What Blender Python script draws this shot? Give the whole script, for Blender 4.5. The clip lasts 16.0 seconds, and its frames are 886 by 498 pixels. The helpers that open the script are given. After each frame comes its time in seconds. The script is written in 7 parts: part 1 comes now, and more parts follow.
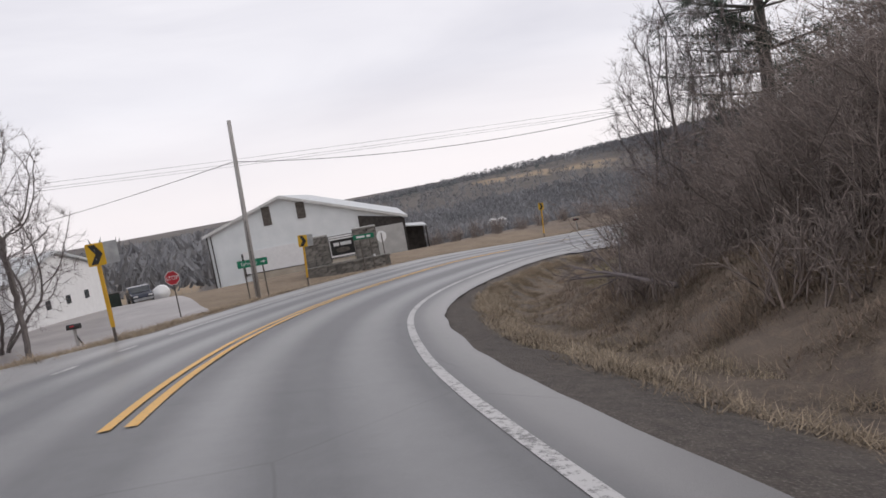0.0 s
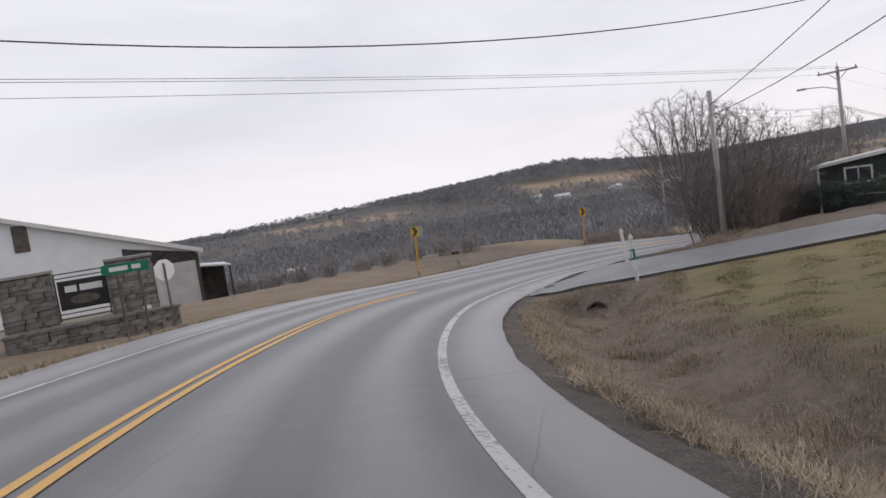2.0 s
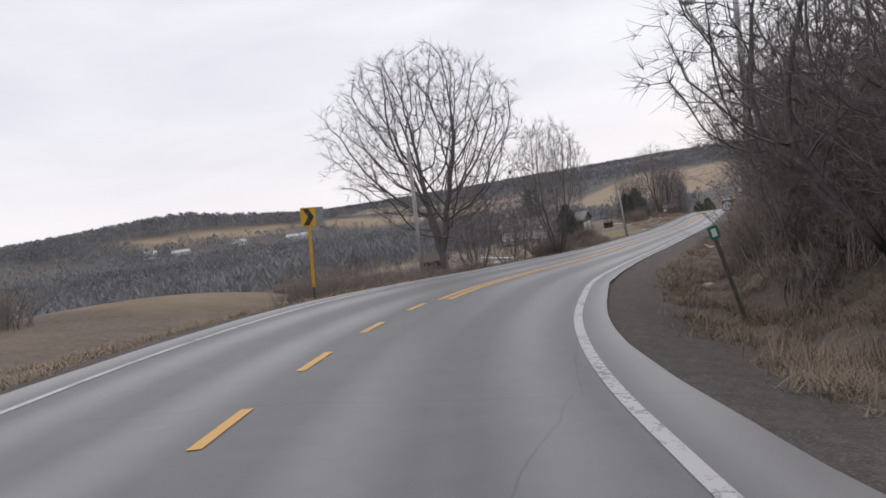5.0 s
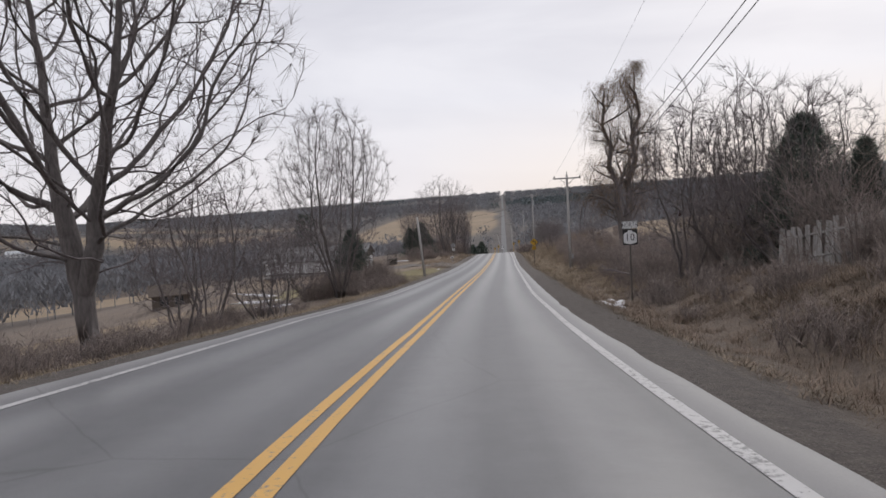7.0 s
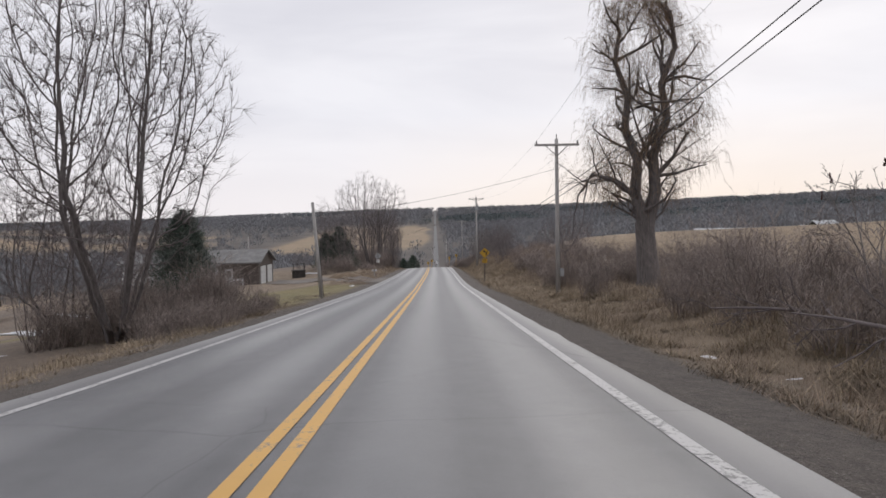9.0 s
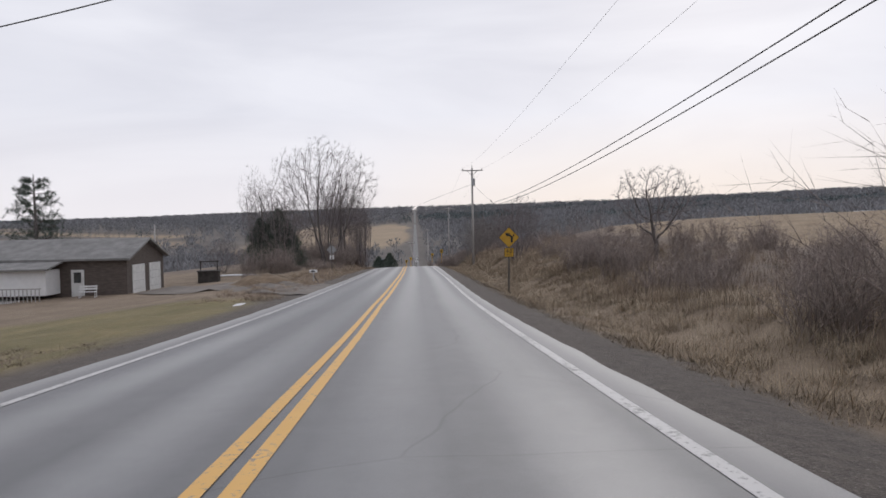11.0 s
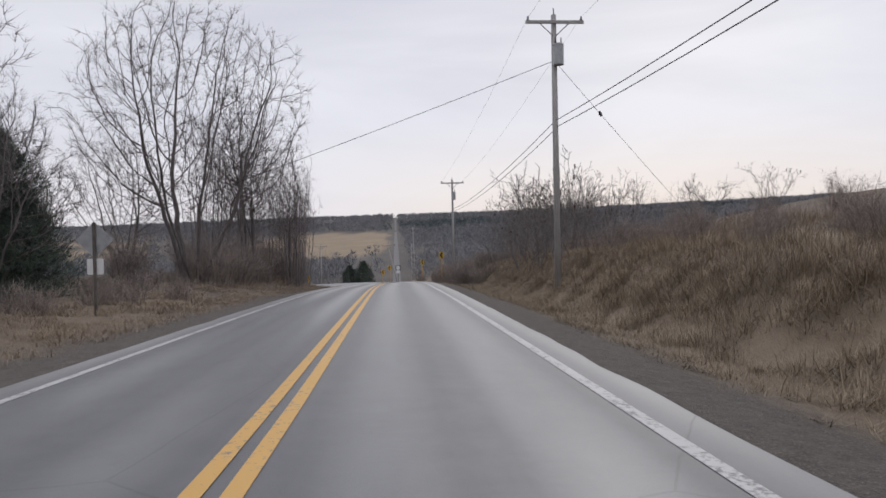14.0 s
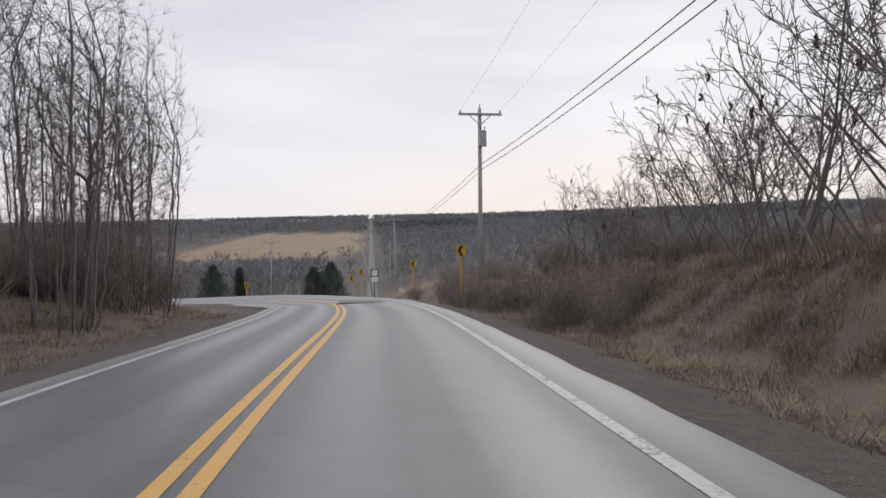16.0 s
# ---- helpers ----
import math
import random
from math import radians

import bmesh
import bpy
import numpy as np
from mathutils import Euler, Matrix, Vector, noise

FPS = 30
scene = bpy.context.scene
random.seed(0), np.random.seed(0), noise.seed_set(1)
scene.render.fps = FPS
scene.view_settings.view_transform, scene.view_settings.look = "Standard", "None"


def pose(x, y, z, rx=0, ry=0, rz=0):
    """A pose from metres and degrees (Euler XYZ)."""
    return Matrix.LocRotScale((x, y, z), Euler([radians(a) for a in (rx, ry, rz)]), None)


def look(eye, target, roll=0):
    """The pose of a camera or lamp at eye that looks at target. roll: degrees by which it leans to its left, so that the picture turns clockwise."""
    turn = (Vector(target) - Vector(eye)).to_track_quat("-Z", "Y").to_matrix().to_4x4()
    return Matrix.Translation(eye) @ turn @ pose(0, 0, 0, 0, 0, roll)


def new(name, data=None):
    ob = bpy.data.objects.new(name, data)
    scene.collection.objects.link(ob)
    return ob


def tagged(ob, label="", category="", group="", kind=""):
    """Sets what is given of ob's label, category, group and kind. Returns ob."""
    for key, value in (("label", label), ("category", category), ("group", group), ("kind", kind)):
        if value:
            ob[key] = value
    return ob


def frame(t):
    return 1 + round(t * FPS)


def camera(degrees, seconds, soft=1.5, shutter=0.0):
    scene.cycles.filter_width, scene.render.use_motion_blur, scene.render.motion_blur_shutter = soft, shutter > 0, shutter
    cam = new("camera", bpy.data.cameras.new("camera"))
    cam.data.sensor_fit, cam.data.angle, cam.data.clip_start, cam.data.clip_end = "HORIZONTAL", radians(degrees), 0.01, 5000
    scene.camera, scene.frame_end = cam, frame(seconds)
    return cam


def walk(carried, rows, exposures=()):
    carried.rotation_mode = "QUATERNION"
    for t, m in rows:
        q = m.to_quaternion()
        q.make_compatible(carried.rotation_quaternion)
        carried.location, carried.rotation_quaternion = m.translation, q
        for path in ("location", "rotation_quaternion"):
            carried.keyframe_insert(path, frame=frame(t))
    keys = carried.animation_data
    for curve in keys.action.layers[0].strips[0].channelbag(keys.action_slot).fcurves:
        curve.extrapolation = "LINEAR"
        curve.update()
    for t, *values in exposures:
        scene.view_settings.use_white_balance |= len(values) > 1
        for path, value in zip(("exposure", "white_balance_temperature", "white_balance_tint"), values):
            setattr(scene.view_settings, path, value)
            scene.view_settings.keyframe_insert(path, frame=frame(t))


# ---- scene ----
EXPOSURE = [(0.0, 0.3, 6550, 11), (1.5, 0.3, 6500, 11), (3.0, 0.1, 6350, 10.5), (5.5, 0.3, 6450, 10.5), (7.0, 0.14, 6450, 10.5), (9.0, 0.2, 6500, 10), (11.5, 0.12, 6320, 10.5), (12.5, 0.06, 6300, 10.5), (14.5, 0.06, 6300, 10.5), (16.0, 0.16, 6450, 10.5)]
cam = camera(68.73, 16.0, soft=1.6)
PATH = [
    (0, (52.711, -64.156, 9.483), (50.768, -63.73, 9.275), -10.06),
    (0.5, (47.978, -64.299, 9.079), (46.076, -63.715, 8.872), -10.34),
    (1, (42.933, -64.102, 8.545), (41.089, -63.352, 8.348), -10.18),
    (1.5, (37.951, -63.417, 7.957), (36.176, -62.515, 7.777), -9.62),
    (2, (32.85, -62.024, 7.386), (31.146, -60.987, 7.234), -8.67),
    (2.5, (27.588, -60.073, 6.842), (25.97, -58.903, 6.731), -7.67),
    (3, (23.567, -57.863, 6.384), (22.039, -56.574, 6.298), -7.69),
    (3.2, (22.121, -57.092, 6.214), (20.641, -55.749, 6.134), -7.71),
    (4, (15.448, -52.386, 5.668), (14.205, -50.822, 5.574), -7.84),
    (4.6, (11.01, -47.111, 5.085), (9.986, -45.398, 4.962), -7.90),
    (5.3, (6.897, -40.786, 4.387), (6.16, -38.933, 4.234), -7.89),
    (5.5, (6.067, -39.093, 4.231), (5.415, -37.208, 4.076), -7.86),
    (6, (4.212, -34.291, 3.919), (3.756, -32.349, 3.769), -6.93),
    (6.5, (3.012, -29.123, 3.621), (2.71, -27.15, 3.492), -5.50),
    (7, (2.169, -23.374, 3.176), (1.979, -21.386, 3.072), -3.22),
    (7.5, (1.752, -17.546, 2.711), (1.641, -15.551, 2.627), -1.74),
    (8, (1.5, -11.995, 2.268), (1.441, -9.997, 2.196), -1.05),
    (8.5, (1.384, -6.109, 1.809), (1.369, -4.111, 1.742), -1.11),
    (9, (1.252, 0.001, 1.402), (1.275, 2.0, 1.338), -1.04),
    (9.2, (1.229, 2.593, 1.225), (1.266, 4.592, 1.166), -1.15),
    (9.9, (1.163, 12.627, 0.567), (1.228, 14.625, 0.512), -1.17),
    (10.6, (1.261, 23.729, -0.072), (1.34, 25.726, -0.133), -1.03),
    (11.3, (1.187, 35.021, -0.802), (1.277, 37.018, -0.871), -1.14),
    (11.5, (1.152, 38.21, -1.001), (1.245, 40.207, -1.07), -1.28),
    (12, (1.135, 46.354, -1.438), (1.248, 48.349, -1.504), -1.73),
    (12.5, (1.168, 53.894, -1.827), (1.297, 55.889, -1.882), -1.88),
    (13, (1.194, 62.107, -2.2), (1.335, 64.101, -2.245), -1.63),
    (13.5, (1.198, 70.474, -2.482), (1.344, 72.468, -2.523), -1.40),
    (14, (1.219, 78.88, -2.715), (1.364, 80.874, -2.756), -1.22),
    (14.5, (1.086, 87.672, -3.008), (1.243, 89.665, -3.055), -1.38),
    (15, (1.202, 95.718, -3.284), (1.374, 97.71, -3.332), -0.77),
    (15.5, (1.209, 103.763, -3.627), (1.403, 105.753, -3.673), -0.99),
    (16, (1.19, 111.585, -4.02), (1.411, 113.572, -4.055), -0.49),
]
walk(cam, [(t, look(eye, target, roll)) for t, eye, target, roll in PATH], EXPOSURE)


# ---- world and sun ----
world = bpy.data.worlds.new("overcast_sky")
scene.world = world
world.use_nodes = True
wn = world.node_tree.nodes
wl = world.node_tree.links
wn.clear()
w_out = wn.new("ShaderNodeOutputWorld")
w_bg = wn.new("ShaderNodeBackground")
w_bg.inputs["Strength"].default_value = 0.12
w_sky = wn.new("ShaderNodeTexSky")
w_sky.sky_type = "NISHITA"
w_sky.sun_disc = False
w_sky.sun_elevation = radians(24)
w_sky.sun_rotation = radians(25)
w_sky.dust_density = 3.0
w_co = wn.new("ShaderNodeTexCoord")
w_sep = wn.new("ShaderNodeSeparateXYZ")
wl.new(w_co.outputs["Generated"], w_sep.inputs[0])
# cloud sheets: streaks flattened towards the horizon
w_map = wn.new("ShaderNodeMapping")
w_map.inputs["Scale"].default_value = (1.0, 1.0, 4.5)
wl.new(w_co.outputs["Generated"], w_map.inputs[0])
w_n1 = wn.new("ShaderNodeTexNoise")
w_n1.inputs["Scale"].default_value = 1.5
w_n1.inputs["Detail"].default_value = 5.0
w_n1.inputs["Roughness"].default_value = 0.5
w_n1.inputs["Distortion"].default_value = 0.5
wl.new(w_map.outputs[0], w_n1.inputs["Vector"])
w_c = wn.new("ShaderNodeValToRGB")
w_c.color_ramp.elements[0].position = 0.33
w_c.color_ramp.elements[0].color = (5.08, 5.08, 5.56, 1)
w_c.color_ramp.elements[1].position = 0.66
w_c.color_ramp.elements[1].color = (6.41, 6.38, 6.74, 1)
wl.new(w_n1.outputs["Fac"], w_c.inputs[0])
# thinner, warmer cloud low over the horizon
w_h = wn.new("ShaderNodeMapRange")
w_h.inputs["From Min"].default_value = 0.02
w_h.inputs["From Max"].default_value = 0.17
w_h.inputs["To Min"].default_value = 0.75
w_h.inputs["To Max"].default_value = 0.0
wl.new(w_sep.outputs["Z"], w_h.inputs["Value"])
w_warm = wn.new("ShaderNodeMix")
w_warm.data_type = "RGBA"
wl.new(w_h.outputs[0], w_warm.inputs[0])
# warmest where the hidden sun stands, low beyond the fields
w_dot = wn.new("ShaderNodeVectorMath")
w_dot.operation = "DOT_PRODUCT"
w_dot.inputs[1].default_value = (0.38, 0.92, 0.05)
wl.new(w_co.outputs["Generated"], w_dot.inputs[0])
w_near = wn.new("ShaderNodeMapRange")
w_near.inputs["From Min"].default_value = 0.86
w_near.inputs["From Max"].default_value = 1.0
wl.new(w_dot.outputs["Value"], w_near.inputs["Value"])
w_glow = wn.new("ShaderNodeMix")
w_glow.data_type = "RGBA"
w_glow.inputs[6].default_value = (6.89, 6.51, 6.55, 1)
w_glow.inputs[7].default_value = (7.5, 6.41, 5.42, 1)
wl.new(w_near.outputs[0], w_glow.inputs[0])
wl.new(w_glow.outputs[2], w_warm.inputs[7])
wl.new(w_c.outputs[0], w_warm.inputs[6])
w_mix = wn.new("ShaderNodeMix")
w_mix.data_type = "RGBA"
w_mix.inputs[0].default_value = 0.985
wl.new(w_sky.outputs[0], w_mix.inputs[6])
wl.new(w_warm.outputs[2], w_mix.inputs[7])
wl.new(w_mix.outputs[2], w_bg.inputs["Color"])
wl.new(w_bg.outputs[0], w_out.inputs["Surface"])

sun = new("sun", bpy.data.lights.new("sun", "SUN"))
sun.data.energy = 0.6
sun.data.angle = radians(25)
sun.data.color = (1.0, 0.95, 0.9)
sun.matrix_world = look((20, 60, 40), (0, 0, 0))


# ---- materials ----
def shader(name, rough=0.9, metal=0.0):
    m = bpy.data.materials.new(name)
    m.use_nodes = True
    b = m.node_tree.nodes["Principled BSDF"]
    b.inputs["Roughness"].default_value = rough
    b.inputs["Metallic"].default_value = metal
    return m, m.node_tree.nodes, m.node_tree.links, b


def node(nodes, kind, **values):
    n = nodes.new(kind)
    for key, value in values.items():
        n.inputs[key].default_value = value
    return n


def mix(nodes, links, fac, a, b, mode="MIX"):
    n = nodes.new("ShaderNodeMix")
    n.data_type, n.blend_type = "RGBA", mode
    for slot, v in ((0, fac), (6, a), (7, b)):
        if isinstance(v, (int, float)):
            n.inputs[slot].default_value = v
        elif isinstance(v, tuple):
            n.inputs[slot].default_value = (*v[:3], 1)
        else:
            links.new(v, n.inputs[slot])
    return n.outputs[2]


def ramp(nodes, links, value, lo, hi):
    n = node(nodes, "ShaderNodeMapRange", **{"From Min": lo, "From Max": hi})
    links.new(value, n.inputs["Value"])
    return n.outputs[0]


def noise_tex(nodes, links, scale, detail=4.0, stretch=None, rough=0.55):
    co = nodes.new("ShaderNodeTexCoord")
    n = node(nodes, "ShaderNodeTexNoise", Scale=scale, Detail=detail, Roughness=rough)
    if stretch:
        mp = node(nodes, "ShaderNodeMapping", Scale=stretch)
        links.new(co.outputs["Object"], mp.inputs[0])
        links.new(mp.outputs[0], n.inputs["Vector"])
    else:
        links.new(co.outputs["Object"], n.inputs["Vector"])
    return n.outputs["Fac"]


def bump(nodes, links, bsdf, height, strength=0.3, distance=0.02):
    n = node(nodes, "ShaderNodeBump", Strength=strength, Distance=distance)
    links.new(height, n.inputs["Height"])
    links.new(n.outputs[0], bsdf.inputs["Normal"])


def surface(name, dark, light, scale=6.0, rough=0.85, metal=0.0, fine=60.0, relief=0.25, stretch=None, spread=0.0, island=0.0):
    """Two-scale variation of colour with a fine relief; spread varies whole objects, island single loose pieces."""
    m, nodes, links, b = shader(name, rough, metal)
    broad = noise_tex(nodes, links, scale, 5.0, stretch)
    grain = noise_tex(nodes, links, fine, 3.0, stretch)
    col = mix(nodes, links, ramp(nodes, links, broad, 0.3, 0.7), dark, light)
    col = mix(nodes, links, 0.35, col, mix(nodes, links, grain, (0.35, 0.35, 0.35), (1.0, 1.0, 1.0)), "MULTIPLY")
    if spread:
        info = nodes.new("ShaderNodeObjectInfo")
        hsv = node(nodes, "ShaderNodeHueSaturation")
        links.new(ramp(nodes, links, info.outputs["Random"], -1 / spread, 1 + 1 / spread), hsv.inputs["Value"])
        m2 = node(nodes, "ShaderNodeMath")
        m2.operation = "MULTIPLY"
        m2.inputs[1].default_value = 2.0
        links.new(hsv.inputs["Value"].links[0].from_socket, m2.inputs[0])
        links.new(m2.outputs[0], hsv.inputs["Value"])
        links.new(col, hsv.inputs["Color"])
        col = hsv.outputs[0]
    if island:
        geo = nodes.new("ShaderNodeNewGeometry")
        mr = node(nodes, "ShaderNodeMapRange", **{"To Min": 1 - island, "To Max": 1 + island})
        links.new(geo.outputs["Random Per Island"], mr.inputs["Value"])
        hs = node(nodes, "ShaderNodeHueSaturation")
        links.new(mr.outputs[0], hs.inputs["Value"])
        links.new(col, hs.inputs["Color"])
        col = hs.outputs[0]
    links.new(col, b.inputs["Base Color"])
    if relief:
        bump(nodes, links, b, grain, relief, 0.01)
    return m


def asphalt_material():
    m, nodes, links, b = shader("asphalt", 0.5)
    lat = nodes.new("ShaderNodeAttribute")
    lat.attribute_name = "across"
    run = nodes.new("ShaderNodeAttribute")
    run.attribute_name = "along"
    comb = nodes.new("ShaderNodeCombineXYZ")
    links.new(lat.outputs["Fac"], comb.inputs[0])
    links.new(run.outputs["Fac"], comb.inputs[1])
    mp = node(nodes, "ShaderNodeMapping", Scale=(1.0, 0.05, 1.0))
    links.new(comb.outputs[0], mp.inputs[0])
    streak = node(nodes, "ShaderNodeTexNoise", Scale=1.6, Detail=4.0)
    links.new(mp.outputs[0], streak.inputs["Vector"])
    patch = noise_tex(nodes, links, 0.25, 4.0)
    grain = noise_tex(nodes, links, 90.0, 2.0)
    # wheel tracks, polished pale, at 1.0 and 2.6 m from the middle of the road
    wave = node(nodes, "ShaderNodeMath")
    wave.operation = "MULTIPLY"
    wave.inputs[1].default_value = 3.93
    ab = node(nodes, "ShaderNodeMath")
    ab.operation = "ABSOLUTE"
    links.new(lat.outputs["Fac"], ab.inputs[0])
    sh = node(nodes, "ShaderNodeMath")
    sh.operation = "SUBTRACT"
    sh.inputs[1].default_value = 0.95
    links.new(ab.outputs[0], sh.inputs[0])
    links.new(sh.outputs[0], wave.inputs[0])
    cs = node(nodes, "ShaderNodeMath")
    cs.operation = "COSINE"
    links.new(wave.outputs[0], cs.inputs[0])
    track = ramp(nodes, links, cs.outputs[0], -0.6, 1.3)
    col = mix(nodes, links, ramp(nodes, links, streak.outputs["Fac"], 0.3, 0.75), (0.138, 0.14, 0.146), (0.19, 0.192, 0.198))
    col = mix(nodes, links, ramp(nodes, links, patch, 0.35, 0.75), col, (0.175, 0.175, 0.179))
    col = mix(nodes, links, 0.65, col, mix(nodes, links, track, (0.8, 0.8, 0.81), (1.2, 1.2, 1.19)), "MULTIPLY")
    blot = noise_tex(nodes, links, 2.2, 6.0, None, 0.7)
    col = mix(nodes, links, 0.4, col, mix(nodes, links, ramp(nodes, links, blot, 0.3, 0.7), (0.72, 0.72, 0.72), (1.2, 1.2, 1.2)), "MULTIPLY")
    # paler, salted shoulder outside the edge lines
    edge = ramp(nodes, links, ab.outputs[0], 3.35, 3.75)
    col = mix(nodes, links, edge, col, mix(nodes, links, patch, (0.2, 0.197, 0.197), (0.29, 0.283, 0.281)))
    col = mix(nodes, links, 0.45, col, mix(nodes, links, grain, (0.4, 0.4, 0.4), (1.25, 1.25, 1.25)), "MULTIPLY")
    # cracks across and along
    vor = node(nodes, "ShaderNodeTexVoronoi", Scale=0.22)
    vor.feature = "DISTANCE_TO_EDGE"
    wob = node(nodes, "ShaderNodeTexNoise", Scale=0.9, Detail=5.0)
    links.new(comb.outputs[0], wob.inputs["Vector"])
    links.new(mix(nodes, links, 0.16, comb.outputs[0], wob.outputs["Color"], "ADD"), vor.inputs["Vector"])
    crack = ramp(nodes, links, vor.outputs["Distance"], 0.0035, 0.0)
    crack_soft = node(nodes, "ShaderNodeMath")
    crack_soft.operation = "MULTIPLY"
    crack_soft.inputs[1].default_value = 0.4
    links.new(crack, crack_soft.inputs[0])
    col = mix(nodes, links, crack_soft.outputs[0], col, (0.04, 0.04, 0.04))
    links.new(col, b.inputs["Base Color"])
    rr = node(nodes, "ShaderNodeMapRange", **{"To Min": 0.5, "To Max": 0.3})
    links.new(track, rr.inputs["Value"])
    links.new(rr.outputs[0], b.inputs["Roughness"])
    bump(nodes, links, b, grain, 0.35, 0.006)
    return m


def paint_material(name, colour, worn):
    m, nodes, links, b = shader(name, 0.6)
    broad = noise_tex(nodes, links, 1.3, 5.0)
    fine = noise_tex(nodes, links, 14.0, 5.0, None, 0.7)
    wear = node(nodes, "ShaderNodeMath")
    wear.operation = "MULTIPLY_ADD"
    wear.inputs[1].default_value = 0.5
    links.new(broad, wear.inputs[0])
    links.new(fine, wear.inputs[2])
    f = ramp(nodes, links, wear.outputs[0], worn, worn - 0.13)
    col = mix(nodes, links, f, (0.2, 0.196, 0.195), mix(nodes, links, broad, tuple(c * 0.85 for c in colour), colour))
    links.new(col, b.inputs["Base Color"])
    return m


def ground_material():
    m, nodes, links, b = shader("ground_cover", 0.95)
    zone = nodes.new("ShaderNodeAttribute")
    zone.attribute_name = "zone"
    sep = nodes.new("ShaderNodeSeparateColor")
    links.new(zone.outputs["Color"], sep.inputs[0])
    n0 = noise_tex(nodes, links, 0.02, 5.0)
    n1 = noise_tex(nodes, links, 0.35, 6.0, None, 0.65)
    n2 = noise_tex(nodes, links, 5.0, 5.0, None, 0.7)
    n3 = noise_tex(nodes, links, 40.0, 2.0)
    dead = mix(nodes, links, ramp(nodes, links, n1, 0.3, 0.7), (0.12, 0.096, 0.08), (0.24, 0.187, 0.145))
    dead = mix(nodes, links, ramp(nodes, links, n2, 0.45, 0.8), dead, (0.3, 0.238, 0.175))
    far = mix(nodes, links, ramp(nodes, links, n0, 0.35, 0.65), (0.08, 0.073, 0.068), (0.13, 0.116, 0.105))
    straw = mix(nodes, links, ramp(nodes, links, n1, 0.3, 0.7), (0.26, 0.185, 0.115), (0.4, 0.31, 0.215))
    straw = mix(nodes, links, ramp(nodes, links, n0, 0.3, 0.7), straw, mix(nodes, links, 0.5, straw, (0.2, 0.16, 0.1)))
    lawn = mix(nodes, links, ramp(nodes, links, n1, 0.3, 0.7), (0.17, 0.145, 0.07), (0.29, 0.235, 0.12))
    lawn = mix(nodes, links, ramp(nodes, links, n2, 0.5, 0.8), lawn, (0.14, 0.145, 0.055))
    dirt = mix(nodes, links, ramp(nodes, links, n2, 0.3, 0.7), (0.08, 0.068, 0.06), (0.155, 0.132, 0.114))
    dirt = mix(nodes, links, ramp(nodes, links, n3, 0.55, 0.75), dirt, (0.22, 0.2, 0.18))
    col = mix(nodes, links, zone.outputs["Alpha"], dead, far)
    col = mix(nodes, links, sep.outputs["Blue"], col, straw)
    col = mix(nodes, links, sep.outputs["Green"], col, lawn)
    col = mix(nodes, links, sep.outputs["Red"], col, dirt)
    col = mix(nodes, links, 0.4, col, mix(nodes, links, n3, (0.45, 0.45, 0.45), (1.2, 1.2, 1.2)), "MULTIPLY")
    links.new(col, b.inputs["Base Color"])
    bump(nodes, links, b, mix(nodes, links, 0.35, n2, n3), 1.0, 0.09)
    return m


MAT_ASPHALT = asphalt_material()
MAT_YELLOW = paint_material("yellow_line_paint", (0.7, 0.41, 0.115), 0.97)
MAT_WHITE_LINE = paint_material("white_line_paint", (0.55, 0.54, 0.535), 0.89)
MAT_GROUND = ground_material()
MAT_DRIVE = surface("worn_driveway", (0.110, 0.110, 0.116), (0.209, 0.209, 0.220), 0.6, 0.45, fine=50)
MAT_SIDE_ROAD = surface("dry_side_road", (0.15, 0.148, 0.15), (0.23, 0.226, 0.226), 0.6, 0.9, fine=50)
MAT_BARK = surface("grey_bark", (0.1, 0.088, 0.084), (0.2, 0.177, 0.17), 5, 0.95, fine=30, relief=0.6, stretch=(3, 3, 0.6))
MAT_TWIG = surface("bare_twigs", (0.135, 0.115, 0.115), (0.24, 0.206, 0.205), 3, 0.95, relief=0)
MAT_BRUSH = surface("brush_stems", (0.185, 0.152, 0.138), (0.36, 0.297, 0.262), 2, 0.95, relief=0, island=0.35)
MAT_WILLOW = surface("willow_twigs", (0.192, 0.132, 0.090), (0.312, 0.216, 0.144), 3, 0.9, relief=0)
MAT_POLE = surface("weathered_pole_wood", (0.3, 0.285, 0.275), (0.5, 0.48, 0.46), 6, 0.9, fine=40, relief=0.5, stretch=(4, 4, 0.3))
MAT_CABLE = surface("black_cable", (0.036, 0.036, 0.040), (0.072, 0.072, 0.076), 3, 0.6, relief=0)
MAT_SIGN_YELLOW = surface("yellow_sign_sheeting", (0.62, 0.36, 0.01), (0.74, 0.44, 0.015), 3, 0.45, relief=0)
MAT_SIGN_AMBER = surface("aged_amber_sheeting", (0.46, 0.26, 0.02), (0.56, 0.33, 0.03), 3, 0.5, relief=0)
MAT_SIGN_BLACK = surface("black_sign_film", (0.012, 0.012, 0.012), (0.025, 0.025, 0.025), 5, 0.5, relief=0)
MAT_SIGN_WHITE = surface("white_sign_sheeting", (0.78, 0.78, 0.78), (0.86, 0.86, 0.86), 3, 0.5, relief=0)
MAT_SIGN_GREEN = surface("green_sign_sheeting", (0.0, 0.17, 0.09), (0.01, 0.24, 0.13), 3, 0.5, relief=0)
MAT_SIGN_RED = surface("red_sign_sheeting", (0.42, 0.02, 0.03), (0.52, 0.03, 0.045), 3, 0.5, relief=0)
MAT_ALU = surface("dull_aluminium", (0.32, 0.33, 0.34), (0.46, 0.47, 0.48), 4, 0.5, 0.6)
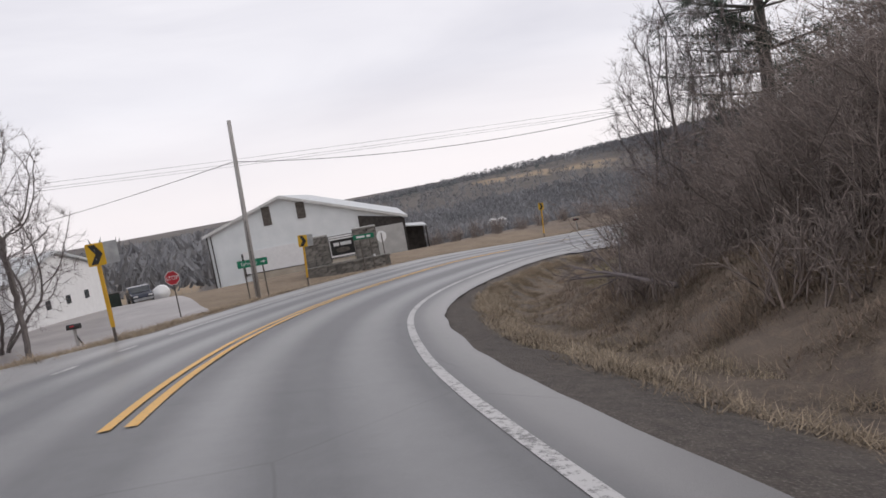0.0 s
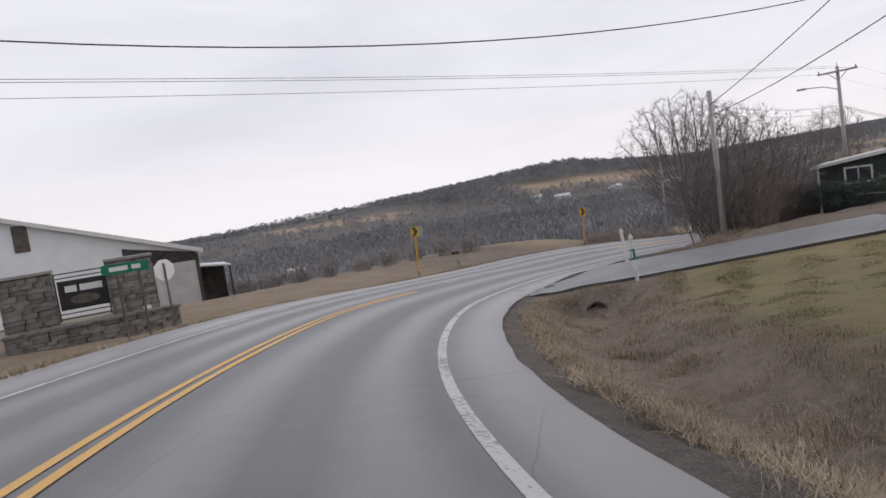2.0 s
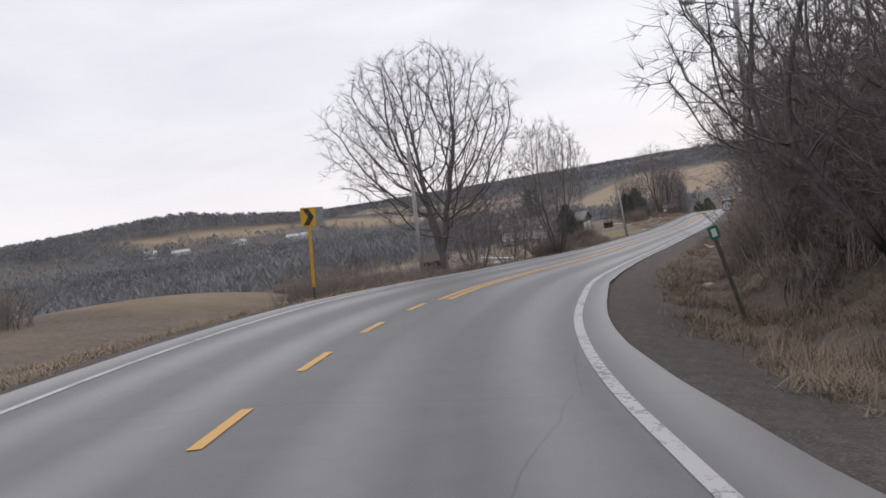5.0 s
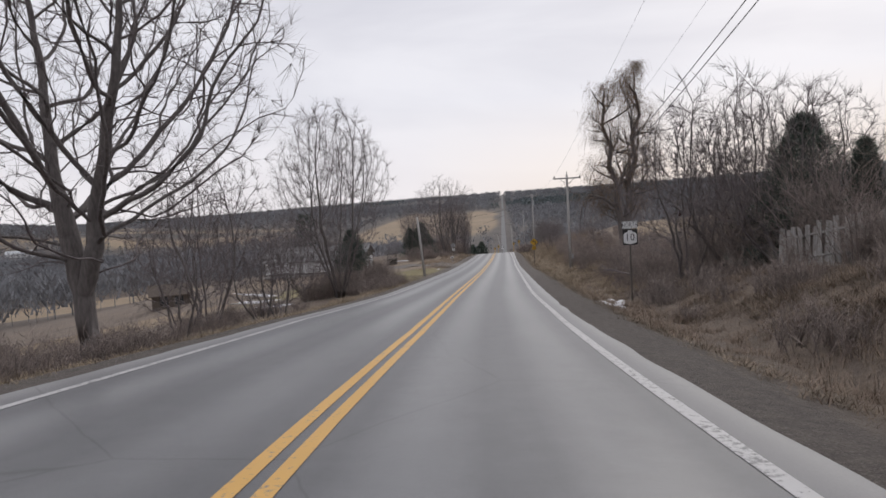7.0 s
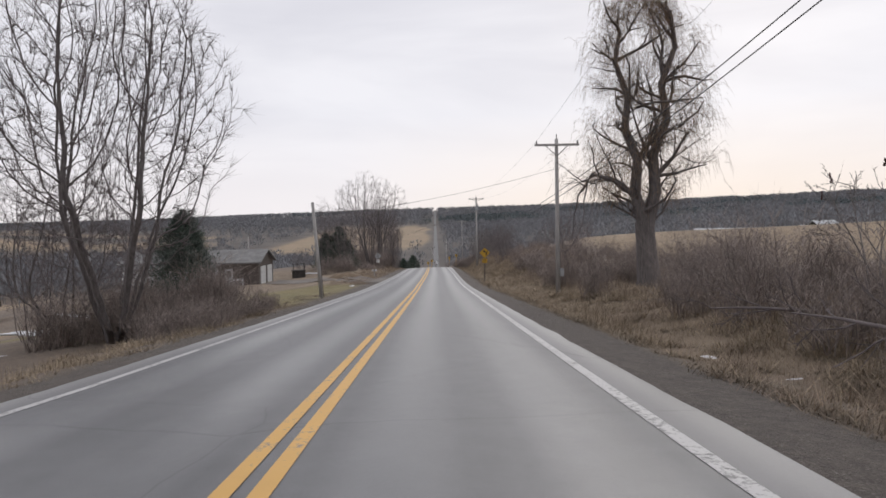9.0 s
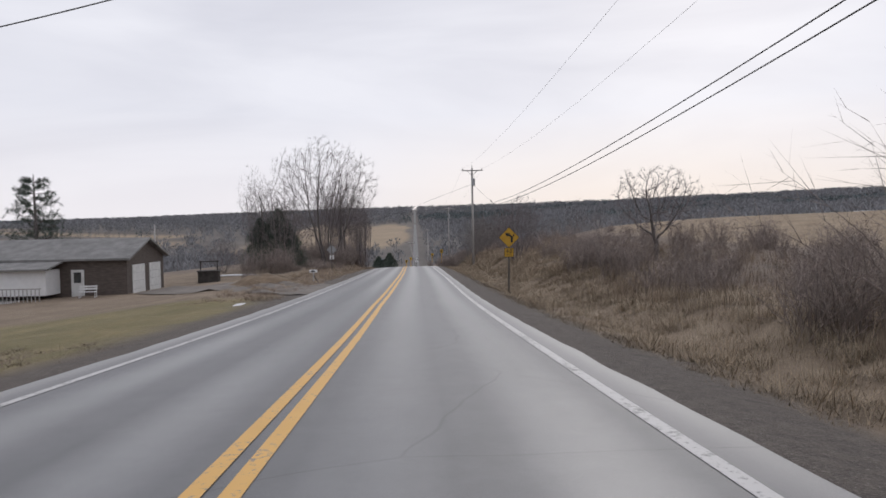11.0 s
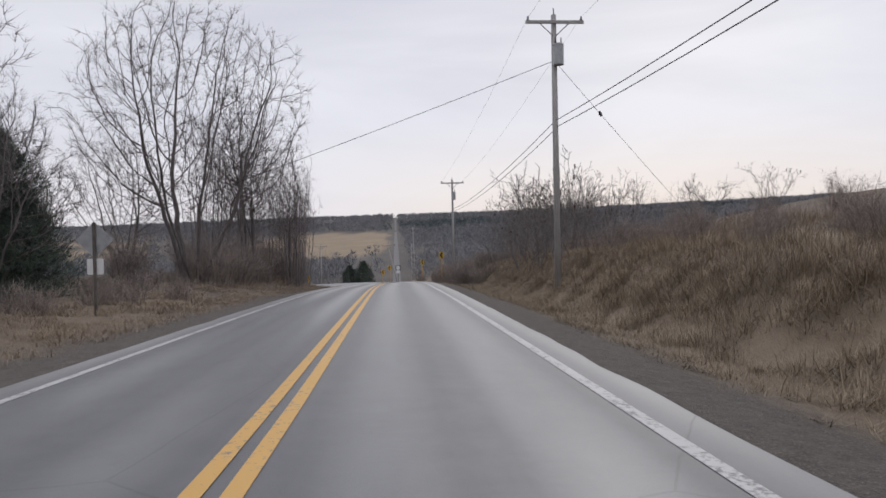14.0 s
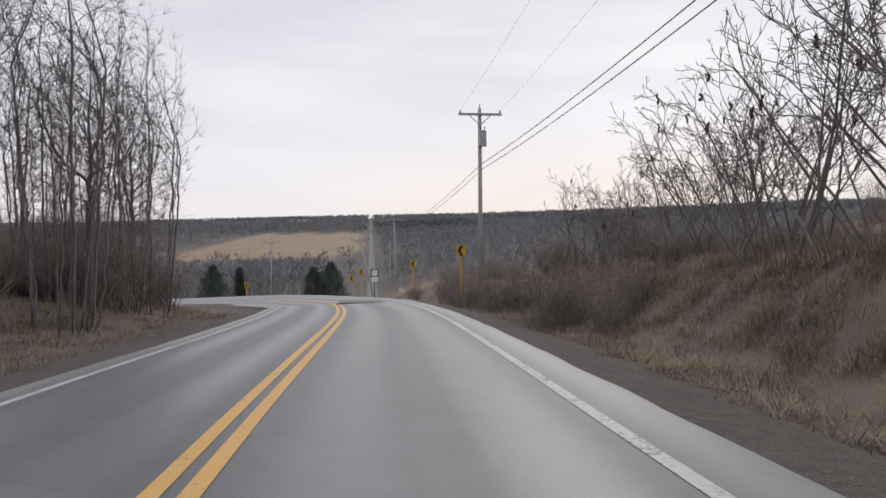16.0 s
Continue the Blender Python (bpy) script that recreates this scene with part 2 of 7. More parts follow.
MAT_STEEL_POST = surface("rusty_steel_post", (0.1, 0.085, 0.075), (0.2, 0.18, 0.16), 5, 0.7, 0.4)
MAT_POST_YELLOW = surface("yellow_post_paint", (0.6, 0.33, 0.02), (0.72, 0.42, 0.03), 5, 0.55)
MAT_POST_WHITE = surface("white_marker_paint", (0.62, 0.62, 0.62), (0.78, 0.78, 0.78), 5, 0.6)
MAT_CONIFER = surface("conifer_needles", (0.042, 0.059, 0.046), (0.091, 0.119, 0.092), 2, 0.9, relief=0, island=0.4)
MAT_WEATHERED = surface("weathered_boards", (0.085, 0.068, 0.056), (0.16, 0.13, 0.108), 3, 0.95, fine=25, relief=0.4, stretch=(4, 4, 0.5))
# distance haze is painted into both far woods: paler and bluer than bark and needles
MAT_HAZY_WOODS = surface("far_bare_woods_hazed", (0.2, 0.203, 0.215), (0.3, 0.302, 0.315), 0.02, 0.95, relief=0, island=0.15)
MAT_HAZY_PINES = surface("far_conifer_woods_hazed", (0.098, 0.121, 0.129), (0.149, 0.175, 0.182), 0.02, 0.95, relief=0, island=0.35)
MAT_GRASS = surface("dead_grass_blades", (0.22, 0.17, 0.115), (0.42, 0.333, 0.235), 0.5, 0.9, relief=0, island=0.4)
MAT_BARN_WHITE = surface("white_metal_siding", (0.74, 0.78, 0.79), (0.85, 0.88, 0.89), 0.6, 0.5, relief=0.05)
MAT_BARN_ROOF = surface("pale_metal_roofing", (0.5, 0.52, 0.53), (0.66, 0.68, 0.69), 0.8, 0.45, 0.2)
MAT_DARK = surface("dark_weathered_boards", (0.03, 0.027, 0.025), (0.075, 0.066, 0.06), 3, 0.9)


# ---- the road's middle line ----
# Rows: moment at which it is passed, x, y, z, fall to the right in degrees.
KNOTS = [
    (-3.0, 84.0, -64.6, 11.2, 4.0), (-1.5, 68.0, -65.5, 9.7, 4.5), (0.0, 52.8, -66.0, 8.26, 5.5), (1.0, 42.8, -65.9, 7.38, 6.5),
    (2.0, 32.2, -64.0, 6.26, 7.0), (3.0, 22.4, -59.8, 5.28, 7.1), (4.0, 14.0, -53.4, 4.45, 6.3), (5.0, 7.2, -44.6, 3.46, 4.8),
    (5.5, 4.6, -39.8, 2.99, 4.3), (6.0, 2.7, -34.7, 2.66, 4.2), (6.5, 1.5, -29.4, 2.3, 3.4), (7.0, 0.7, -23.5, 1.83, 1.8),
    (8.0, 0.15, -12.0, 0.88, 0.5), (9.0, 0.0, 0.0, 0.0, 0.2), (11.0, 0.0, 30.2, -1.86, 0.4), (12.5, 0.0, 53.9, -3.18, 0.8),
    (14.0, 0.0, 78.9, -4.08, 1.1), (16.0, 0.0, 111.6, -5.37, 0.7), (17.7, 0.0, 139.0, -7.0, -0.5), (18.8, -2.9, 157.0, -8.4, -2.5),
    (20.0, -12.5, 175.0, -9.9, -4.0), (22.0, -38.0, 197.0, -12.5, -4.0), (24.0, -73.0, 211.0, -15.5, -3.0),
]


def smooth_line(rows, step):
    """Catmull-Rom through rows, resampled at even steps of length."""
    k = np.array(rows, float)
    k = np.vstack([2 * k[0] - k[1], k, 2 * k[-1] - k[-2]])
    out = []
    for a, b, c, d in zip(k[:-3], k[1:-2], k[2:-1], k[3:]):
        w = np.linspace(0, 1, 40, endpoint=False)[:, None]
        out.append(0.5 * (2 * b + (c - a) * w + (2 * a - 5 * b + 4 * c - d) * w**2 + (3 * b - a - 3 * c + d) * w**3))
    p = np.vstack(out + [k[-2:-1]])
    run = np.r_[0, np.cumsum(np.hypot(np.diff(p[:, 1]), np.diff(p[:, 2])))]
    at = np.arange(0, run[-1], step)
    return np.stack([np.interp(at, run, col) for col in p.T], 1), at


LINE, RUN = smooth_line(KNOTS, 0.5)
LT, LX, LY, LZ = LINE[:, 0], LINE[:, 1], LINE[:, 2], LINE[:, 3]
LFALL = np.tan(np.radians(LINE[:, 4]))
# the left lane lies flatter than the right one and falls away from the crown
LEFT = LFALL * np.interp(LT, [0, 4.6, 5.5, 7.0, 8.5], [0.3, 0.3, 0.35, 0.6, 1.0]) - np.interp(LT, [4, 6, 8, 17, 18], [0.0, 0.015, 0.03, 0.03, 0.0])
LEFT += np.interp(LT, [5.2, 6.6, 8.6, 9.6], [0.0, 0.045, 0.045, 0.0])
# offsets of the painted lines and of the edges of the asphalt along the road
MIDDLE = np.interp(LT, [0.7, 1.3, 3.7, 4.25, 7.5, 8.2, 9.2, 11.8, 12.4, 13.8, 14.4, 16.4], [-0.08, -0.2, -0.2, 0.0, 0.02, 0.1, 0.0, -0.05, -0.1, 0.09, 0.1, -0.08])
LINE_LEFT = np.interp(LT, [2.0, 4.2, 6.0, 8.6, 9.5, 12.6, 13.8], [-3.45, -3.32, -3.6, -3.7, -3.45, -3.4, -3.02])
LINE_RIGHT = np.interp(LT, [4.5, 6.0, 8.6, 9.3, 13.8, 16.3], [3.26, 3.38, 3.4, 3.24, 3.38, 3.26])
EDGE_LEFT = np.interp(LT, [0.2, 1.3, 1.9, 3.0, 4.4, 6.0, 8.6, 9.5, 12.6, 13.8], [-8.0, -7.0, -4.6, -5.0, -5.1, -4.3, -4.25, -4.0, -4.02, -3.55])
EDGE_RIGHT = np.interp(LT, [1.4, 2.2, 2.9, 4.5, 6.0, 9.5, 13.8, 16.0], [4.05, 4.3, 4.46, 4.46, 3.92, 3.82, 3.84, 4.02])
_dx, _dy = np.gradient(LX), np.gradient(LY)
_n = np.hypot(_dx, _dy)
RX, RY = _dy / _n, -_dx / _n  # to the right of the road


def cross(i, u):
    """How far the road's surface lies below its middle line at the offset u."""
    return np.where(np.asarray(u) > 0, u * LFALL[i], u * LEFT[i]) + 0.004 * abs(u)


def road_at(t, u):
    """The place at moment t of the road, u metres to its right, and the heading there in degrees."""
    i = int(np.argmin(abs(LT - t)))
    return LX[i] + RX[i] * u, LY[i] + RY[i] * u, LZ[i] - float(cross(i, u)), math.degrees(math.atan2(RY[i], RX[i]))


def nearest(x, y):
    """Index of the nearest point of the middle line, and the offset to its right, for arrays."""
    x, y = np.asarray(x, float).ravel(), np.asarray(y, float).ravel()
    idx, u = np.zeros(len(x), int), np.zeros(len(x))
    px, py = LX[::2], LY[::2]
    for a in range(0, len(x), 4000):
        d = (x[a:a + 4000, None] - px) ** 2 + (y[a:a + 4000, None] - py) ** 2
        i = 2 * d.argmin(1)
        ox, oy = x[a:a + 4000] - LX[i], y[a:a + 4000] - LY[i]
        side = np.sign(ox * RX[i] + oy * RY[i])
        idx[a:a + 4000], u[a:a + 4000] = i, side * np.hypot(ox, oy)
    return idx, u


# ---- the lie of the land ----
# x, y, height of the country round the road.
LAND_NEAR_LEFT = [
    (15, -79, 4.7), (0, -80, 4.3), (-20, -82, 2.3), (-21, -73, 1.9), (-35, -76, 0.5), (-50, -95, -1), (-18, -52, 2.1), (-10, -60, 3.2), (1, -64.5, 4.15), (3, -60, 4.1), (4, -55, 3.9), (-19, -64, 2.1), (-2.5, -43.5, 3.4), (-8, -36, 2.75), (-6, -27, 2.6),
    (-16, -21, 1.8), (-36, -16, -0.5), (-25, -33, 1.2), (-27, -41, 1.0), (-9, -7.5, 0.3), (-26, 8, -4), (-11, 22.5, -1.9), (-22, 24, -3.4), (-14, 40, -3.3), (-20.6, 82, -5.35), (-35, 82, -5.9), (-12, 60, -4.3), (-18, 92, -5.6), (-28, 106, -6), (-8, 110, -4.4), (-14, 130, -5), (-16, 150, -7),
]
LAND_NEAR_RIGHT = [
    (20, -40, 4.3), (13, -30, 3.7), (14, -18, 4.3), (27, -30, 4.9), (26, -42, 4.6), (12, -8, 3.6), (14, 6, 1.9), (15, 36, -1.6), (15, 64, -3.0), (22, 20, 0.6), (30, 110, 0.2), (22, 130, -2.0), (14, 100, -1.9), (36, -48, 5.7), (54, -44, 8.6), (60, 10, 2), (60, 60, -1), (12, 160, -6.5),
]
LAND_VALLEY = [
    (-60, -60, -2), (-60, 0, -8), (-60, 60, -10), (-120, -130, -6), (-140, 40, -18), (-250, 30, -24), (-300, 250, -26), (-520, 210, -13), (-620, 470, -15), (-1170, 350, 4), (-900, 960, 8), (-790, 690, 32), (-860, 500, 12), (-420, 700, -24), (-150, 330, -22), (-600, 1300, 10), (-1700, 300, -22), (-700, -300, -28), (-2500, -300, -12),
    (-40, 300, -23), (-60, 480, -26.5), (0, 620, -20), (0, 1000, -6), (0, 1400, 8), (0, 1900, 40),
]
LAND_HILLS = [
    (0, 2400, 66), (0, 3300, 72), (-500, 2200, 50), (-1000, 2200, 34), (500, 1800, 54), (900, 1400, 55), (1200, 900, 46), (300, 600, 2), (120, 200, -2.5), (250, 250, -2), (110, -60, 13), (120, -140, 14), (40, -120, 5),
    (500, -200, 40), (3500, 0, 80), (-3500, 1500, 10), (-3500, -3000, -20), (0, -3500, 10), (3500, -3500, 60), (3500, 3500, 90), (-3500, 3800, 30), (700, 300, 17),
]
LAND = np.array(LAND_NEAR_LEFT + LAND_NEAR_RIGHT + LAND_VALLEY + LAND_HILLS, float)


def _far(d):
    return np.sqrt(d**2 + 20.0**2)


_d = np.hypot(LAND[:, None, 0] - LAND[None, :, 0], LAND[:, None, 1] - LAND[None, :, 1])
_A = np.block([[_far(_d) + 0 * _d, np.ones((len(LAND), 1))], [np.ones((1, len(LAND))), np.zeros((1, 1))]])
LAND_W = np.linalg.solve(_A, np.r_[LAND[:, 2], 0])


def land(x, y):
    out = np.full(len(x), LAND_W[-1])
    for (a, b, _), w in zip(LAND, LAND_W[:-1]):
        out += w * _far(np.hypot(x - a, y - b))
    return out


def step(v, a, b):
    w = np.clip((v - a) / (b - a), 0, 1)
    return w * w * (3 - 2 * w)


# Along the road: moment, depth of the right-hand ditch, height of the bank at 10 m and 20 m to the right, at 10 m and 20 m to the left.
VERGE = np.array([
    (-3, 0.4, 1.6, 2.6, 0.0, -0.6), (0.8, 0.5, 0.9, 1.9, 0.0, -0.8), (1.9, 0.75, -0.05, 0.3, -0.2, -1.2), (3.5, 0.75, 0.05, 0.35, -0.5, -1.5), (4.2, 0.85, 0.1, 0.4, -0.5, -1.2),
    (4.34, 0.02, 0.12, 0.4, -0.5, -1.2), (4.75, 0.02, 0.12, 0.45, -0.5, -1.2), (5.1, 0.04, 0.22, 0.7, -0.5, -1.2),
    (5.35, 0.35, 0.45, 1.0, -0.5, -1.2), (6.2, 0.5, 1.4, 2.4, -0.6, -1.5), (7, 0.5, 1.5, 2.6, -1.2, -2.6), (8.5, 0.4, 1.0, 1.8, -1.3, -2.8), (9.5, 0.35, 0.1, 0.3, -1.2, -2.6), (11, 0.3, 0.2, 0.5, -0.5, -1.3),
    (12.5, 0.3, 0.4, 0.9, -0.2, -0.8), (13.5, 0.25, 1.3, 2.2, 0.1, -0.4), (16, 0.3, 1.9, 2.9, 0.5, 0.6), (17.5, 0.3, 1.6, 2.6, 0.8, 0.8), (20, 0.3, 0.0, 0.0, 0.0, -1.0), (24, 0.3, 0.0, 0.0, -0.5, -2.0),
])


def side_road_z(y):
    return np.interp(y, [143, 153, 178, 220, 260, 300, 360, 430, 500, 600, 700, 1000, 1400, 1900, 2400, 3300], [-7.2, -7.9, -10.2, -16.0, -20.8, -24, -26.2, -26.8, -25.2, -21, -16.4, -6, 8, 41, 67.5, 72])


DRIVE = [(13.4, -46.9), (16.4, -44.2), (18.4, -41.6), (22.2, -36.8)]


def drive_z(x, y):
    """The even slope on which the driveway lies."""
    return 3.82 + 0.04 * ((x - 16.5) + (y + 44.4))


def off_drive(x, y):
    """Distance from the driveway's middle."""
    out = np.full(np.shape(x), 1e9)
    for (ax, ay), (bx, by) in zip(DRIVE[:-1], DRIVE[1:]):
        f = np.clip(((x - ax) * (bx - ax) + (y - ay) * (by - ay)) / ((bx - ax) ** 2 + (by - ay) ** 2), 0, 1)
        out = np.minimum(out, np.hypot(x - ax - f * (bx - ax), y - ay - f * (by - ay)))
    return out


def ground_z(x, y):
    x, y = np.asarray(x, float).ravel(), np.asarray(y, float).ravel()
    idx, u = nearest(x, y)
    t = LT[idx]
    v = [np.interp(t, VERGE[:, 0], VERGE[:, k]) for k in range(1, 6)]
    plane = LZ[idx] - cross(idx, np.clip(u, np.minimum(EDGE_LEFT[idx], -5.2), 5.2))
    a = abs(u)
    right = np.where(u > 0, 1.0, 0.0)
    prof_r = np.interp(t, [3.9, 4.35, 4.7, 5.1, 5.7, 6.3], [0.0, 0.5, 0.7, 0.65, 0.4, 0.0]) * step(a, 4.4, 8.6) - v[0] * step(a, 5.0, 6.6) * (1 - step(a, 7.0, 9.0)) + v[1] * step(a, 6.8, 10.5) + (v[2] - v[1]) * step(a, 9.5, 20)
    prof_l = v[3] * step(a, 5.0, 10) + (v[4] - v[3]) * step(a, 9, 20)
    lumps = 0.1 * np.sin(x * 1.3 + 2 * np.sin(y * 0.7)) * np.sin(y * 1.1 + np.sin(x * 0.9)) * step(a, 5.5, 8) + 0.06 * np.sin(x * 3.1 + y * 1.7) * step(a, 5.2, 7)
    edge = np.where(u > 0, EDGE_RIGHT[idx], -EDGE_LEFT[idx])
    z = plane - 0.045 - 0.07 * (1 - step(a, edge - 1.4, edge - 0.3)) - 0.1 * step(a, edge + 0.4, edge + 1.3) + right * prof_r + (1 - right) * prof_l + lumps
    w = np.where(u > 0, step(a, 13, 28), step(a, 7, 20))
    z = z * (1 - w) + (land(x, y) + 0.6 * np.sin(x * 0.05) * np.sin(y * 0.043)) * w
    wd = (1 - step(off_drive(x, y), 2.3, 3.5)) * right * step(a, 4.6, 6.4)
    z = z * (1 - wd) + (drive_z(x, y) - 0.05) * wd
    # the side road that runs straight on across the valley
    sx = abs(x - 1.5)
    ws = (1 - step(sx, 5, 40)) * step(y, 160, 178) * (1 - step(y, 3200, 3400))
    return z * (1 - ws) + (side_road_z(y) - 0.12) * ws


def gz(x, y):
    return float(ground_z([x], [y])[0])


def mesh_from(name, verts, faces, material, smooth=False):
    me = bpy.data.meshes.new(name)
    me.from_pydata(verts, [], faces)
    me.materials.append(material)
    if smooth:
        me.polygons.foreach_set("use_smooth", [True] * len(me.polygons))
    me.update()
    return me


def grown(a, b, first, last, ratio=1.09):
    """Even steps from a to b, then ever wider ones out to first and last."""
    core = np.arange(a, b, 1.0)
    lo, hi, s = [a], [core[-1]], 1.0
    while lo[-1] > first:
        s *= ratio
        lo.append(lo[-1] - s)
    s = 1.0
    while hi[-1] < last:
        s *= ratio
        hi.append(hi[-1] + s)
    return np.r_[lo[:0:-1], core, hi[1:]]


# Pale stubble fields: middle x, y, half width, half depth, turn.
FIELDS = [(-103, 1000, 98, 360, 0), (-88, -4, 70, 40, 15), (-835, 278, 120, 48, 40), (-645, 620, 105, 38, 55), (-480, 490, 110, 12, 30), (-500, 1000, 170, 50, 10), (-430, 820, 150, 50, 20), (95, 115, 70, 75, 0), (55, 45, 30, 60, 0), (-950, 1150, 260, 90, 20), (40, 330, 28, 60, 0), (-150, -150, 90, 50, 0), (-360, -60, 110, 60, 10), (-420, 1850, 250, 120, 0), (-120, 160, 50, 40, 10)]


def in_fields(x, y, grow=0.0):
    out = np.zeros(len(x))
    for cx, cy, hx, hy, turn in FIELDS:
        c, s = math.cos(radians(turn)), math.sin(radians(turn))
        p, q = (x - cx) * c + (y - cy) * s, -(x - cx) * s + (y - cy) * c
        edge = np.maximum(abs(p) / (hx + grow), abs(q) / (hy + grow)) + 0.04 * np.sin(p * 0.09) + 0.04 * np.sin(q * 0.11)
        out = np.maximum(out, 1 - step(edge, 0.93, 1.02))
    return out


def build_ground():
    xs, ys = grown(-42, 82, -4300, 4300), grown(-112, 192, -4300, 4300)
    gx, gy = np.meshgrid(xs, ys)
    x, y = gx.ravel(), gy.ravel()
    z = ground_z(x, y)
    nx, ny = len(xs), len(ys)
    i = (np.arange(ny - 1)[:, None] * nx + np.arange(nx - 1)).ravel()
    faces = np.stack([i, i + 1, i + nx + 1, i + nx], 1)
    me = bpy.data.meshes.new("ground")
    me.vertices.add(len(x))
    me.vertices.foreach_set("co", np.stack([x, y, z], 1).ravel())
    me.loops.add(faces.size)
    me.loops.foreach_set("vertex_index", faces.ravel())
    me.polygons.add(len(faces))
    me.polygons.foreach_set("loop_start", np.arange(len(faces)) * 4)
    me.polygons.foreach_set("use_smooth", np.ones(len(faces), bool))
    me.update(calc_edges=True)
    idx, u = nearest(x, y)
    t, a = LT[idx], abs(u)
    wob = 0.35 * np.sin(x * 0.9 + y * 0.6) + 0.3 * np.sin(x * 2.3 - y * 1.9)
    dirt = (1 - step(a + wob * 0.6, 5.3, 6.2)) * (t > -2)
    dirt = np.maximum(dirt, (u < 0) * (t < 0.9) * (1 - step(a, 14, 22)) * 0.9)
    lawn = (step(u, 8.4, 9.6) * step(t, 1.0, 1.6) * (1 - step(t, 4.6, 4.9)) * (1 - step(a, 34, 40))) + ((u < -5.5) * step(t, 10.9, 11.1) * (1 - step(t, 12.9, 13.1)) * (1 - step(a, 24, 28)))
    straw = np.maximum(in_fields(x, y), 0.55 * (u > 5.6) * (u < 9.5) * step(t, 9.3, 9.8) * (t < 16.5))
    straw = np.maximum(straw, 0.5 * (u < -5) * (u > -30) * step(t, 1.2, 1.8) * (1 - step(t, 5.8, 6.2)))
    straw = np.maximum(straw, 0.45 * (u < -5) * (u > -40) * step(t, 12.8, 13.2) * (1 - step(t, 15.4, 16.0)))
    farz = step(a, 60, 140) * 0.9
    col = np.stack([dirt, np.clip(lawn, 0, 1), np.clip(straw, 0, 1), farz], 1)
    at = me.color_attributes.new("zone", "FLOAT_COLOR", "POINT")
    at.data.foreach_set("color", col.ravel())
    me.materials.append(MAT_GROUND)
    tagged(new("ground", me), "rolling winter ground of dead grass, dirt verges and stubble", "ground", kind="structure")


build_ground()


def ribbon(name, i0, i1, material, lift, label="", category="", edge=0.0):
    """The road's surface from edge to edge, with the offsets kept for the material."""
    n = 16
    verts, across, along = [], [], []
    for i in range(i0, i1):
        wob = edge * noise.noise((RUN[i] * 0.6, 1.0, 3.0)), edge * noise.noise((RUN[i] * 0.6, 7.0, 3.0))
        for u in np.linspace(EDGE_LEFT[i] + wob[0], EDGE_RIGHT[i] + wob[1], n):
            verts.append((LX[i] + RX[i] * u, LY[i] + RY[i] * u, LZ[i] - float(cross(i, u)) + lift))
            # reckoned from the middle of the lanes: the edge lines always lie at 3.35
            half = LINE_RIGHT[i] - MIDDLE[i] if u > MIDDLE[i] else MIDDLE[i] - LINE_LEFT[i]
            across.append((u - MIDDLE[i]) * 3.35 / half)
            along.append(RUN[i])
    faces = [(r * n + c, r * n + c + 1, (r + 1) * n + c + 1, (r + 1) * n + c) for r in range(i1 - i0 - 1) for c in range(n - 1)]
    me = mesh_from(name, verts, faces, material, True)
    for key, vals in (("across", across), ("along", along)):
        me.attributes.new(key, "FLOAT", "POINT").data.foreach_set("value", vals)
    ob = new(name, me)
    return tagged(ob, label, category, kind="structure")


def index_of(t):
    return int(np.argmin(abs(LT - t)))


road = ribbon("road", 0, len(LT), MAT_ASPHALT, 0.0, "grey worn asphalt two-lane road, pale salted shoulders", "road", 0.06)


def stripes(name, t0, t1, offset, width, material, label, dash=0.0, gap=0.0):
    """A painted line on the road, whole or in dashes, as one strip of paint."""
    i0, i1 = index_of(t0), index_of(t1)
    spans, at = [], RUN[i0]
    if dash:
        while at < RUN[i1]:
            spans.append((at, min(at + dash, RUN[i1])))
            at += dash + gap
    else:
        spans.append((RUN[i0], RUN[i1]))
    verts, faces = [], []
    for a, b in spans:
        pts = np.r_[np.arange(a, b, 0.5), b]
        for r in pts:
            x, y, z, f, g = (np.interp(r, RUN, q) for q in (LX, LY, LZ, LFALL, LEFT))
            nx, ny = np.interp(r, RUN, RX), np.interp(r, RUN, RY)
            u = np.interp(r, RUN, offset)
            for e in (u - width / 2, u + width / 2):
                verts.append((x + nx * e, y + ny * e, z - e * (f if e > 0 else g) - 0.004 * abs(e) + 0.006))
        base = len(verts) - 2 * len(pts)
        faces += [(base + 2 * k, base + 2 * k + 1, base + 2 * k + 3, base + 2 * k + 2) for k in range(len(pts) - 1)]
    ob = new(name, mesh_from(name, verts, faces, material))
    return tagged(ob, label, "road marking", kind="structure")


for u in (-0.125, 0.125):
    stripes("yellow_line", 0.68, 4.34, MIDDLE + u, 0.125, MAT_YELLOW, "solid yellow centre line, worn at its edges")
    stripes("yellow_line", 6.52, 19.5, MIDDLE + u, 0.14, MAT_YELLOW, "solid yellow centre line, worn at its edges")
stripes("yellow_line", 4.71, 6.5, MIDDLE - 0.28, 0.13, MAT_YELLOW, "broken yellow centre line across the junction", 1.25, 1.75)
stripes("edge_line", -3, 24, LINE_RIGHT, 0.15, MAT_WHITE_LINE, "worn white edge line along the shoulder")
stripes("edge_line", 1.75, 3.85, LINE_LEFT, 0.13, MAT_WHITE_LINE, "worn white edge line along the shoulder")
stripes("edge_line", 0.5, 1.75, LINE_LEFT, 0.13, MAT_WHITE_LINE, "broken white edge line across the yard mouth", 0.9, 1.8)
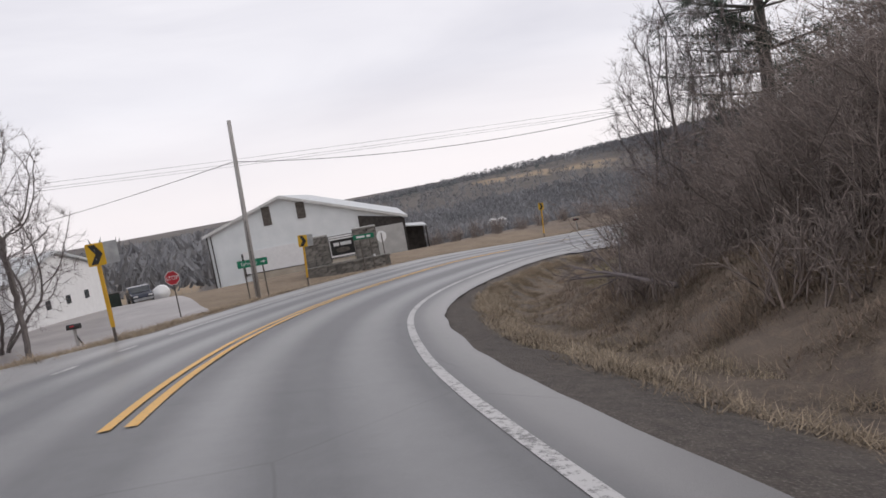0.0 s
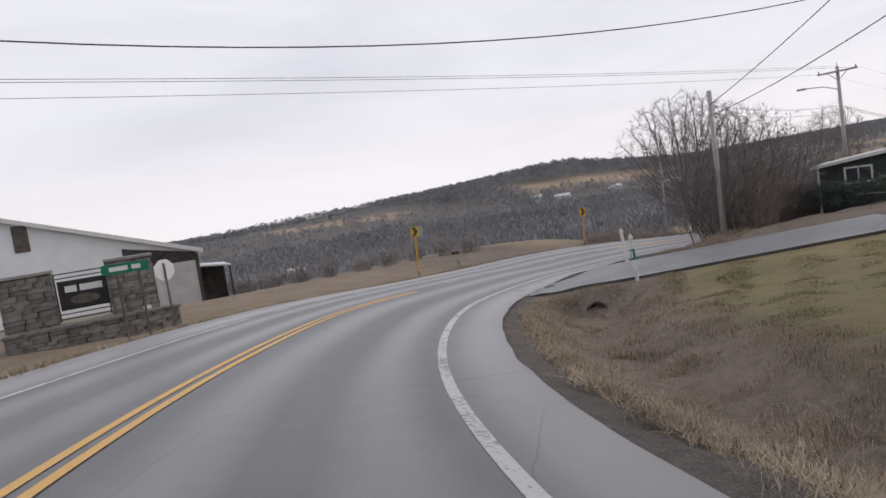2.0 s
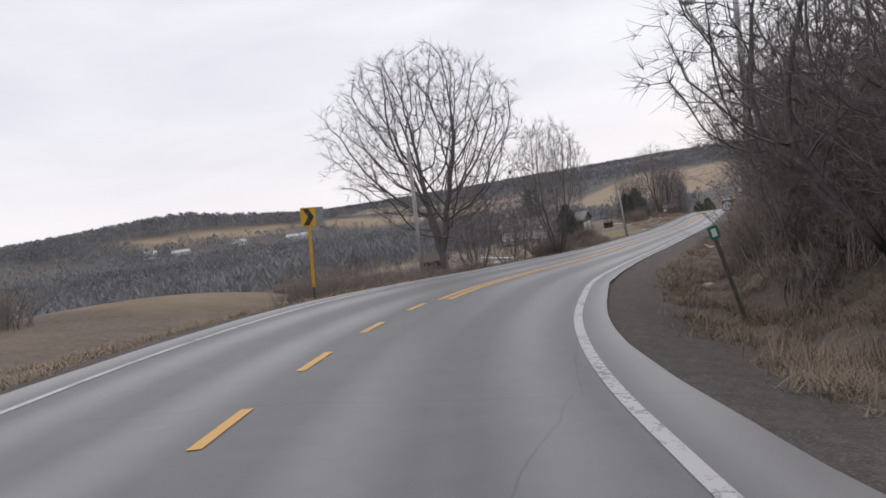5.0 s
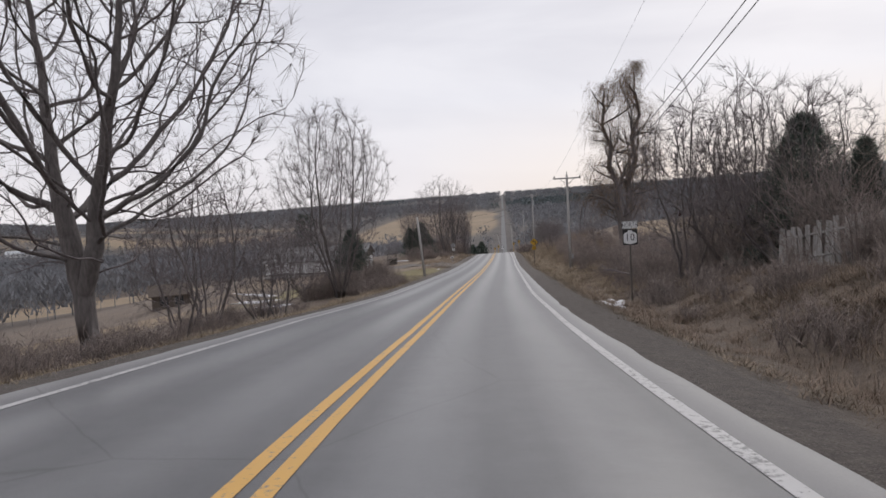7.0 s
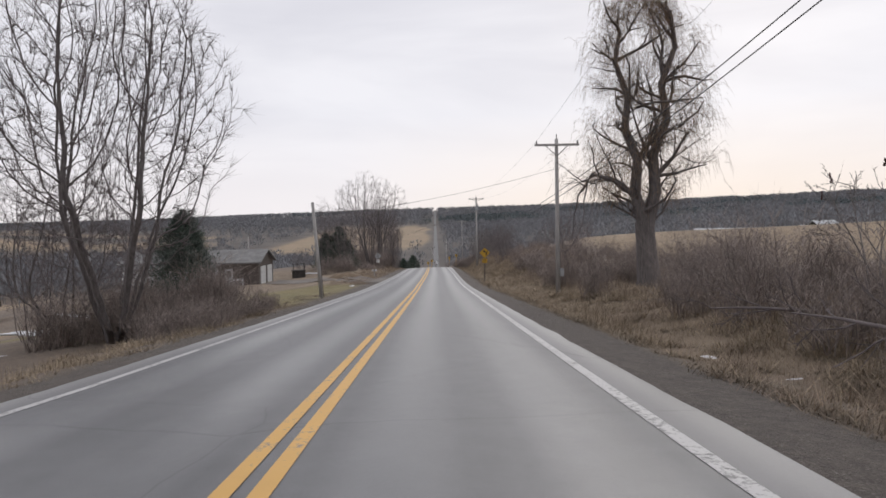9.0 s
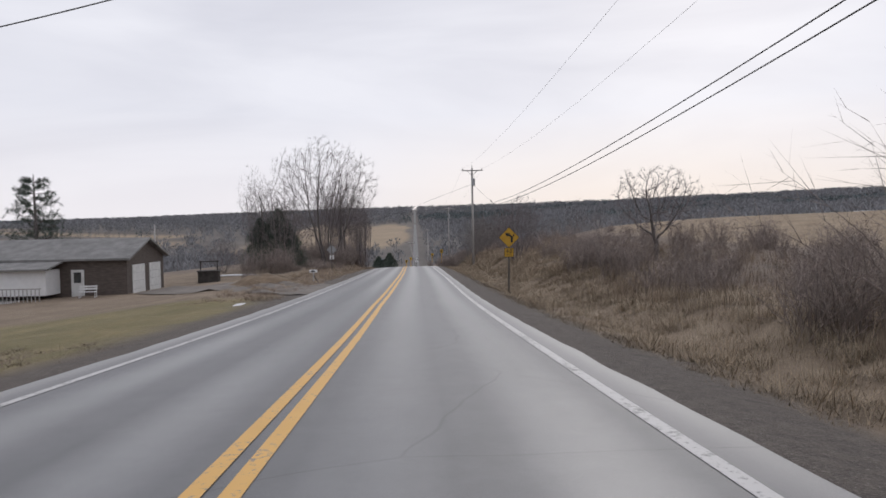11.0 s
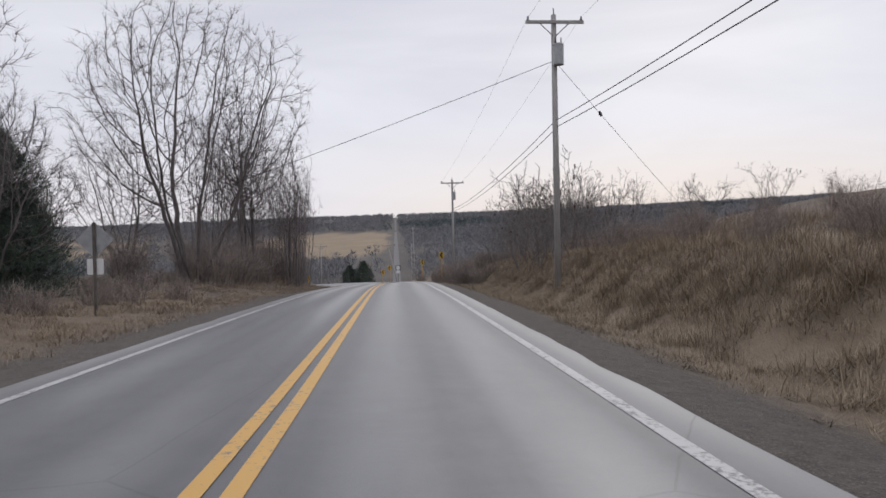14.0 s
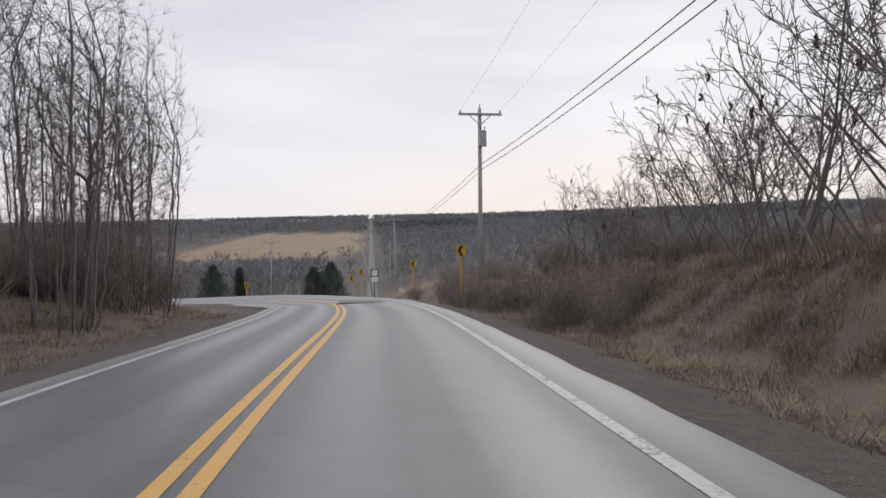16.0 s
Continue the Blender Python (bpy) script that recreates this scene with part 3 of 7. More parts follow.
stripes("edge_line", 3.95, 5.3, LINE_LEFT, 0.13, MAT_WHITE_LINE, "broken white edge line across the junction", 0.9, 1.8)
stripes("edge_line", 5.3, 24, LINE_LEFT, 0.13, MAT_WHITE_LINE, "worn white edge line along the shoulder")


def build_side_road():
    ys = np.r_[np.arange(147, 300, 4.0), np.arange(300, 3300, 25.0)]
    us = [-2.2, -1.1, 0, 1.1, 2.2]
    verts, across, along = [], [], []
    for yy in ys:
        for u in us:
            verts.append((1.5 + u, yy, float(side_road_z(yy)) - 0.03 + 0.12 * min(1, (yy - 147) / 300) + (0.0 if yy < 190 else 0.06)))
            across.append(u)
            along.append(yy)
    n = len(us)
    faces = [(r * n + c, r * n + c + 1, (r + 1) * n + c + 1, (r + 1) * n + c) for r in range(len(ys) - 1) for c in range(n - 1)]
    me = mesh_from("side_road", verts, faces, MAT_SIDE_ROAD, True)
    tagged(new("side_road", me), "narrow pale side road running straight over the hill", "road", kind="structure")


build_side_road()


# ---- mesh tools ----
def part(name, bm, material, parent=None, label="", smooth=False):
    """Links a bmesh as one mesh object, under a thing or a part where given."""
    me = bpy.data.meshes.new(name)
    bm.to_mesh(me)
    bm.free()
    me.materials.append(material)
    if smooth:
        me.polygons.foreach_set("use_smooth", [True] * len(me.polygons))
    ob = new(name, me)
    if parent:
        ob.parent = parent
    if label:
        ob["label"] = label
    return ob


def thing(name, m, label, category, group=""):
    ob = new(name)
    ob.empty_display_size = 0.2
    ob.matrix_world = m
    return tagged(ob, label, category, group)


def add_box(bm, x0, x1, y0, y1, z0, z1, m=None, bevel=0.0):
    c = Vector(((x0 + x1) / 2, (y0 + y1) / 2, (z0 + z1) / 2))
    r = bmesh.ops.create_cube(bm, size=1.0)
    bmesh.ops.scale(bm, vec=(x1 - x0, y1 - y0, z1 - z0), verts=r["verts"])
    bmesh.ops.translate(bm, vec=c, verts=r["verts"])
    if bevel:
        edges = list({e for v in r["verts"] for e in v.link_edges})
        made = bmesh.ops.bevel(bm, geom=edges, offset=bevel, segments=2, affect="EDGES")
        r["verts"] = list({v for f in made["faces"] for v in f.verts} | {v for v in r["verts"] if v.is_valid})
    if m:
        bmesh.ops.transform(bm, matrix=m, verts=[v for v in r["verts"] if v.is_valid])
    return r["verts"]


def box(x0, x1, y0, y1, z0, z1, bevel=0.0):
    bm = bmesh.new()
    add_box(bm, x0, x1, y0, y1, z0, z1, None, bevel)
    return bm


def add_rod(bm, a, b, r0, r1=None, sides=10):
    """A tapered round bar from a to b."""
    a, b = Vector(a), Vector(b)
    r = bmesh.ops.create_cone(bm, cap_ends=True, segments=sides, radius1=r0, radius2=r0 if r1 is None else r1, depth=(b - a).length)
    q = (b - a).to_track_quat("Z", "Y").to_matrix().to_4x4()
    bmesh.ops.transform(bm, matrix=Matrix.Translation((a + b) / 2) @ q, verts=r["verts"])
    return r["verts"]


def rod(a, b, r0, r1=None, sides=10):
    bm = bmesh.new()
    add_rod(bm, a, b, r0, r1, sides)
    return bm


def prism(points, y0, y1, bevel=0.0):
    """An outline in x and z, drawn out between y0 and y1."""
    bm = bmesh.new()
    front = [bm.verts.new((x, y0, z)) for x, z in points]
    back = [bm.verts.new((x, y1, z)) for x, z in points]
    n = len(points)
    bm.faces.new(front)
    bm.faces.new(back[::-1])
    for k in range(n):
        bm.faces.new((front[k], back[k], back[(k + 1) % n], front[(k + 1) % n]))
    bmesh.ops.recalc_face_normals(bm, faces=bm.faces)
    if bevel:
        bmesh.ops.bevel(bm, geom=list(bm.edges), offset=bevel, segments=1, affect="EDGES")
    return bm


def rounded(w, h, r, n=4):
    """Outline of a plate with rounded corners."""
    pts = []
    for cx, cz, a0 in ((w / 2 - r, h / 2 - r, 0), (-w / 2 + r, h / 2 - r, 90), (-w / 2 + r, -h / 2 + r, 180), (w / 2 - r, -h / 2 + r, 270)):
        for k in range(n + 1):
            a = radians(a0 + 90 * k / n)
            pts.append((cx + r * math.cos(a), cz + r * math.sin(a)))
    return pts


def lettering(name, text, size, material, parent, x, y, z, squeeze=1.0):
    """Raised letters on a plate that faces -y."""
    cu = bpy.data.curves.new(name, "FONT")
    cu.body, cu.size, cu.align_x, cu.align_y, cu.extrude = text, size, "CENTER", "CENTER", 0.0015
    tmp = bpy.data.objects.new(name, cu)
    me = bpy.data.meshes.new_from_object(tmp)
    bpy.data.objects.remove(tmp)
    me.materials.clear()
    me.materials.append(material)
    me.transform(Matrix.Translation((x, y, z)) @ pose(0, 0, 0, 90) @ Matrix.Diagonal((squeeze, 1, 1, 1)))
    ob = new(name, me)
    ob.parent = parent
    return ob


def facing(x, y, z, yaw, lean=0.0):
    """Pose of a sign whose front, -y, looks towards a traveller who heads yaw degrees to the left of +y."""
    return pose(x, y, z, 0, lean, yaw)


# ---- signs ----
CHEVRON_W, CHEVRON_H = 0.48, 0.62


def chevron_sign(x, y, zc, yaw, flip=1, lean=0.0, base=None, label="", far=False):
    b = gz(x, y) if base is None else base
    ob = thing("chevron_sign", facing(x, y, b, yaw, lean), label or "yellow chevron warning sign with black arrow on yellow post", "road sign", "chevron signs round the bends")
    h = zc - b
    part("post", box(-0.035, 0.035, 0.0, 0.05, -0.3, 0.55, 0.006), MAT_STEEL_POST, ob, "bare rusty steel post foot")
    part("post_sleeve", box(-0.05, 0.05, -0.012, 0.06, 0.5, h - CHEVRON_H / 2 + 0.15, 0.01), MAT_POST_YELLOW, ob, "yellow reflective post sleeve")
    part("plate", prism([(px, pz + h) for px, pz in rounded(CHEVRON_W, CHEVRON_H, 0.04)], -0.03, -0.016), MAT_SIGN_YELLOW, ob)
    w, s = 0.17, flip
    pts = [(-0.17, 0.27), (0.02, 0.27), (0.19, 0), (0.02, -0.27), (-0.17, -0.27), (0.0, 0)]
    pts = [(px * s, pz + h) for px, pz in pts]
    part("arrow", prism(pts if s > 0 else pts[::-1], -0.034, -0.0305), MAT_SIGN_BLACK, ob, "black chevron arrow")
    if not far:
        # a second plate fixed at an angle for the other direction, seen from its bare back
        bm = prism([(px, pz + h) for px, pz in rounded(CHEVRON_W, CHEVRON_H, 0.04)], 0.0, 0.012)
        bmesh.ops.transform(bm, matrix=pose(0.3 * s, 0.16, 0, 0, 0, 48 * s), verts=bm.verts)
        part("back_plate", bm, MAT_ALU, ob, "bare grey back of a second plate")
        for dz in (0.12, -0.12):
            part("bolt", rod((0, -0.03, h + dz), (0, -0.045, h + dz), 0.014, None, 8), MAT_ALU, ob)
    return ob


chevron_sign(33.35, -69.5, 9.14, 82, 1, 0, None, "yellow chevron sign on yellow post beside the junction")
chevron_sign(18.03, -64.05, 7.65, 76, 1, 4, None, "leaning yellow chevron sign with grey back plate")
chevron_sign(-2.31, -42.65, 5.65, 52, 1, 3)
chevron_sign(-4.61, -26.33, 4.79, 30, 1, 4, None, "yellow chevron sign with grey back plate above dead grass")
chevron_sign(5.87, 145.3, -4.71, 4, -1, 0, None, "yellow chevron sign with black arrow at the bend", True)
chevron_sign(4.72, 167.7, -6.27, 8, -1, 2, None, "yellow chevron sign with black arrow at the bend", True)
chevron_sign(0.1, 184.0, -7.75, 12, -1, 0, None, "yellow chevron sign with black arrow at the bend", True)
chevron_sign(-0.9, 182.0, -8.3, 10, -1, 0, None, "yellow chevron sign with black arrow at the bend", True)
chevron_sign(-14.0, 193.0, -9.6, 30, -1, 0, None, "white-edged chevron sign far round the bend", True)


def octagon(r):
    return [(r * math.cos(radians(22.5 + 45 * k)), r * math.sin(radians(22.5 + 45 * k))) for k in range(8)]


def stop_sign(x, y, zc, yaw, size, label):
    b = gz(x, y)
    ob = thing("stop_sign", facing(x, y, b, yaw), label, "road sign")
    h = zc - b
    part("post", box(-0.03, 0.03, 0.0, 0.045, -0.3, h + 0.25, 0.005), MAT_STEEL_POST, ob)
    part("rim", prism([(px, pz + h) for px, pz in octagon(size * 0.54)], -0.016, -0.004), MAT_SIGN_WHITE, ob, "white rim and back of the octagon")
    part("face", prism([(px, pz + h) for px, pz in octagon(size * 0.5)], -0.02, -0.0165), MAT_SIGN_RED, ob, "red octagon face")
    lettering("lettering", "STOP", size * 0.42, MAT_SIGN_WHITE, ob, 0, -0.021, h, 0.85)
    return ob


stop_sign(15.55, -71.0, 6.85, 82, 0.76, "red octagonal stop sign on a thin steel post")
stop_sign(7.2, -58.4, 6.36, -70, 0.76, "stop sign turned away, its pale back showing")


def panel_sign(name, x, y, zc, yaw, w, h, material, label, posts, category="road sign", depth=0.06):
    """A flat panel on one or more steel posts; the origin is on the ground."""
    b = gz(x, y)
    ob = thing(name, facing(x, y, b, yaw), label, category)
    k = zc - b
    part("panel", prism([(px, pz + k) for px, pz in rounded(w, h, 0.04)], -0.025, -0.008), material, ob)
    for u in posts:
        part("post", box(u - 0.035, u + 0.035, 0.0, depth, -0.3, k + h * 0.4, 0.006), MAT_STEEL_POST, ob)
    return ob, k


sign, k = panel_sign("direction_sign", 14.45, -66.85, 6.76, 76, 1.75, 0.42, MAT_SIGN_GREEN, "green direction sign with white lettering on two posts", (-0.55, 0.55))
lettering("lettering", "Ephratah", 0.27, MAT_SIGN_WHITE, sign, -0.2, -0.027, k, 0.95)
part("arrow", prism([(0.5 + a, k + b) for a, b in ((0, 0.03), (0, -0.03), (0.14, -0.03), (0.14, -0.09), (0.26, 0), (0.14, 0.09), (0.14, 0.03))], -0.03, -0.0255), MAT_SIGN_WHITE, sign, "white arrow")

sign, k = panel_sign("street_name_sign", 9.7, -59.9, 6.75, 62, 1.5, 0.32, MAT_SIGN_GREEN, "green street name sign with pale bars for lettering", (-0.3, 0.4))
for a, b in ((-0.5, 0.1), (0.22, 0.5)):
    part("lettering_bar", box(a, b, -0.029, -0.0255, k - 0.07, k + 0.07), MAT_SIGN_WHITE, sign)

sign, k = panel_sign("mile_marker", 8.2, -29.5, 3.4, 22, 0.2, 0.27, MAT_SIGN_GREEN, "small green reference marker on a leaning thin post", (0.0,))
sign.rotation_euler[1] = radians(-14)
part("lettering_bar", box(-0.05, 0.05, -0.029, -0.0255, k - 0.08, k + 0.08), MAT_SIGN_WHITE, sign)


def route_marker(x, y, zc, yaw, label):
    b = gz(x, y)
    ob = thing("route_sign", facing(x, y, b, yaw), label, "road sign")
    k = zc - b
    part("post", box(-0.03, 0.03, 0.0, 0.05, -0.3, k + 0.55, 0.006), MAT_STEEL_POST, ob)
    plate = part("shield_plate", prism([(px, pz + k) for px, pz in rounded(0.58, 0.63, 0.04)], -0.02, -0.006), MAT_SIGN_BLACK, ob, "black route plate")
    shield = [(-0.255, -0.2), (-0.2, -0.24), (0.0, -0.285), (0.2, -0.24), (0.255, -0.2), (0.255, 0.1), (0.2, 0.17), (0.11, 0.2), (0.06, 0.27), (-0.06, 0.27), (-0.11, 0.2), (-0.2, 0.17), (-0.255, 0.1)][::-1]
    part("shield", prism([(px, pz + k) for px, pz in shield], -0.025, -0.0205), MAT_SIGN_WHITE, ob, "white route shield")
    for digit, dx in (("1", -0.11), ("0", 0.09)):
        lettering("numeral", digit, 0.4, MAT_SIGN_BLACK, ob, dx, -0.027, k - 0.02, 0.9)
    part("top_plate", prism([(px, pz + k + 0.48) for px, pz in rounded(0.61, 0.29, 0.03)], -0.02, -0.006), MAT_SIGN_WHITE, ob, "white plate reading north")
    part("top_rim", prism([(px, pz + k + 0.48) for px, pz in rounded(0.58, 0.26, 0.03)], -0.0225, -0.0205), MAT_SIGN_BLACK, ob)
    part("top_field", prism([(px, pz + k + 0.48) for px, pz in rounded(0.55, 0.23, 0.02)], -0.0245, -0.023), MAT_SIGN_WHITE, ob)
    lettering("lettering", "NORTH", 0.23, MAT_SIGN_BLACK, ob, 0, -0.026, k + 0.48, 0.8)
    return ob


route_marker(7.12, 2.85, 1.9, 2, "white route shield on black plate, thin rusty post")
sign, k = panel_sign("route_marker_small", 1.45, 163.0, -6.75, 3, 0.61, 0.61, MAT_SIGN_BLACK, "small route marker plate on post at the junction", (0.0,))
part("shield", prism([(px, pz + k) for px, pz in rounded(0.46, 0.5, 0.1)], -0.029, -0.0255), MAT_SIGN_WHITE, sign)
part("lower_plate", prism([(px, pz + k - 0.52) for px, pz in rounded(0.5, 0.36, 0.03)], -0.025, -0.008), MAT_SIGN_WHITE, sign)


def diamond(r):
    return [(0, r), (-r, 0), (0, -r), (r, 0)]


def curve_warning(x, y, zc, yaw):
    b = gz(x, y)
    ob = thing("curve_warning_sign", facing(x, y, b, yaw, 0.8), "amber diamond warning sign, curve with side road", "road sign")
    k = zc - b
    part("post", box(-0.045, 0.045, 0.0, 0.07, -0.3, k + 0.35, 0.008), MAT_STEEL_POST, ob)
    part("rim", prism([(px, pz + k) for px, pz in diamond(0.535)], -0.018, -0.004), MAT_SIGN_BLACK, ob)
    part("plate", prism([(px, pz + k) for px, pz in diamond(0.51)], -0.022, -0.0185), MAT_SIGN_AMBER, ob, "amber diamond plate")
    part("arrow_stem", prism([(px, pz + k) for px, pz in ((0.085, -0.25), (0.2, -0.25), (0.2, 0.02), (0.13, 0.1), (-0.02, 0.19), (-0.06, 0.11), (0.085, 0.0))], -0.0265, -0.0225), MAT_SIGN_BLACK, ob, "black bent arrow")
    part("arrow_head", prism([(px, pz + k) for px, pz in ((-0.2, 0.23), (-0.1, 0.02), (0.06, 0.22))], -0.0265, -0.0225), MAT_SIGN_BLACK, ob)
    part("side_branch", prism([(px, pz + k) for px, pz in ((0.16, 0.06), (0.2, 0.02), (0.3, 0.13), (0.25, 0.18))], -0.027, -0.023), MAT_SIGN_BLACK, ob)
    c = k - 0.77
    part("speed_rim", prism([(px, pz + c) for px, pz in rounded(0.49, 0.46, 0.03)], -0.018, -0.004), MAT_SIGN_BLACK, ob)
    part("speed_plate", prism([(px, pz + c) for px, pz in rounded(0.455, 0.425, 0.025)], -0.022, -0.0185), MAT_SIGN_AMBER, ob, "amber advisory speed plate")
    for digit, dx in (("4", -0.095), ("0", 0.095)):
        lettering("numeral", digit, 0.3, MAT_SIGN_BLACK, ob, dx, -0.024, c + 0.06, 1.05)
    for letter, dx in (("M", -0.1), ("P", 0.0), ("H", 0.1)):
        lettering("letter", letter, 0.11, MAT_SIGN_BLACK, ob, dx, -0.024, c - 0.13, 0.9)


curve_warning(6.01, 63.3, -1.07, 0)


def sign_back(x, y, zc):
    b = gz(x, y)
    ob = thing("warning_sign_back", pose(x, y, b), "diamond sign seen from its bare grey back", "road sign")
    k = zc - b
    part("post", box(-0.04, 0.04, -0.06, -0.005, -0.3, k + 0.5, 0.006), MAT_STEEL_POST, ob)
    part("plate", prism([(px, pz + k) for px, pz in diamond(0.53)], 0.0, 0.012), MAT_ALU, ob, "bare aluminium diamond")
    part("rail", box(-0.3, 0.3, -0.02, 0.0, k + 0.1, k + 0.14), MAT_ALU, ob)
    part("rail", box(-0.3, 0.3, -0.02, 0.0, k - 0.14, k - 0.1), MAT_ALU, ob)
    part("lower_plate", prism([(px, pz + k - 0.78) for px, pz in rounded(0.46, 0.46, 0.03)], 0.0, 0.012), MAT_SIGN_WHITE, ob, "pale square plate below")


sign_back(-7.51, 98.4, -2.62)


def marker_post(x, y, h, green, label):
    ob = thing("driveway_marker", pose(x, y, gz(x, y), 0, -2 if green else -4, 20), label, "marker post", "driveway marker posts")
    bm = bmesh.new()
    r = bmesh.ops.create_cone(bm, cap_ends=True, segments=8, radius1=0.07, radius2=0.065, depth=h + 0.2)
    bmesh.ops.translate(bm, vec=(0, 0, h / 2 - 0.1), verts=r["verts"])
    part("shaft", bm, MAT_POST_WHITE, ob)
    bm = bmesh.new()
    add_rod(bm, (0, 0, h), (0, 0, h + 0.05), 0.085, 0.085, 8)
    add_rod(bm, (0, 0, h + 0.05), (0, 0, h + 0.17), 0.075, 0.005, 8)
    part("cap", bm, MAT_POST_WHITE, ob, "pointed white cap")
    if green:
        part("band", rod((0, 0, h * 0.5), (0, 0, h * 0.76), 0.078, 0.076, 8), MAT_SIGN_GREEN, ob, "green number band")
        part("number_bar", box(-0.02, 0.02, -0.082, -0.076, h * 0.55, h * 0.71), MAT_SIGN_WHITE, ob)


marker_post(18.0, -45.75, 1.4, True, "white driveway marker post with a green band")
marker_post(15.1, -43.0, 1.3, False, "plain white driveway marker post, slightly leaning")


def mailbox(x, y, top, yaw, dark, label):
    b = gz(x, y)
    ob = thing("mailbox", pose(x, y, b, 0, 0, yaw), label, "mailbox")
    h = top - b
    part("post", box(-0.05, 0.05, -0.05, 0.05, -0.25, h - 0.2, 0.01), MAT_POLE, ob, "weathered wooden post")
    part("brace", rod((0.0, 0.0, h * 0.62), (0.28, 0.0, 0.05), 0.03, 0.03, 6), MAT_DARK, ob)
    pts = [(-0.1, h - 0.2), (0.1, h - 0.2)] + [(0.1 * math.cos(radians(a)), h - 0.09 + 0.1 * math.sin(radians(a))) for a in range(0, 181, 20)]
    body = part("box", prism(pts, -0.26, 0.26), MAT_SIGN_BLACK if dark else MAT_POST_WHITE, ob)
    body.rotation_euler[2] = radians(90)
    part("flag", box(-0.1, 0.06, -0.115, -0.105, h - 0.1, h - 0.04), MAT_SIGN_RED if dark else MAT_DARK, ob)
    if not dark:
        part("number_bar", box(-0.16, 0.12, -0.108, -0.102, h - 0.15, h - 0.08), MAT_SIGN_BLACK, ob)


mailbox(-6.0, 76.3, -3.32, 0, False, "white rural mailbox on a braced wooden post")
mailbox(-4.4, -38.4, 3.75, 50, True, "black mailbox on a post beside the junction")
mailbox(24.0, -73.5, gz(24.0, -73.5) + 1.1, 80, True, "dark mailbox standing by the farm yard")


# ---- utility poles and lines ----
def pole(x, y, top, label, lean=(0.0, 0.0), arm=None, transformer=False, r=0.14, lamp=False, meter=False):
    """A wooden pole; lean shifts its top in x and y; arm is the heading of the line that its crossarm carries."""
    b = gz(x, y)
    ob = thing("utility_pole", pose(x, y, b), label, "utility pole", "roadside utility poles")
    h = top - b
    tip = Vector((lean[0], lean[1], h))
    bm = rod((0, 0, -0.4), tip, r, r * 0.72, 12)
    part("shaft", bm, MAT_POLE, ob, "", True)
    at = lambda f: tip * f  # noqa: E731
    if arm is not None:
        c, s = math.cos(radians(arm)), math.sin(radians(arm))
        turn = Matrix.Translation(at(1 - 0.35 / h)) @ pose(0, 0, 0, 0, 0, arm)
        bm = bmesh.new()
        add_box(bm, -1.22, 1.22, -0.22, -0.12, -0.06, 0.06, turn, 0.0)
        part("crossarm", bm, MAT_POLE, ob, "weathered crossarm")
        for u in (-1.12, 1.12):
            bm = bmesh.new()
            add_rod(bm, turn @ Vector((u, -0.17, 0.06)), turn @ Vector((u, -0.17, 0.24)), 0.045, 0.03, 8)
            part("insulator", bm, MAT_SIGN_BLACK, ob)
        bm = bmesh.new()
        add_rod(bm, turn @ Vector((0, 0, 0.25)), turn @ Vector((0, 0, 0.62)), 0.03, 0.02, 8)
        part("insulator", bm, MAT_SIGN_BLACK, ob)
        for u in (-0.6, 0.6):
            bm = bmesh.new()
            add_rod(bm, turn @ Vector((u, -0.12, -0.05)), turn @ Vector((0, -0.08, -0.6)), 0.02, 0.02, 6)
            part("brace", bm, MAT_STEEL_POST, ob)
    if transformer:
        p = at(1 - 1.75 / h)
        bm = bmesh.new()
        add_rod(bm, p + Vector((0.1, -0.3, -0.4)), p + Vector((0.1, -0.3, 0.4)), 0.22, 0.22, 14)
        add_rod(bm, p + Vector((0.1, -0.3, 0.4)), p + Vector((0.1, -0.3, 0.47)), 0.24, 0.18, 14)
        can = part("transformer", bm, MAT_ALU, ob, "grey transformer can")
        for u in (-0.02, 0.22):
            part("bushing", rod(p + Vector((u, -0.3, 0.45)), p + Vector((u, -0.3, 0.72)), 0.03, 0.02, 8), MAT_DARK, can)
    if lamp:
        p = at(1 - 1.6 / h)
        bm = bmesh.new()
        pts = [p, p + Vector((-0.7, -0.7, 0.35)), p + Vector((-1.5, -1.5, 0.42))]
        for a, q in zip(pts, pts[1:]):
            add_rod(bm, a, q, 0.035, 0.03, 8)
        part("lamp_arm", bm, MAT_ALU, ob)
        bm = bmesh.new()
        add_box(bm, -0.3, 0.3, -0.12, 0.12, -0.06, 0.08, Matrix.Translation(p + Vector((-1.7, -1.7, 0.4))) @ pose(0, 0, 0, 0, 0, 45), 0.03)
        part("lamp_head", bm, MAT_ALU, ob, "grey street light head")
    if meter:
        part("meter_box", box(0.1, 0.3, -0.2, -0.05, 1.2, 1.65, 0.02), MAT_ALU, ob)
    # a dark cable stay along the lower shaft
    part("ground_wire", rod((r * 0.95, 0, 0), at(0.45) + Vector((r * 0.9, 0, 0)), 0.012, 0.012, 5), MAT_CABLE, ob)
    return ob


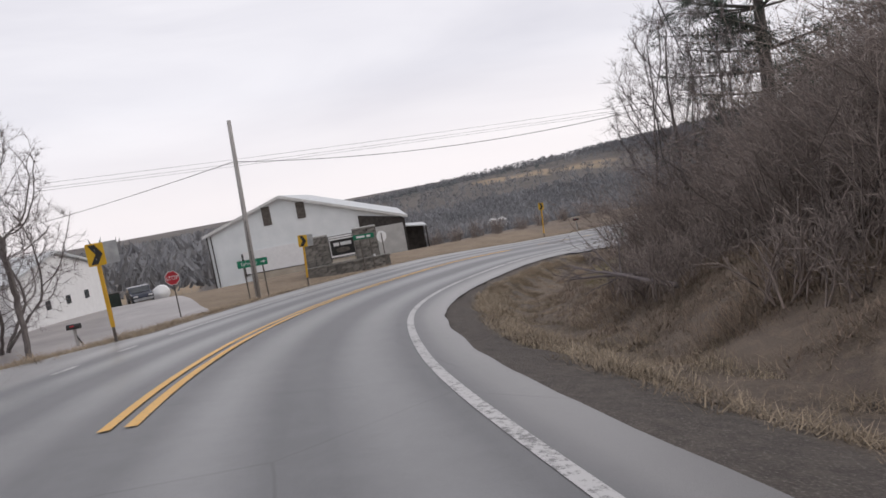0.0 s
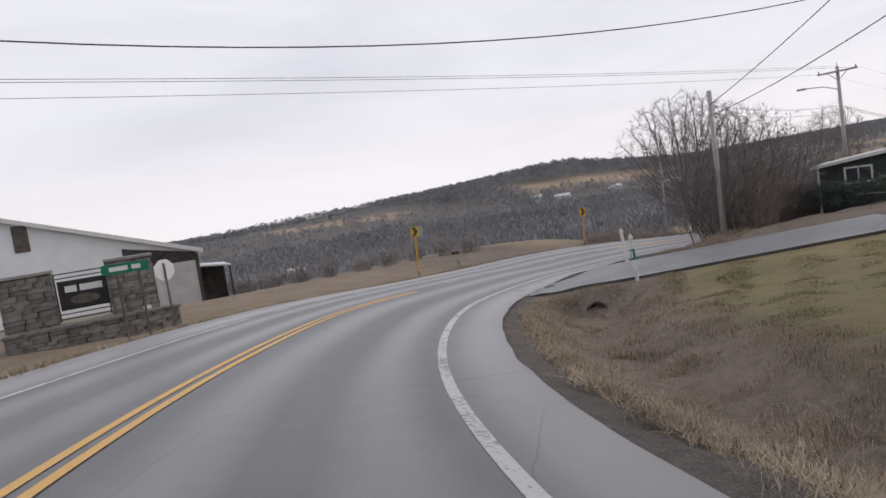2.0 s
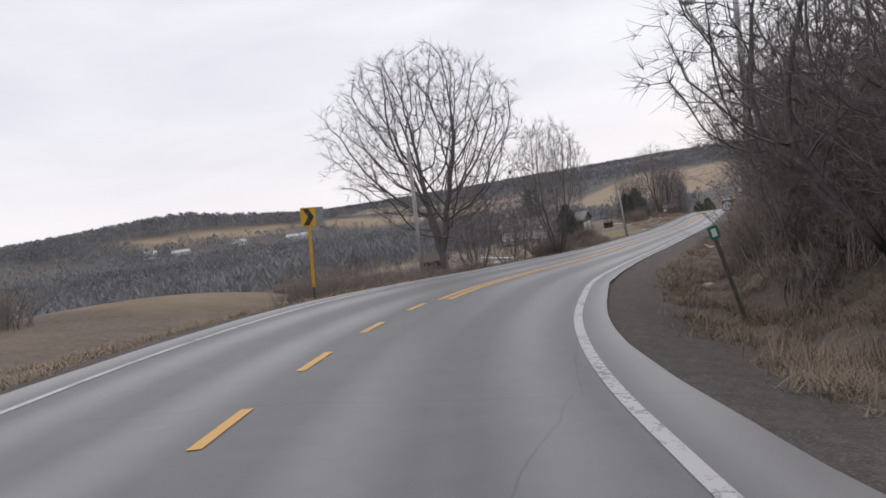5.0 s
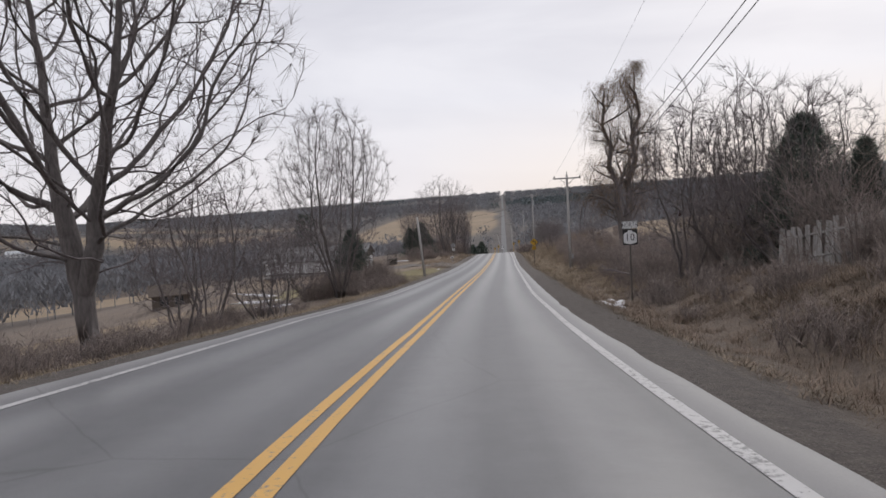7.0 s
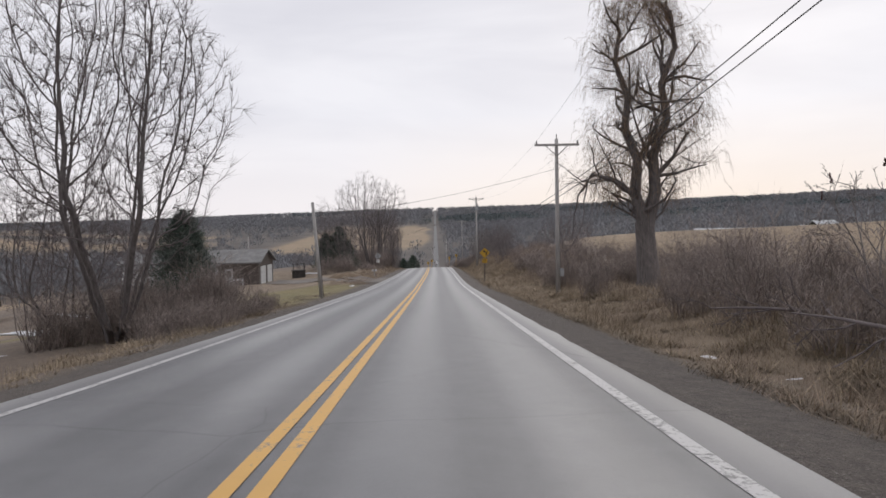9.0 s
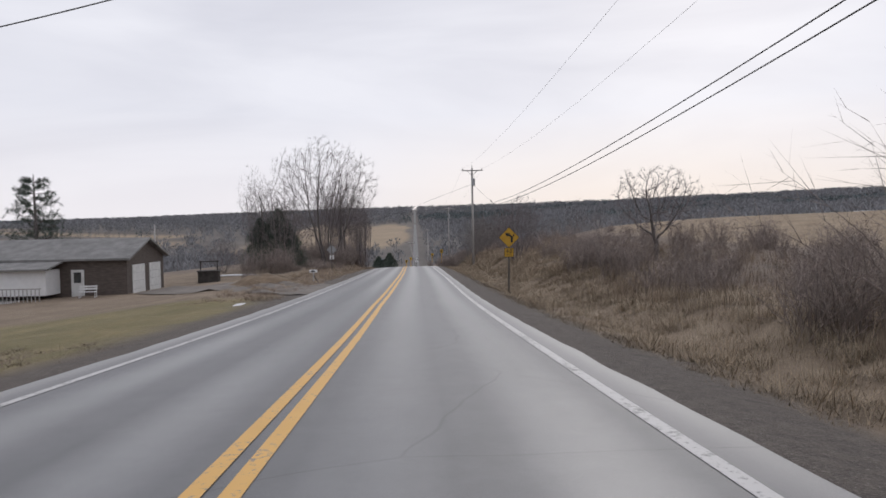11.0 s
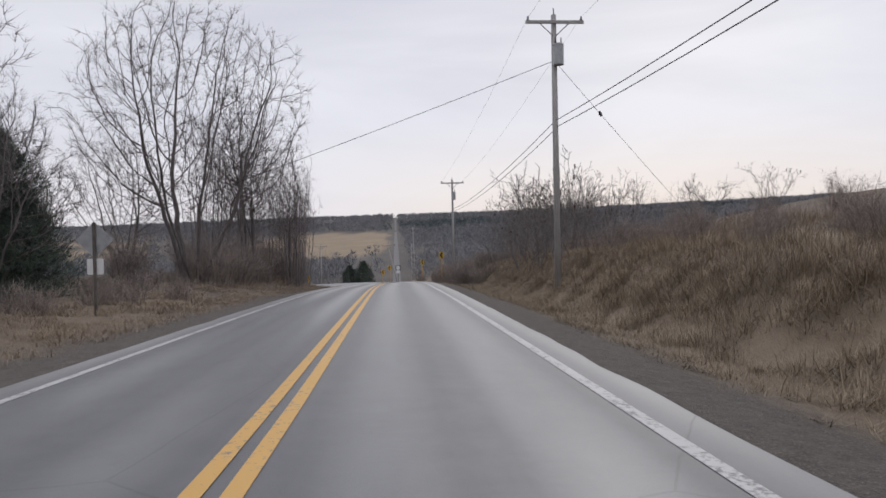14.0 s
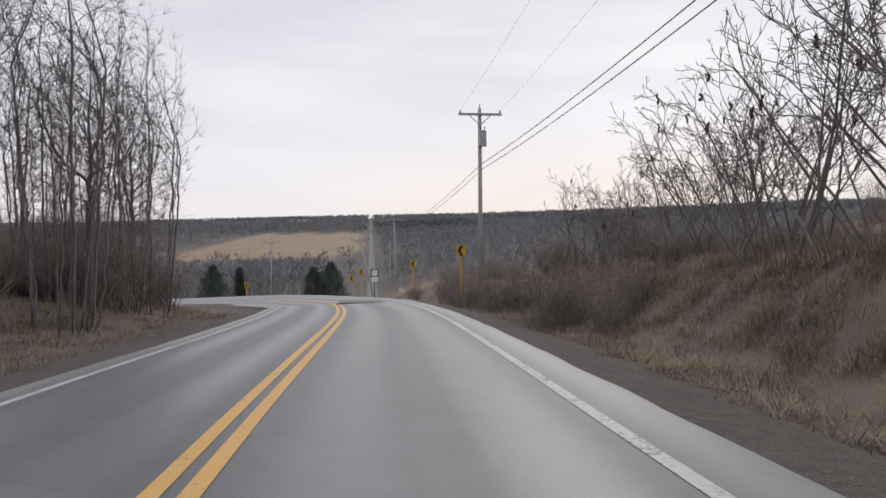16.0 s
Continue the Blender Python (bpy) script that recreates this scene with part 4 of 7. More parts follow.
pole(16.78, -66.75, 14.5, "plain weathered utility pole beside the green sign", (-0.1, 0.35), r=0.15)
pole(13.1, -34.0, 10.6, "weathered utility pole on the lawn edge", (0.0, 0.15))
pole(8.7, -12.95, 12.42, "utility pole with crossarm and street light", (0, 0), 20, False, 0.15, True)
pole(-7.46, -13.2, 7.75, "bare weathered pole in front of the maple", (0.05, 0.3), r=0.13)
pole(-5.85, 40.2, 3.15, "leaning bare pole beside the lawn", (-0.45, 0.0), r=0.13)
pole(8.0, 35.7, 6.2, "utility pole with crossarm and meter box", (0, 0), 0, False, 0.13, False, True)
pole(8.0, 105.7, 6.4, "utility pole with crossarm and transformer", (0, 0), 0, True, 0.15)
pole(7.33, 147.6, 3.2, "utility pole with crossarm and transformer", (0, 0), 0, True, 0.14)
pole(-31.0, 112.0, 0.55, "short bare pole far across the lawn", (0, 0), r=0.12)
pole(1.75, 190.0, -3.9, "strongly leaning pole with crossarm at the junction", (-1.95, 0), 25, r=0.12)
pole(5.2, 211.0, -0.8, "pole with crossarm beyond the junction", (-0.5, 0), 5, False, 0.12)
pole(-14.2, 214.0, -4.1, "pale pole with crossarm far round the bend", (0, 0), 20, False, 0.12)
pole(5.6, 262.0, -4.6, "thin pole along the side road", (0, 0), r=0.11)
pole(-34.0, 375.0, -8.0, "thin pale pole in the valley", (0, 0), r=0.12)


def cable(a, b, sag, radius, label, group="overhead lines"):
    """A sagging wire between two places."""
    a, b = Vector(a), Vector(b)
    n = 24
    cu = bpy.data.curves.new("overhead_wire", "CURVE")
    cu.dimensions, cu.bevel_depth, cu.bevel_resolution = "3D", radius * 0.75, 1
    sp = cu.splines.new("POLY")
    sp.points.add(n)
    for k in range(n + 1):
        f = k / n
        p = a.lerp(b, f) - Vector((0, 0, 4 * sag * f * (1 - f)))
        sp.points[k].co = (*p, 1)
    cu.materials.append(MAT_CABLE)
    tmp = bpy.data.objects.new("overhead_wire", cu)
    me = bpy.data.meshes.new_from_object(tmp)
    bpy.data.objects.remove(tmp)
    me.materials.clear()
    me.materials.append(MAT_CABLE)
    tagged(new("overhead_wire", me), label, "cable", group)


LINE_LABEL = "black overhead cable sagging between utility poles"
cable((16.75, -66.6, 12.35), (23.8, -31.0, 13.5), 1.75, 0.022, LINE_LABEL)
cable((16.75, -66.6, 12.35), (-8.0, -98.0, 10.9), 0.5, 0.022, LINE_LABEL)
for u, dz in ((-1.1, 0.0), (0.0, 0.35), (1.1, 0.0)):
    cable((8.75 + u, -12.95, 12.1 + dz), (9.8 + u, -98.7, 14.0 + dz), 0.62, 0.012, "thin overhead line from a crossarm")
cable((13.1, -34.0, 9.9), (36.9, -52.2, 15.1), 0.54, 0.02, LINE_LABEL)
cable((13.1, -34.0, 9.4), (51.4, -65.2, 16.0), 1.5, 0.02, LINE_LABEL)
for dz in (0.0, 0.4):
    cable((13.1, -34.0, 9.9 - dz), (8.8, -12.95, 9.7 - dz), 0.3, 0.016, LINE_LABEL)
for x, dz in ((0.0, 0.0), (0.16, -0.2)):
    cable((8.88 + x, -12.95, 9.6 + dz), (8.15 + x, 35.7, 3.35 + dz), 0.55, 0.02, LINE_LABEL)
    cable((8.15 + x, 35.7, 3.35 + dz), (8.0 + x, 105.7, 2.0 + dz), 1.0, 0.02, LINE_LABEL)
    cable((8.0 + x, 105.7, 2.0 + dz), (7.4 + x, 147.6, 0.1 + dz), 0.45, 0.02, LINE_LABEL)
    cable((7.4 + x, 147.6, 0.1 + dz), (5.0 + x, 211.0, -2.6 + dz), 0.7, 0.02, LINE_LABEL)
for u in (-1.12, 1.12):
    cable((8.75 + u, -12.95, 12.2), (8.0 + u, 35.7, 6.05), 0.4, 0.006, LINE_LABEL)
    cable((8.0 + u, 35.7, 6.05), (8.0 + u, 105.7, 6.25), 0.8, 0.006, LINE_LABEL)
    cable((8.0 + u, 105.7, 6.25), (7.33 + u, 147.6, 3.05), 0.5, 0.006, LINE_LABEL)
cable((8.0, 105.7, 4.5), (-20.0, 108.0, -5.0), 0.25, 0.016, LINE_LABEL)
cable((-6.3, 40.2, 2.3), (8.1, 35.7, 4.6), 0.35, 0.012, LINE_LABEL)
cable((8.0, 105.7, 4.5), (16.7, 110.5, -2.72), 0.05, 0.012, "pale guy cable running down to the bank")
guard = thing("strain_insulator", pose(10.35, 107.0, 2.52, 0, 0, 30), "dark egg-shaped strain insulator on the guy cable", "insulator")
part("egg", rod((-0.07, 0, 0.1), (0.07, 0, -0.1), 0.055, 0.055, 10), MAT_DARK, guard)
part("groove", rod((-0.02, 0, 0.03), (0.02, 0, -0.03), 0.07, 0.07, 10), MAT_STEEL_POST, guard)


# ---- buildings ----
MAT_BOARD_GREEN = surface("dark_green_siding", (0.022, 0.032, 0.026), (0.04, 0.055, 0.045), 2, 0.75)
MAT_TRIM = surface("white_trim_paint", (0.6, 0.6, 0.59), (0.75, 0.75, 0.74), 3, 0.6)
MAT_BROWN = surface("dark_brown_siding", (0.07, 0.055, 0.048), (0.13, 0.105, 0.092), 2.5, 0.85, stretch=(1, 1, 6))
MAT_ROOF_GREY = surface("weathered_shingle_roof", (0.15, 0.148, 0.145), (0.26, 0.255, 0.25), 1.2, 0.8, fine=25)
MAT_GLASS = surface("dark_window_glass", (0.03, 0.035, 0.04), (0.06, 0.065, 0.07), 3, 0.08, relief=0)
MAT_TAN = surface("tan_block_wall", (0.4, 0.35, 0.28), (0.52, 0.46, 0.38), 1.0, 0.85)
MAT_STONE = surface("grey_ledge_stone", (0.085, 0.082, 0.08), (0.24, 0.225, 0.2), 4, 0.85, fine=30, relief=0.5, spread=0.9)
MAT_MORTAR = surface("dark_mortar", (0.04, 0.038, 0.036), (0.07, 0.066, 0.06), 6, 0.95)
MAT_CONCRETE = surface("grey_concrete", (0.25, 0.24, 0.23), (0.36, 0.35, 0.33), 3, 0.85)
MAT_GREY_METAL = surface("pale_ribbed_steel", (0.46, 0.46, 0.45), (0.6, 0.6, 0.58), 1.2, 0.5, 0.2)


def build_barn():
    """Big white gable barn; local x runs along its front, y goes back, z up from the floor."""
    ob = thing("barn", pose(-21.0, -73.4, 2.0, 0, 0, 82.7), "large white metal-sided barn with pale roof", "barn")
    W, D = 21.2, 30.0
    peak, le, re = (8.3, 8.75), 5.95, 4.4
    front = [(0, -1.2), (W, -1.2), (W, re), peak, (0, le)]
    part("front_wall", prism(front, 0.0, 0.25), MAT_BARN_WHITE, ob, "white metal front wall")
    part("rear_wall", prism(front, D - 0.25, D), MAT_BARN_WHITE, ob)
    part("side_wall", box(0.0, 0.25, 0.26, D - 0.26, -2.8, le - 0.1), MAT_BARN_WHITE, ob)
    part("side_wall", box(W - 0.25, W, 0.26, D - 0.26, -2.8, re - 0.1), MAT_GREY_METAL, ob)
    slopes = (((-0.45, le - 0.15), peak), (peak, (W + 0.45, re - 0.12)))
    for (x0, z0), (x1, z1) in slopes:
        part("roof", prism([(x0, z0 + 0.02), (x1, z1 + 0.02), (x1, z1 + 0.2), (x0, z0 + 0.2)], -0.4, D + 0.4), MAT_BARN_ROOF, ob)
        part("fascia", prism([(x0, z0 - 0.1), (x1, z1 - 0.1), (x1, z1 + 0.21), (x0, z0 + 0.21)], -0.45, -0.405), MAT_TRIM, ob)
    for x0, x1, z0, z1 in ((6.15, 7.05, 5.97, 8.0), (9.85, 10.78, 6.1, 7.9)):
        v = part("gable_vent", box(x0, x1, -0.06, -0.003, z0, z1), MAT_STEEL_POST, ob, "grey louvred gable vent")
        for k in range(8):
            zz = z0 + (k + 0.5) * (z1 - z0) / 8
            part("slat", box(x0 + 0.05, x1 - 0.05, -0.1, -0.062, zz - 0.08, zz + 0.04), MAT_STEEL_POST, v)
    for k in range(1, 26):
        x = k * 0.64
        top = (le + (peak[1] - le) * x / peak[0]) if x < peak[0] else peak[1] + (re - peak[1]) * (x - peak[0]) / (W - peak[0])
        if any(a - 0.2 < x < b + 0.2 for a, b in ((6.1, 7.1), (9.8, 10.8))):
            top = 6.1
        part("siding_rib", box(x - 0.025, x + 0.025, -0.02, -0.002, 3.7 if 3.2 < x < 16.4 else 0.2, top - 0.25), MAT_BARN_WHITE, ob)
    part("lower_panel", box(3.35, 16.2, -0.14, -0.003, 1.1, 3.58), MAT_SIGN_WHITE, ob, "bright white lower wall panel")
    part("panel_end", box(3.15, 3.35, -0.14, -0.003, 0.9, 3.4), MAT_DARK, ob)
    part("block_wall", box(3.9, 16.2, -0.2, -0.003, -1.2, 1.05), MAT_TAN, ob, "tan block foundation wall")
    part("gutter", box(3.35, 16.2, -0.22, -0.145, 1.055, 1.13), MAT_DARK, ob)
    part("dark_lintel", prism([(16.26, 3.75), (W - 0.1, 3.55), (W - 0.1, 4.3), (16.26, 5.3)], -0.1, -0.003), MAT_DARK, ob, "dark open strip under the eave")
    part("sliding_door", box(16.4, W - 0.2, -0.2, -0.105, -0.9, 3.7), MAT_GREY_METAL, ob, "pale ribbed steel sliding door")
    for k in range(13):
        x = 16.5 + k * 0.35
        part("door_rib", box(x, x + 0.07, -0.23, -0.2, -0.9, 3.66), MAT_GREY_METAL, ob)
    part("corner_post", box(W - 0.18, W + 0.06, -0.26, -0.0, -1.2, 4.2), MAT_DARK, ob)
    for x in (-0.1, 0.3):
        part("corner_post", box(x, x + 0.09, -0.1, -0.003, -1.2, le - 0.1), MAT_DARK, ob)
    part("plinth", box(0.5, 3.8, -0.25, -0.003, -1.2, 0.15), MAT_CONCRETE, ob)
    part("shed_roof", prism([(W + 0.02, 3.0), (W + 2.6, 2.7), (W + 2.6, 2.82), (W + 0.02, 3.12)], 3.0, 9.0), MAT_BARN_ROOF, ob)
    for y in (3.1, 8.6):
        part("shed_post", box(W + 2.4, W + 2.55, y, y + 0.15, -2.6, 2.7), MAT_DARK, ob)
    part("shed_back", box(W + 0.02, W + 2.5, 8.8, 8.9, -2.6, 2.68), MAT_DARK, ob)
    part("shed_base", box(W + 0.1, W + 2.4, 3.1, 3.3, -2.6, -0.4), MAT_CONCRETE, ob)


build_barn()


def build_entrance():
    """Stone gate sign: two pillars, a long low wall and a hung panel; pieces of ledge stone laid in courses."""
    ax, ay, bx, by = 1.95, -63.4, 2.4, -57.6
    yaw = math.degrees(math.atan2(by - ay, bx - ax)) - 180
    zb = 3.9
    ob = thing("farm_entrance_sign", pose(ax, ay, zb, 0, 0, yaw + 180), "stone entrance wall with two pillars and dark farm sign", "entrance sign")
    L = math.hypot(bx - ax, by - ay)
    # local x runs along the wall; the front is -y
    cores = [("pillar", -0.3, 1.45, -0.6, 0.6, 2.9), ("pillar", 3.5, 5.2, -0.6, 0.6, 3.0), ("low_wall", -0.35, L + 0.1, -1.3, -0.65, 0.68)]
    rng = random.Random(5)
    stones = []
    for k in range(10):
        w, h = 0.2 + 0.05 * (k % 5), 0.07 + 0.02 * (k % 4)
        bm = bmesh.new()
        add_box(bm, -w / 2, w / 2, -0.06, 0.06, -h / 2, h / 2)
        for v in bm.verts:
            v.co += Vector((rng.uniform(-0.02, 0.02), rng.uniform(-0.02, 0.02), rng.uniform(-0.008, 0.008)))
        me = bpy.data.meshes.new("stone")
        bm.to_mesh(me)
        bm.free()
        me.materials.append(MAT_STONE)
        stones.append((w, h, me))
    made = 0
    for name, x0, x1, y0, y1, top in cores:
        core = part(name, box(x0 + 0.06, x1 - 0.06, y0 + 0.06, y1 - 0.06, -1.2, top), MAT_MORTAR, ob, "grey stacked ledge stone " + name.replace("_", " "))
        part("cap", box(x0 - 0.08, x1 + 0.08, y0 - 0.08, y1 + 0.08, top, top + 0.12, 0.02), MAT_CONCRETE if name == "pillar" else MAT_STONE, core, "grey stone cap")
        z = -0.3
        while z < top - 0.05:
            h = rng.choice((0.14, 0.17, 0.2, 0.23))
            h = min(h, top - z)
            x = x0
            while x < x1 - 0.1:
                w = min(rng.uniform(0.3, 0.75), x1 - x)
                sw, sh, me = rng.choice(stones)
                s = new("stone", me)
                s.parent = core
                s.location = (x + w / 2, y0 + 0.02 + rng.uniform(-0.02, 0.02), z + h / 2)
                s.scale = (w * 0.96 / sw, 1.0, h * 0.93 / sh)
                x += w
                made += 1
            z += h
        if name == "pillar":
            for xe, sgn in ((x0, -1), (x1, 1)):
                z = -0.3
                while z < top - 0.05:
                    h = min(rng.choice((0.17, 0.2, 0.24)), top - z)
                    y = y0
                    while y < y1 - 0.1:
                        w = min(rng.uniform(0.35, 0.7), y1 - y)
                        sw, sh, me = rng.choice(stones)
                        s = new("stone", me)
                        s.parent = core
                        s.rotation_euler = (0, 0, radians(90))
                        s.location = (xe + sgn * 0.0, y + w / 2, z + h / 2)
                        s.scale = (w * 0.96 / sw, 1.0, h * 0.93 / sh)
                        y += w
                    z += h
    c0, c1 = 1.46, 3.49
    iron = part("hanging_frame", box(c0, c1, 0.0, 0.05, 2.78, 2.83), MAT_SIGN_BLACK, ob, "black iron frame")
    for z in (1.12, 2.6):
        part("frame_bar", box(c0, c1, 0.0, 0.05, z, z + 0.045), MAT_SIGN_BLACK, iron)
    for x in (c0 + 0.06, c1 - 0.12):
        part("frame_bar", box(x, x + 0.045, 0.0, 0.05, 0.7, 2.78), MAT_SIGN_BLACK, iron)
    board = part("board", box(c0 + 0.16, c1 - 0.02, -0.06, -0.01, 1.3, 2.5), MAT_SIGN_BLACK, ob, "dark sign board with pale device")
    mid = (c0 + c1) / 2 + 0.07
    for a, b in ((-0.68, -0.25), (-0.14, 0.7)):
        part("lettering_bar", box(mid + a, mid + b, -0.068, -0.0615, 2.02, 2.28), MAT_SIGN_WHITE, board)
    part("device", prism([(mid + 0.55 * math.cos(radians(a)), 1.68 + 0.2 * math.sin(radians(a))) for a in range(0, 360, 20)], -0.067, -0.0615), MAT_STEEL_POST, board, "plain brown oval device")
    part("sill_wall", box(c0, c1, -0.4, 0.4, -1.0, 0.85), MAT_TAN, ob, "tan block wall under the sign")
    part("utility_cover", box(4.6, 4.9, -0.72, -0.69, 0.75, 0.95), MAT_SIGN_WHITE, ob, "small white electric box")


build_entrance()


def gable_house(name, m, L, W, eave, ridge, wall_mat, roof_mat, label, category, overhang=0.4, skirt=1.0):
    """Plain gable building: x along the ridge from 0 to L, y across from 0 to W."""
    ob = thing(name, m, label, category)
    gable = [(0, -skirt), (W, -skirt), (W, eave), (W / 2, ridge), (0, eave)]
    for x0, x1 in ((0.0, 0.18), (L - 0.18, L)):
        bm = prism(gable, x0, x1)
        bmesh.ops.transform(bm, matrix=Matrix(((0, 1, 0, 0), (1, 0, 0, 0), (0, 0, 1, 0), (0, 0, 0, 1))), verts=bm.verts)
        bmesh.ops.reverse_faces(bm, faces=bm.faces)
        part("gable_wall", bm, wall_mat, ob)
    for y0, y1 in ((0.0, 0.18), (W - 0.18, W)):
        part("side_wall", box(0.182, L - 0.182, y0, y1, -skirt, eave - 0.02), wall_mat, ob)
    k = (ridge - eave) / (W / 2)
    for s in (0, 1):
        pts = [(-overhang, eave - overhang * k), (W / 2, ridge), (W / 2, ridge + 0.16), (-overhang, eave - overhang * k + 0.16)]
        if s:
            pts = [(W - a, b) for a, b in pts][::-1]
        bm = prism([(a, b + 0.02) for a, b in pts], -overhang, L + overhang)
        bmesh.ops.transform(bm, matrix=Matrix(((0, 1, 0, 0), (1, 0, 0, 0), (0, 0, 1, 0), (0, 0, 0, 1))), verts=bm.verts)
        bmesh.ops.recalc_face_normals(bm, faces=bm.faces)
        part("roof", bm, roof_mat, ob)
    return ob


def window(parent, m, w, h, cols=2, rows=1, frame_mat=None):
    """A framed window lying proud of a wall; m puts its centre, front towards -y."""
    def piece(name, x0, x1, y0, y1, z0, z1, mat, up):
        bm = bmesh.new()
        add_box(bm, x0, x1, y0, y1, z0, z1, m)
        return part(name, bm, mat, up)
    f = frame_mat or MAT_TRIM
    pane = piece("window", -w / 2, w / 2, -0.02, -0.004, -h / 2, h / 2, MAT_GLASS, parent)
    piece("frame", -w / 2 - 0.1, w / 2 + 0.1, -0.06, -0.004, h / 2, h / 2 + 0.1, f, pane)
    piece("sill", -w / 2 - 0.12, w / 2 + 0.12, -0.09, -0.004, -h / 2 - 0.1, -h / 2, f, pane)
    for x in (-w / 2 - 0.1, w / 2):
        piece("frame", x, x + 0.1, -0.06, -0.004, -h / 2, h / 2, f, pane)
    for c in range(1, cols):
        x = -w / 2 + w * c / cols
        piece("mullion", x - 0.02, x + 0.02, -0.04, -0.021, -h / 2, h / 2, f, pane)
    for r in range(1, rows):
        z = -h / 2 + h * r / rows
        piece("mullion", -w / 2, w / 2, -0.035, -0.021, z - 0.015, z + 0.015, f, pane)


def build_garage_house():
    # ridge runs away from the road; the gable end with two doors looks at the road
    ob = gable_house("bungalow", pose(-20.7, 80.4, -5.3, 0, 0, 180) @ Matrix.Translation((0, -7.1, 0)), 17.0, 7.1, 2.9, 4.25, MAT_BROWN, MAT_ROOF_GREY, "weathered brown bungalow with grey roof, two garage doors", "house")
    # local: x=0 is the road-side gable, +x away from the road; y=7.1 is the side towards the first bend
    for y0 in (0.75, 3.95):
        d = part("garage_door", box(-0.05, -0.004, y0, y0 + 2.3, -0.2, 2.35), MAT_TRIM, ob, "white garage door")
        for k in range(1, 4):
            part("door_groove", box(-0.056, -0.051, y0 + 0.02, y0 + 2.28, -0.2 + k * 0.63, -0.18 + k * 0.63), MAT_ALU, d)
    door = part("entry_door", box(3.2, 4.15, 7.104, 7.15, 0.0, 2.1), MAT_TRIM, ob, "white entry door with window")
    part("door_glass", box(3.4, 3.95, 7.151, 7.16, 1.1, 1.9), MAT_GLASS, door)
    part("porch_wall", box(5.0, 16.0, 7.104, 9.0, 0.35, 2.2), MAT_SIGN_WHITE, ob, "white enclosed porch")
    bm = prism([(7.0, 2.75), (9.6, 2.2), (9.6, 2.32), (7.0, 2.87)], 4.6, 16.4)
    bmesh.ops.transform(bm, matrix=Matrix(((0, 1, 0, 0), (1, 0, 0, 0), (0, 0, 1, 0), (0, 0, 0, 1))), verts=bm.verts)
    bmesh.ops.recalc_face_normals(bm, faces=bm.faces)
    part("porch_roof", bm, MAT_ROOF_GREY, ob)
    part("deck", box(2.2, 16.2, 7.2, 10.6, -0.15, 0.0), MAT_POLE, ob, "weathered timber deck")
    for k in range(40):
        x = 4.6 + k * 0.28
        part("baluster", box(x, x + 0.05, 10.5, 10.55, 0.0, 0.95), MAT_POLE, ob)
    part("rail", box(4.5, 16.1, 10.48, 10.58, 0.95, 1.02), MAT_POLE, ob)
    for x in (2.3, 5.0, 8.0, 12.0, 16.0):
        part("deck_post", box(x, x + 0.12, 10.4, 10.52, -0.9, -0.15), MAT_POLE, ob)


build_garage_house()


def bench(x, y, yaw, label):
    ob = thing("garden_bench", pose(x, y, gz(x, y), 0, 0, yaw), label, "bench")
    for k in range(3):
        part("seat_slat", box(-0.6, 0.6, -0.2 + k * 0.14, -0.08 + k * 0.14, 0.42, 0.46), MAT_POST_WHITE, ob)
    for k in range(2):
        part("back_slat", box(-0.6, 0.6, 0.22, 0.26, 0.58 + k * 0.18, 0.7 + k * 0.18), MAT_POST_WHITE, ob)
    for a in (-0.55, 0.5):
        for b, h in ((-0.2, 0.42), (0.24, 0.92)):
            part("leg", box(a, a + 0.05, b, b + 0.05, 0, h), MAT_POST_WHITE, ob)


bench(-22.6, 78.2, 12, "white slatted garden bench outside the porch")


def build_well(x, y):
    ob = thing("wishing_well", pose(x, y, gz(x, y), 0, 0, 10), "dark wooden well box with a frame on lawn", "garden feature")
    part("box", box(-0.9, 0.9, -0.8, 0.8, -0.2, 1.0, 0.02), MAT_DARK, ob)
    part("rim", box(-1.0, 1.0, -0.9, 0.9, 1.0, 1.1, 0.02), MAT_DARK, ob)
    for u in (-0.8, 0.7):
        part("upright", box(u, u + 0.1, -0.05, 0.05, 1.1, 2.0), MAT_DARK, ob)
    part("crossbar", rod((-0.9, 0, 1.95), (0.9, 0, 1.95), 0.05, 0.05, 8), MAT_DARK, ob)


build_well(-18.2, 92.0)


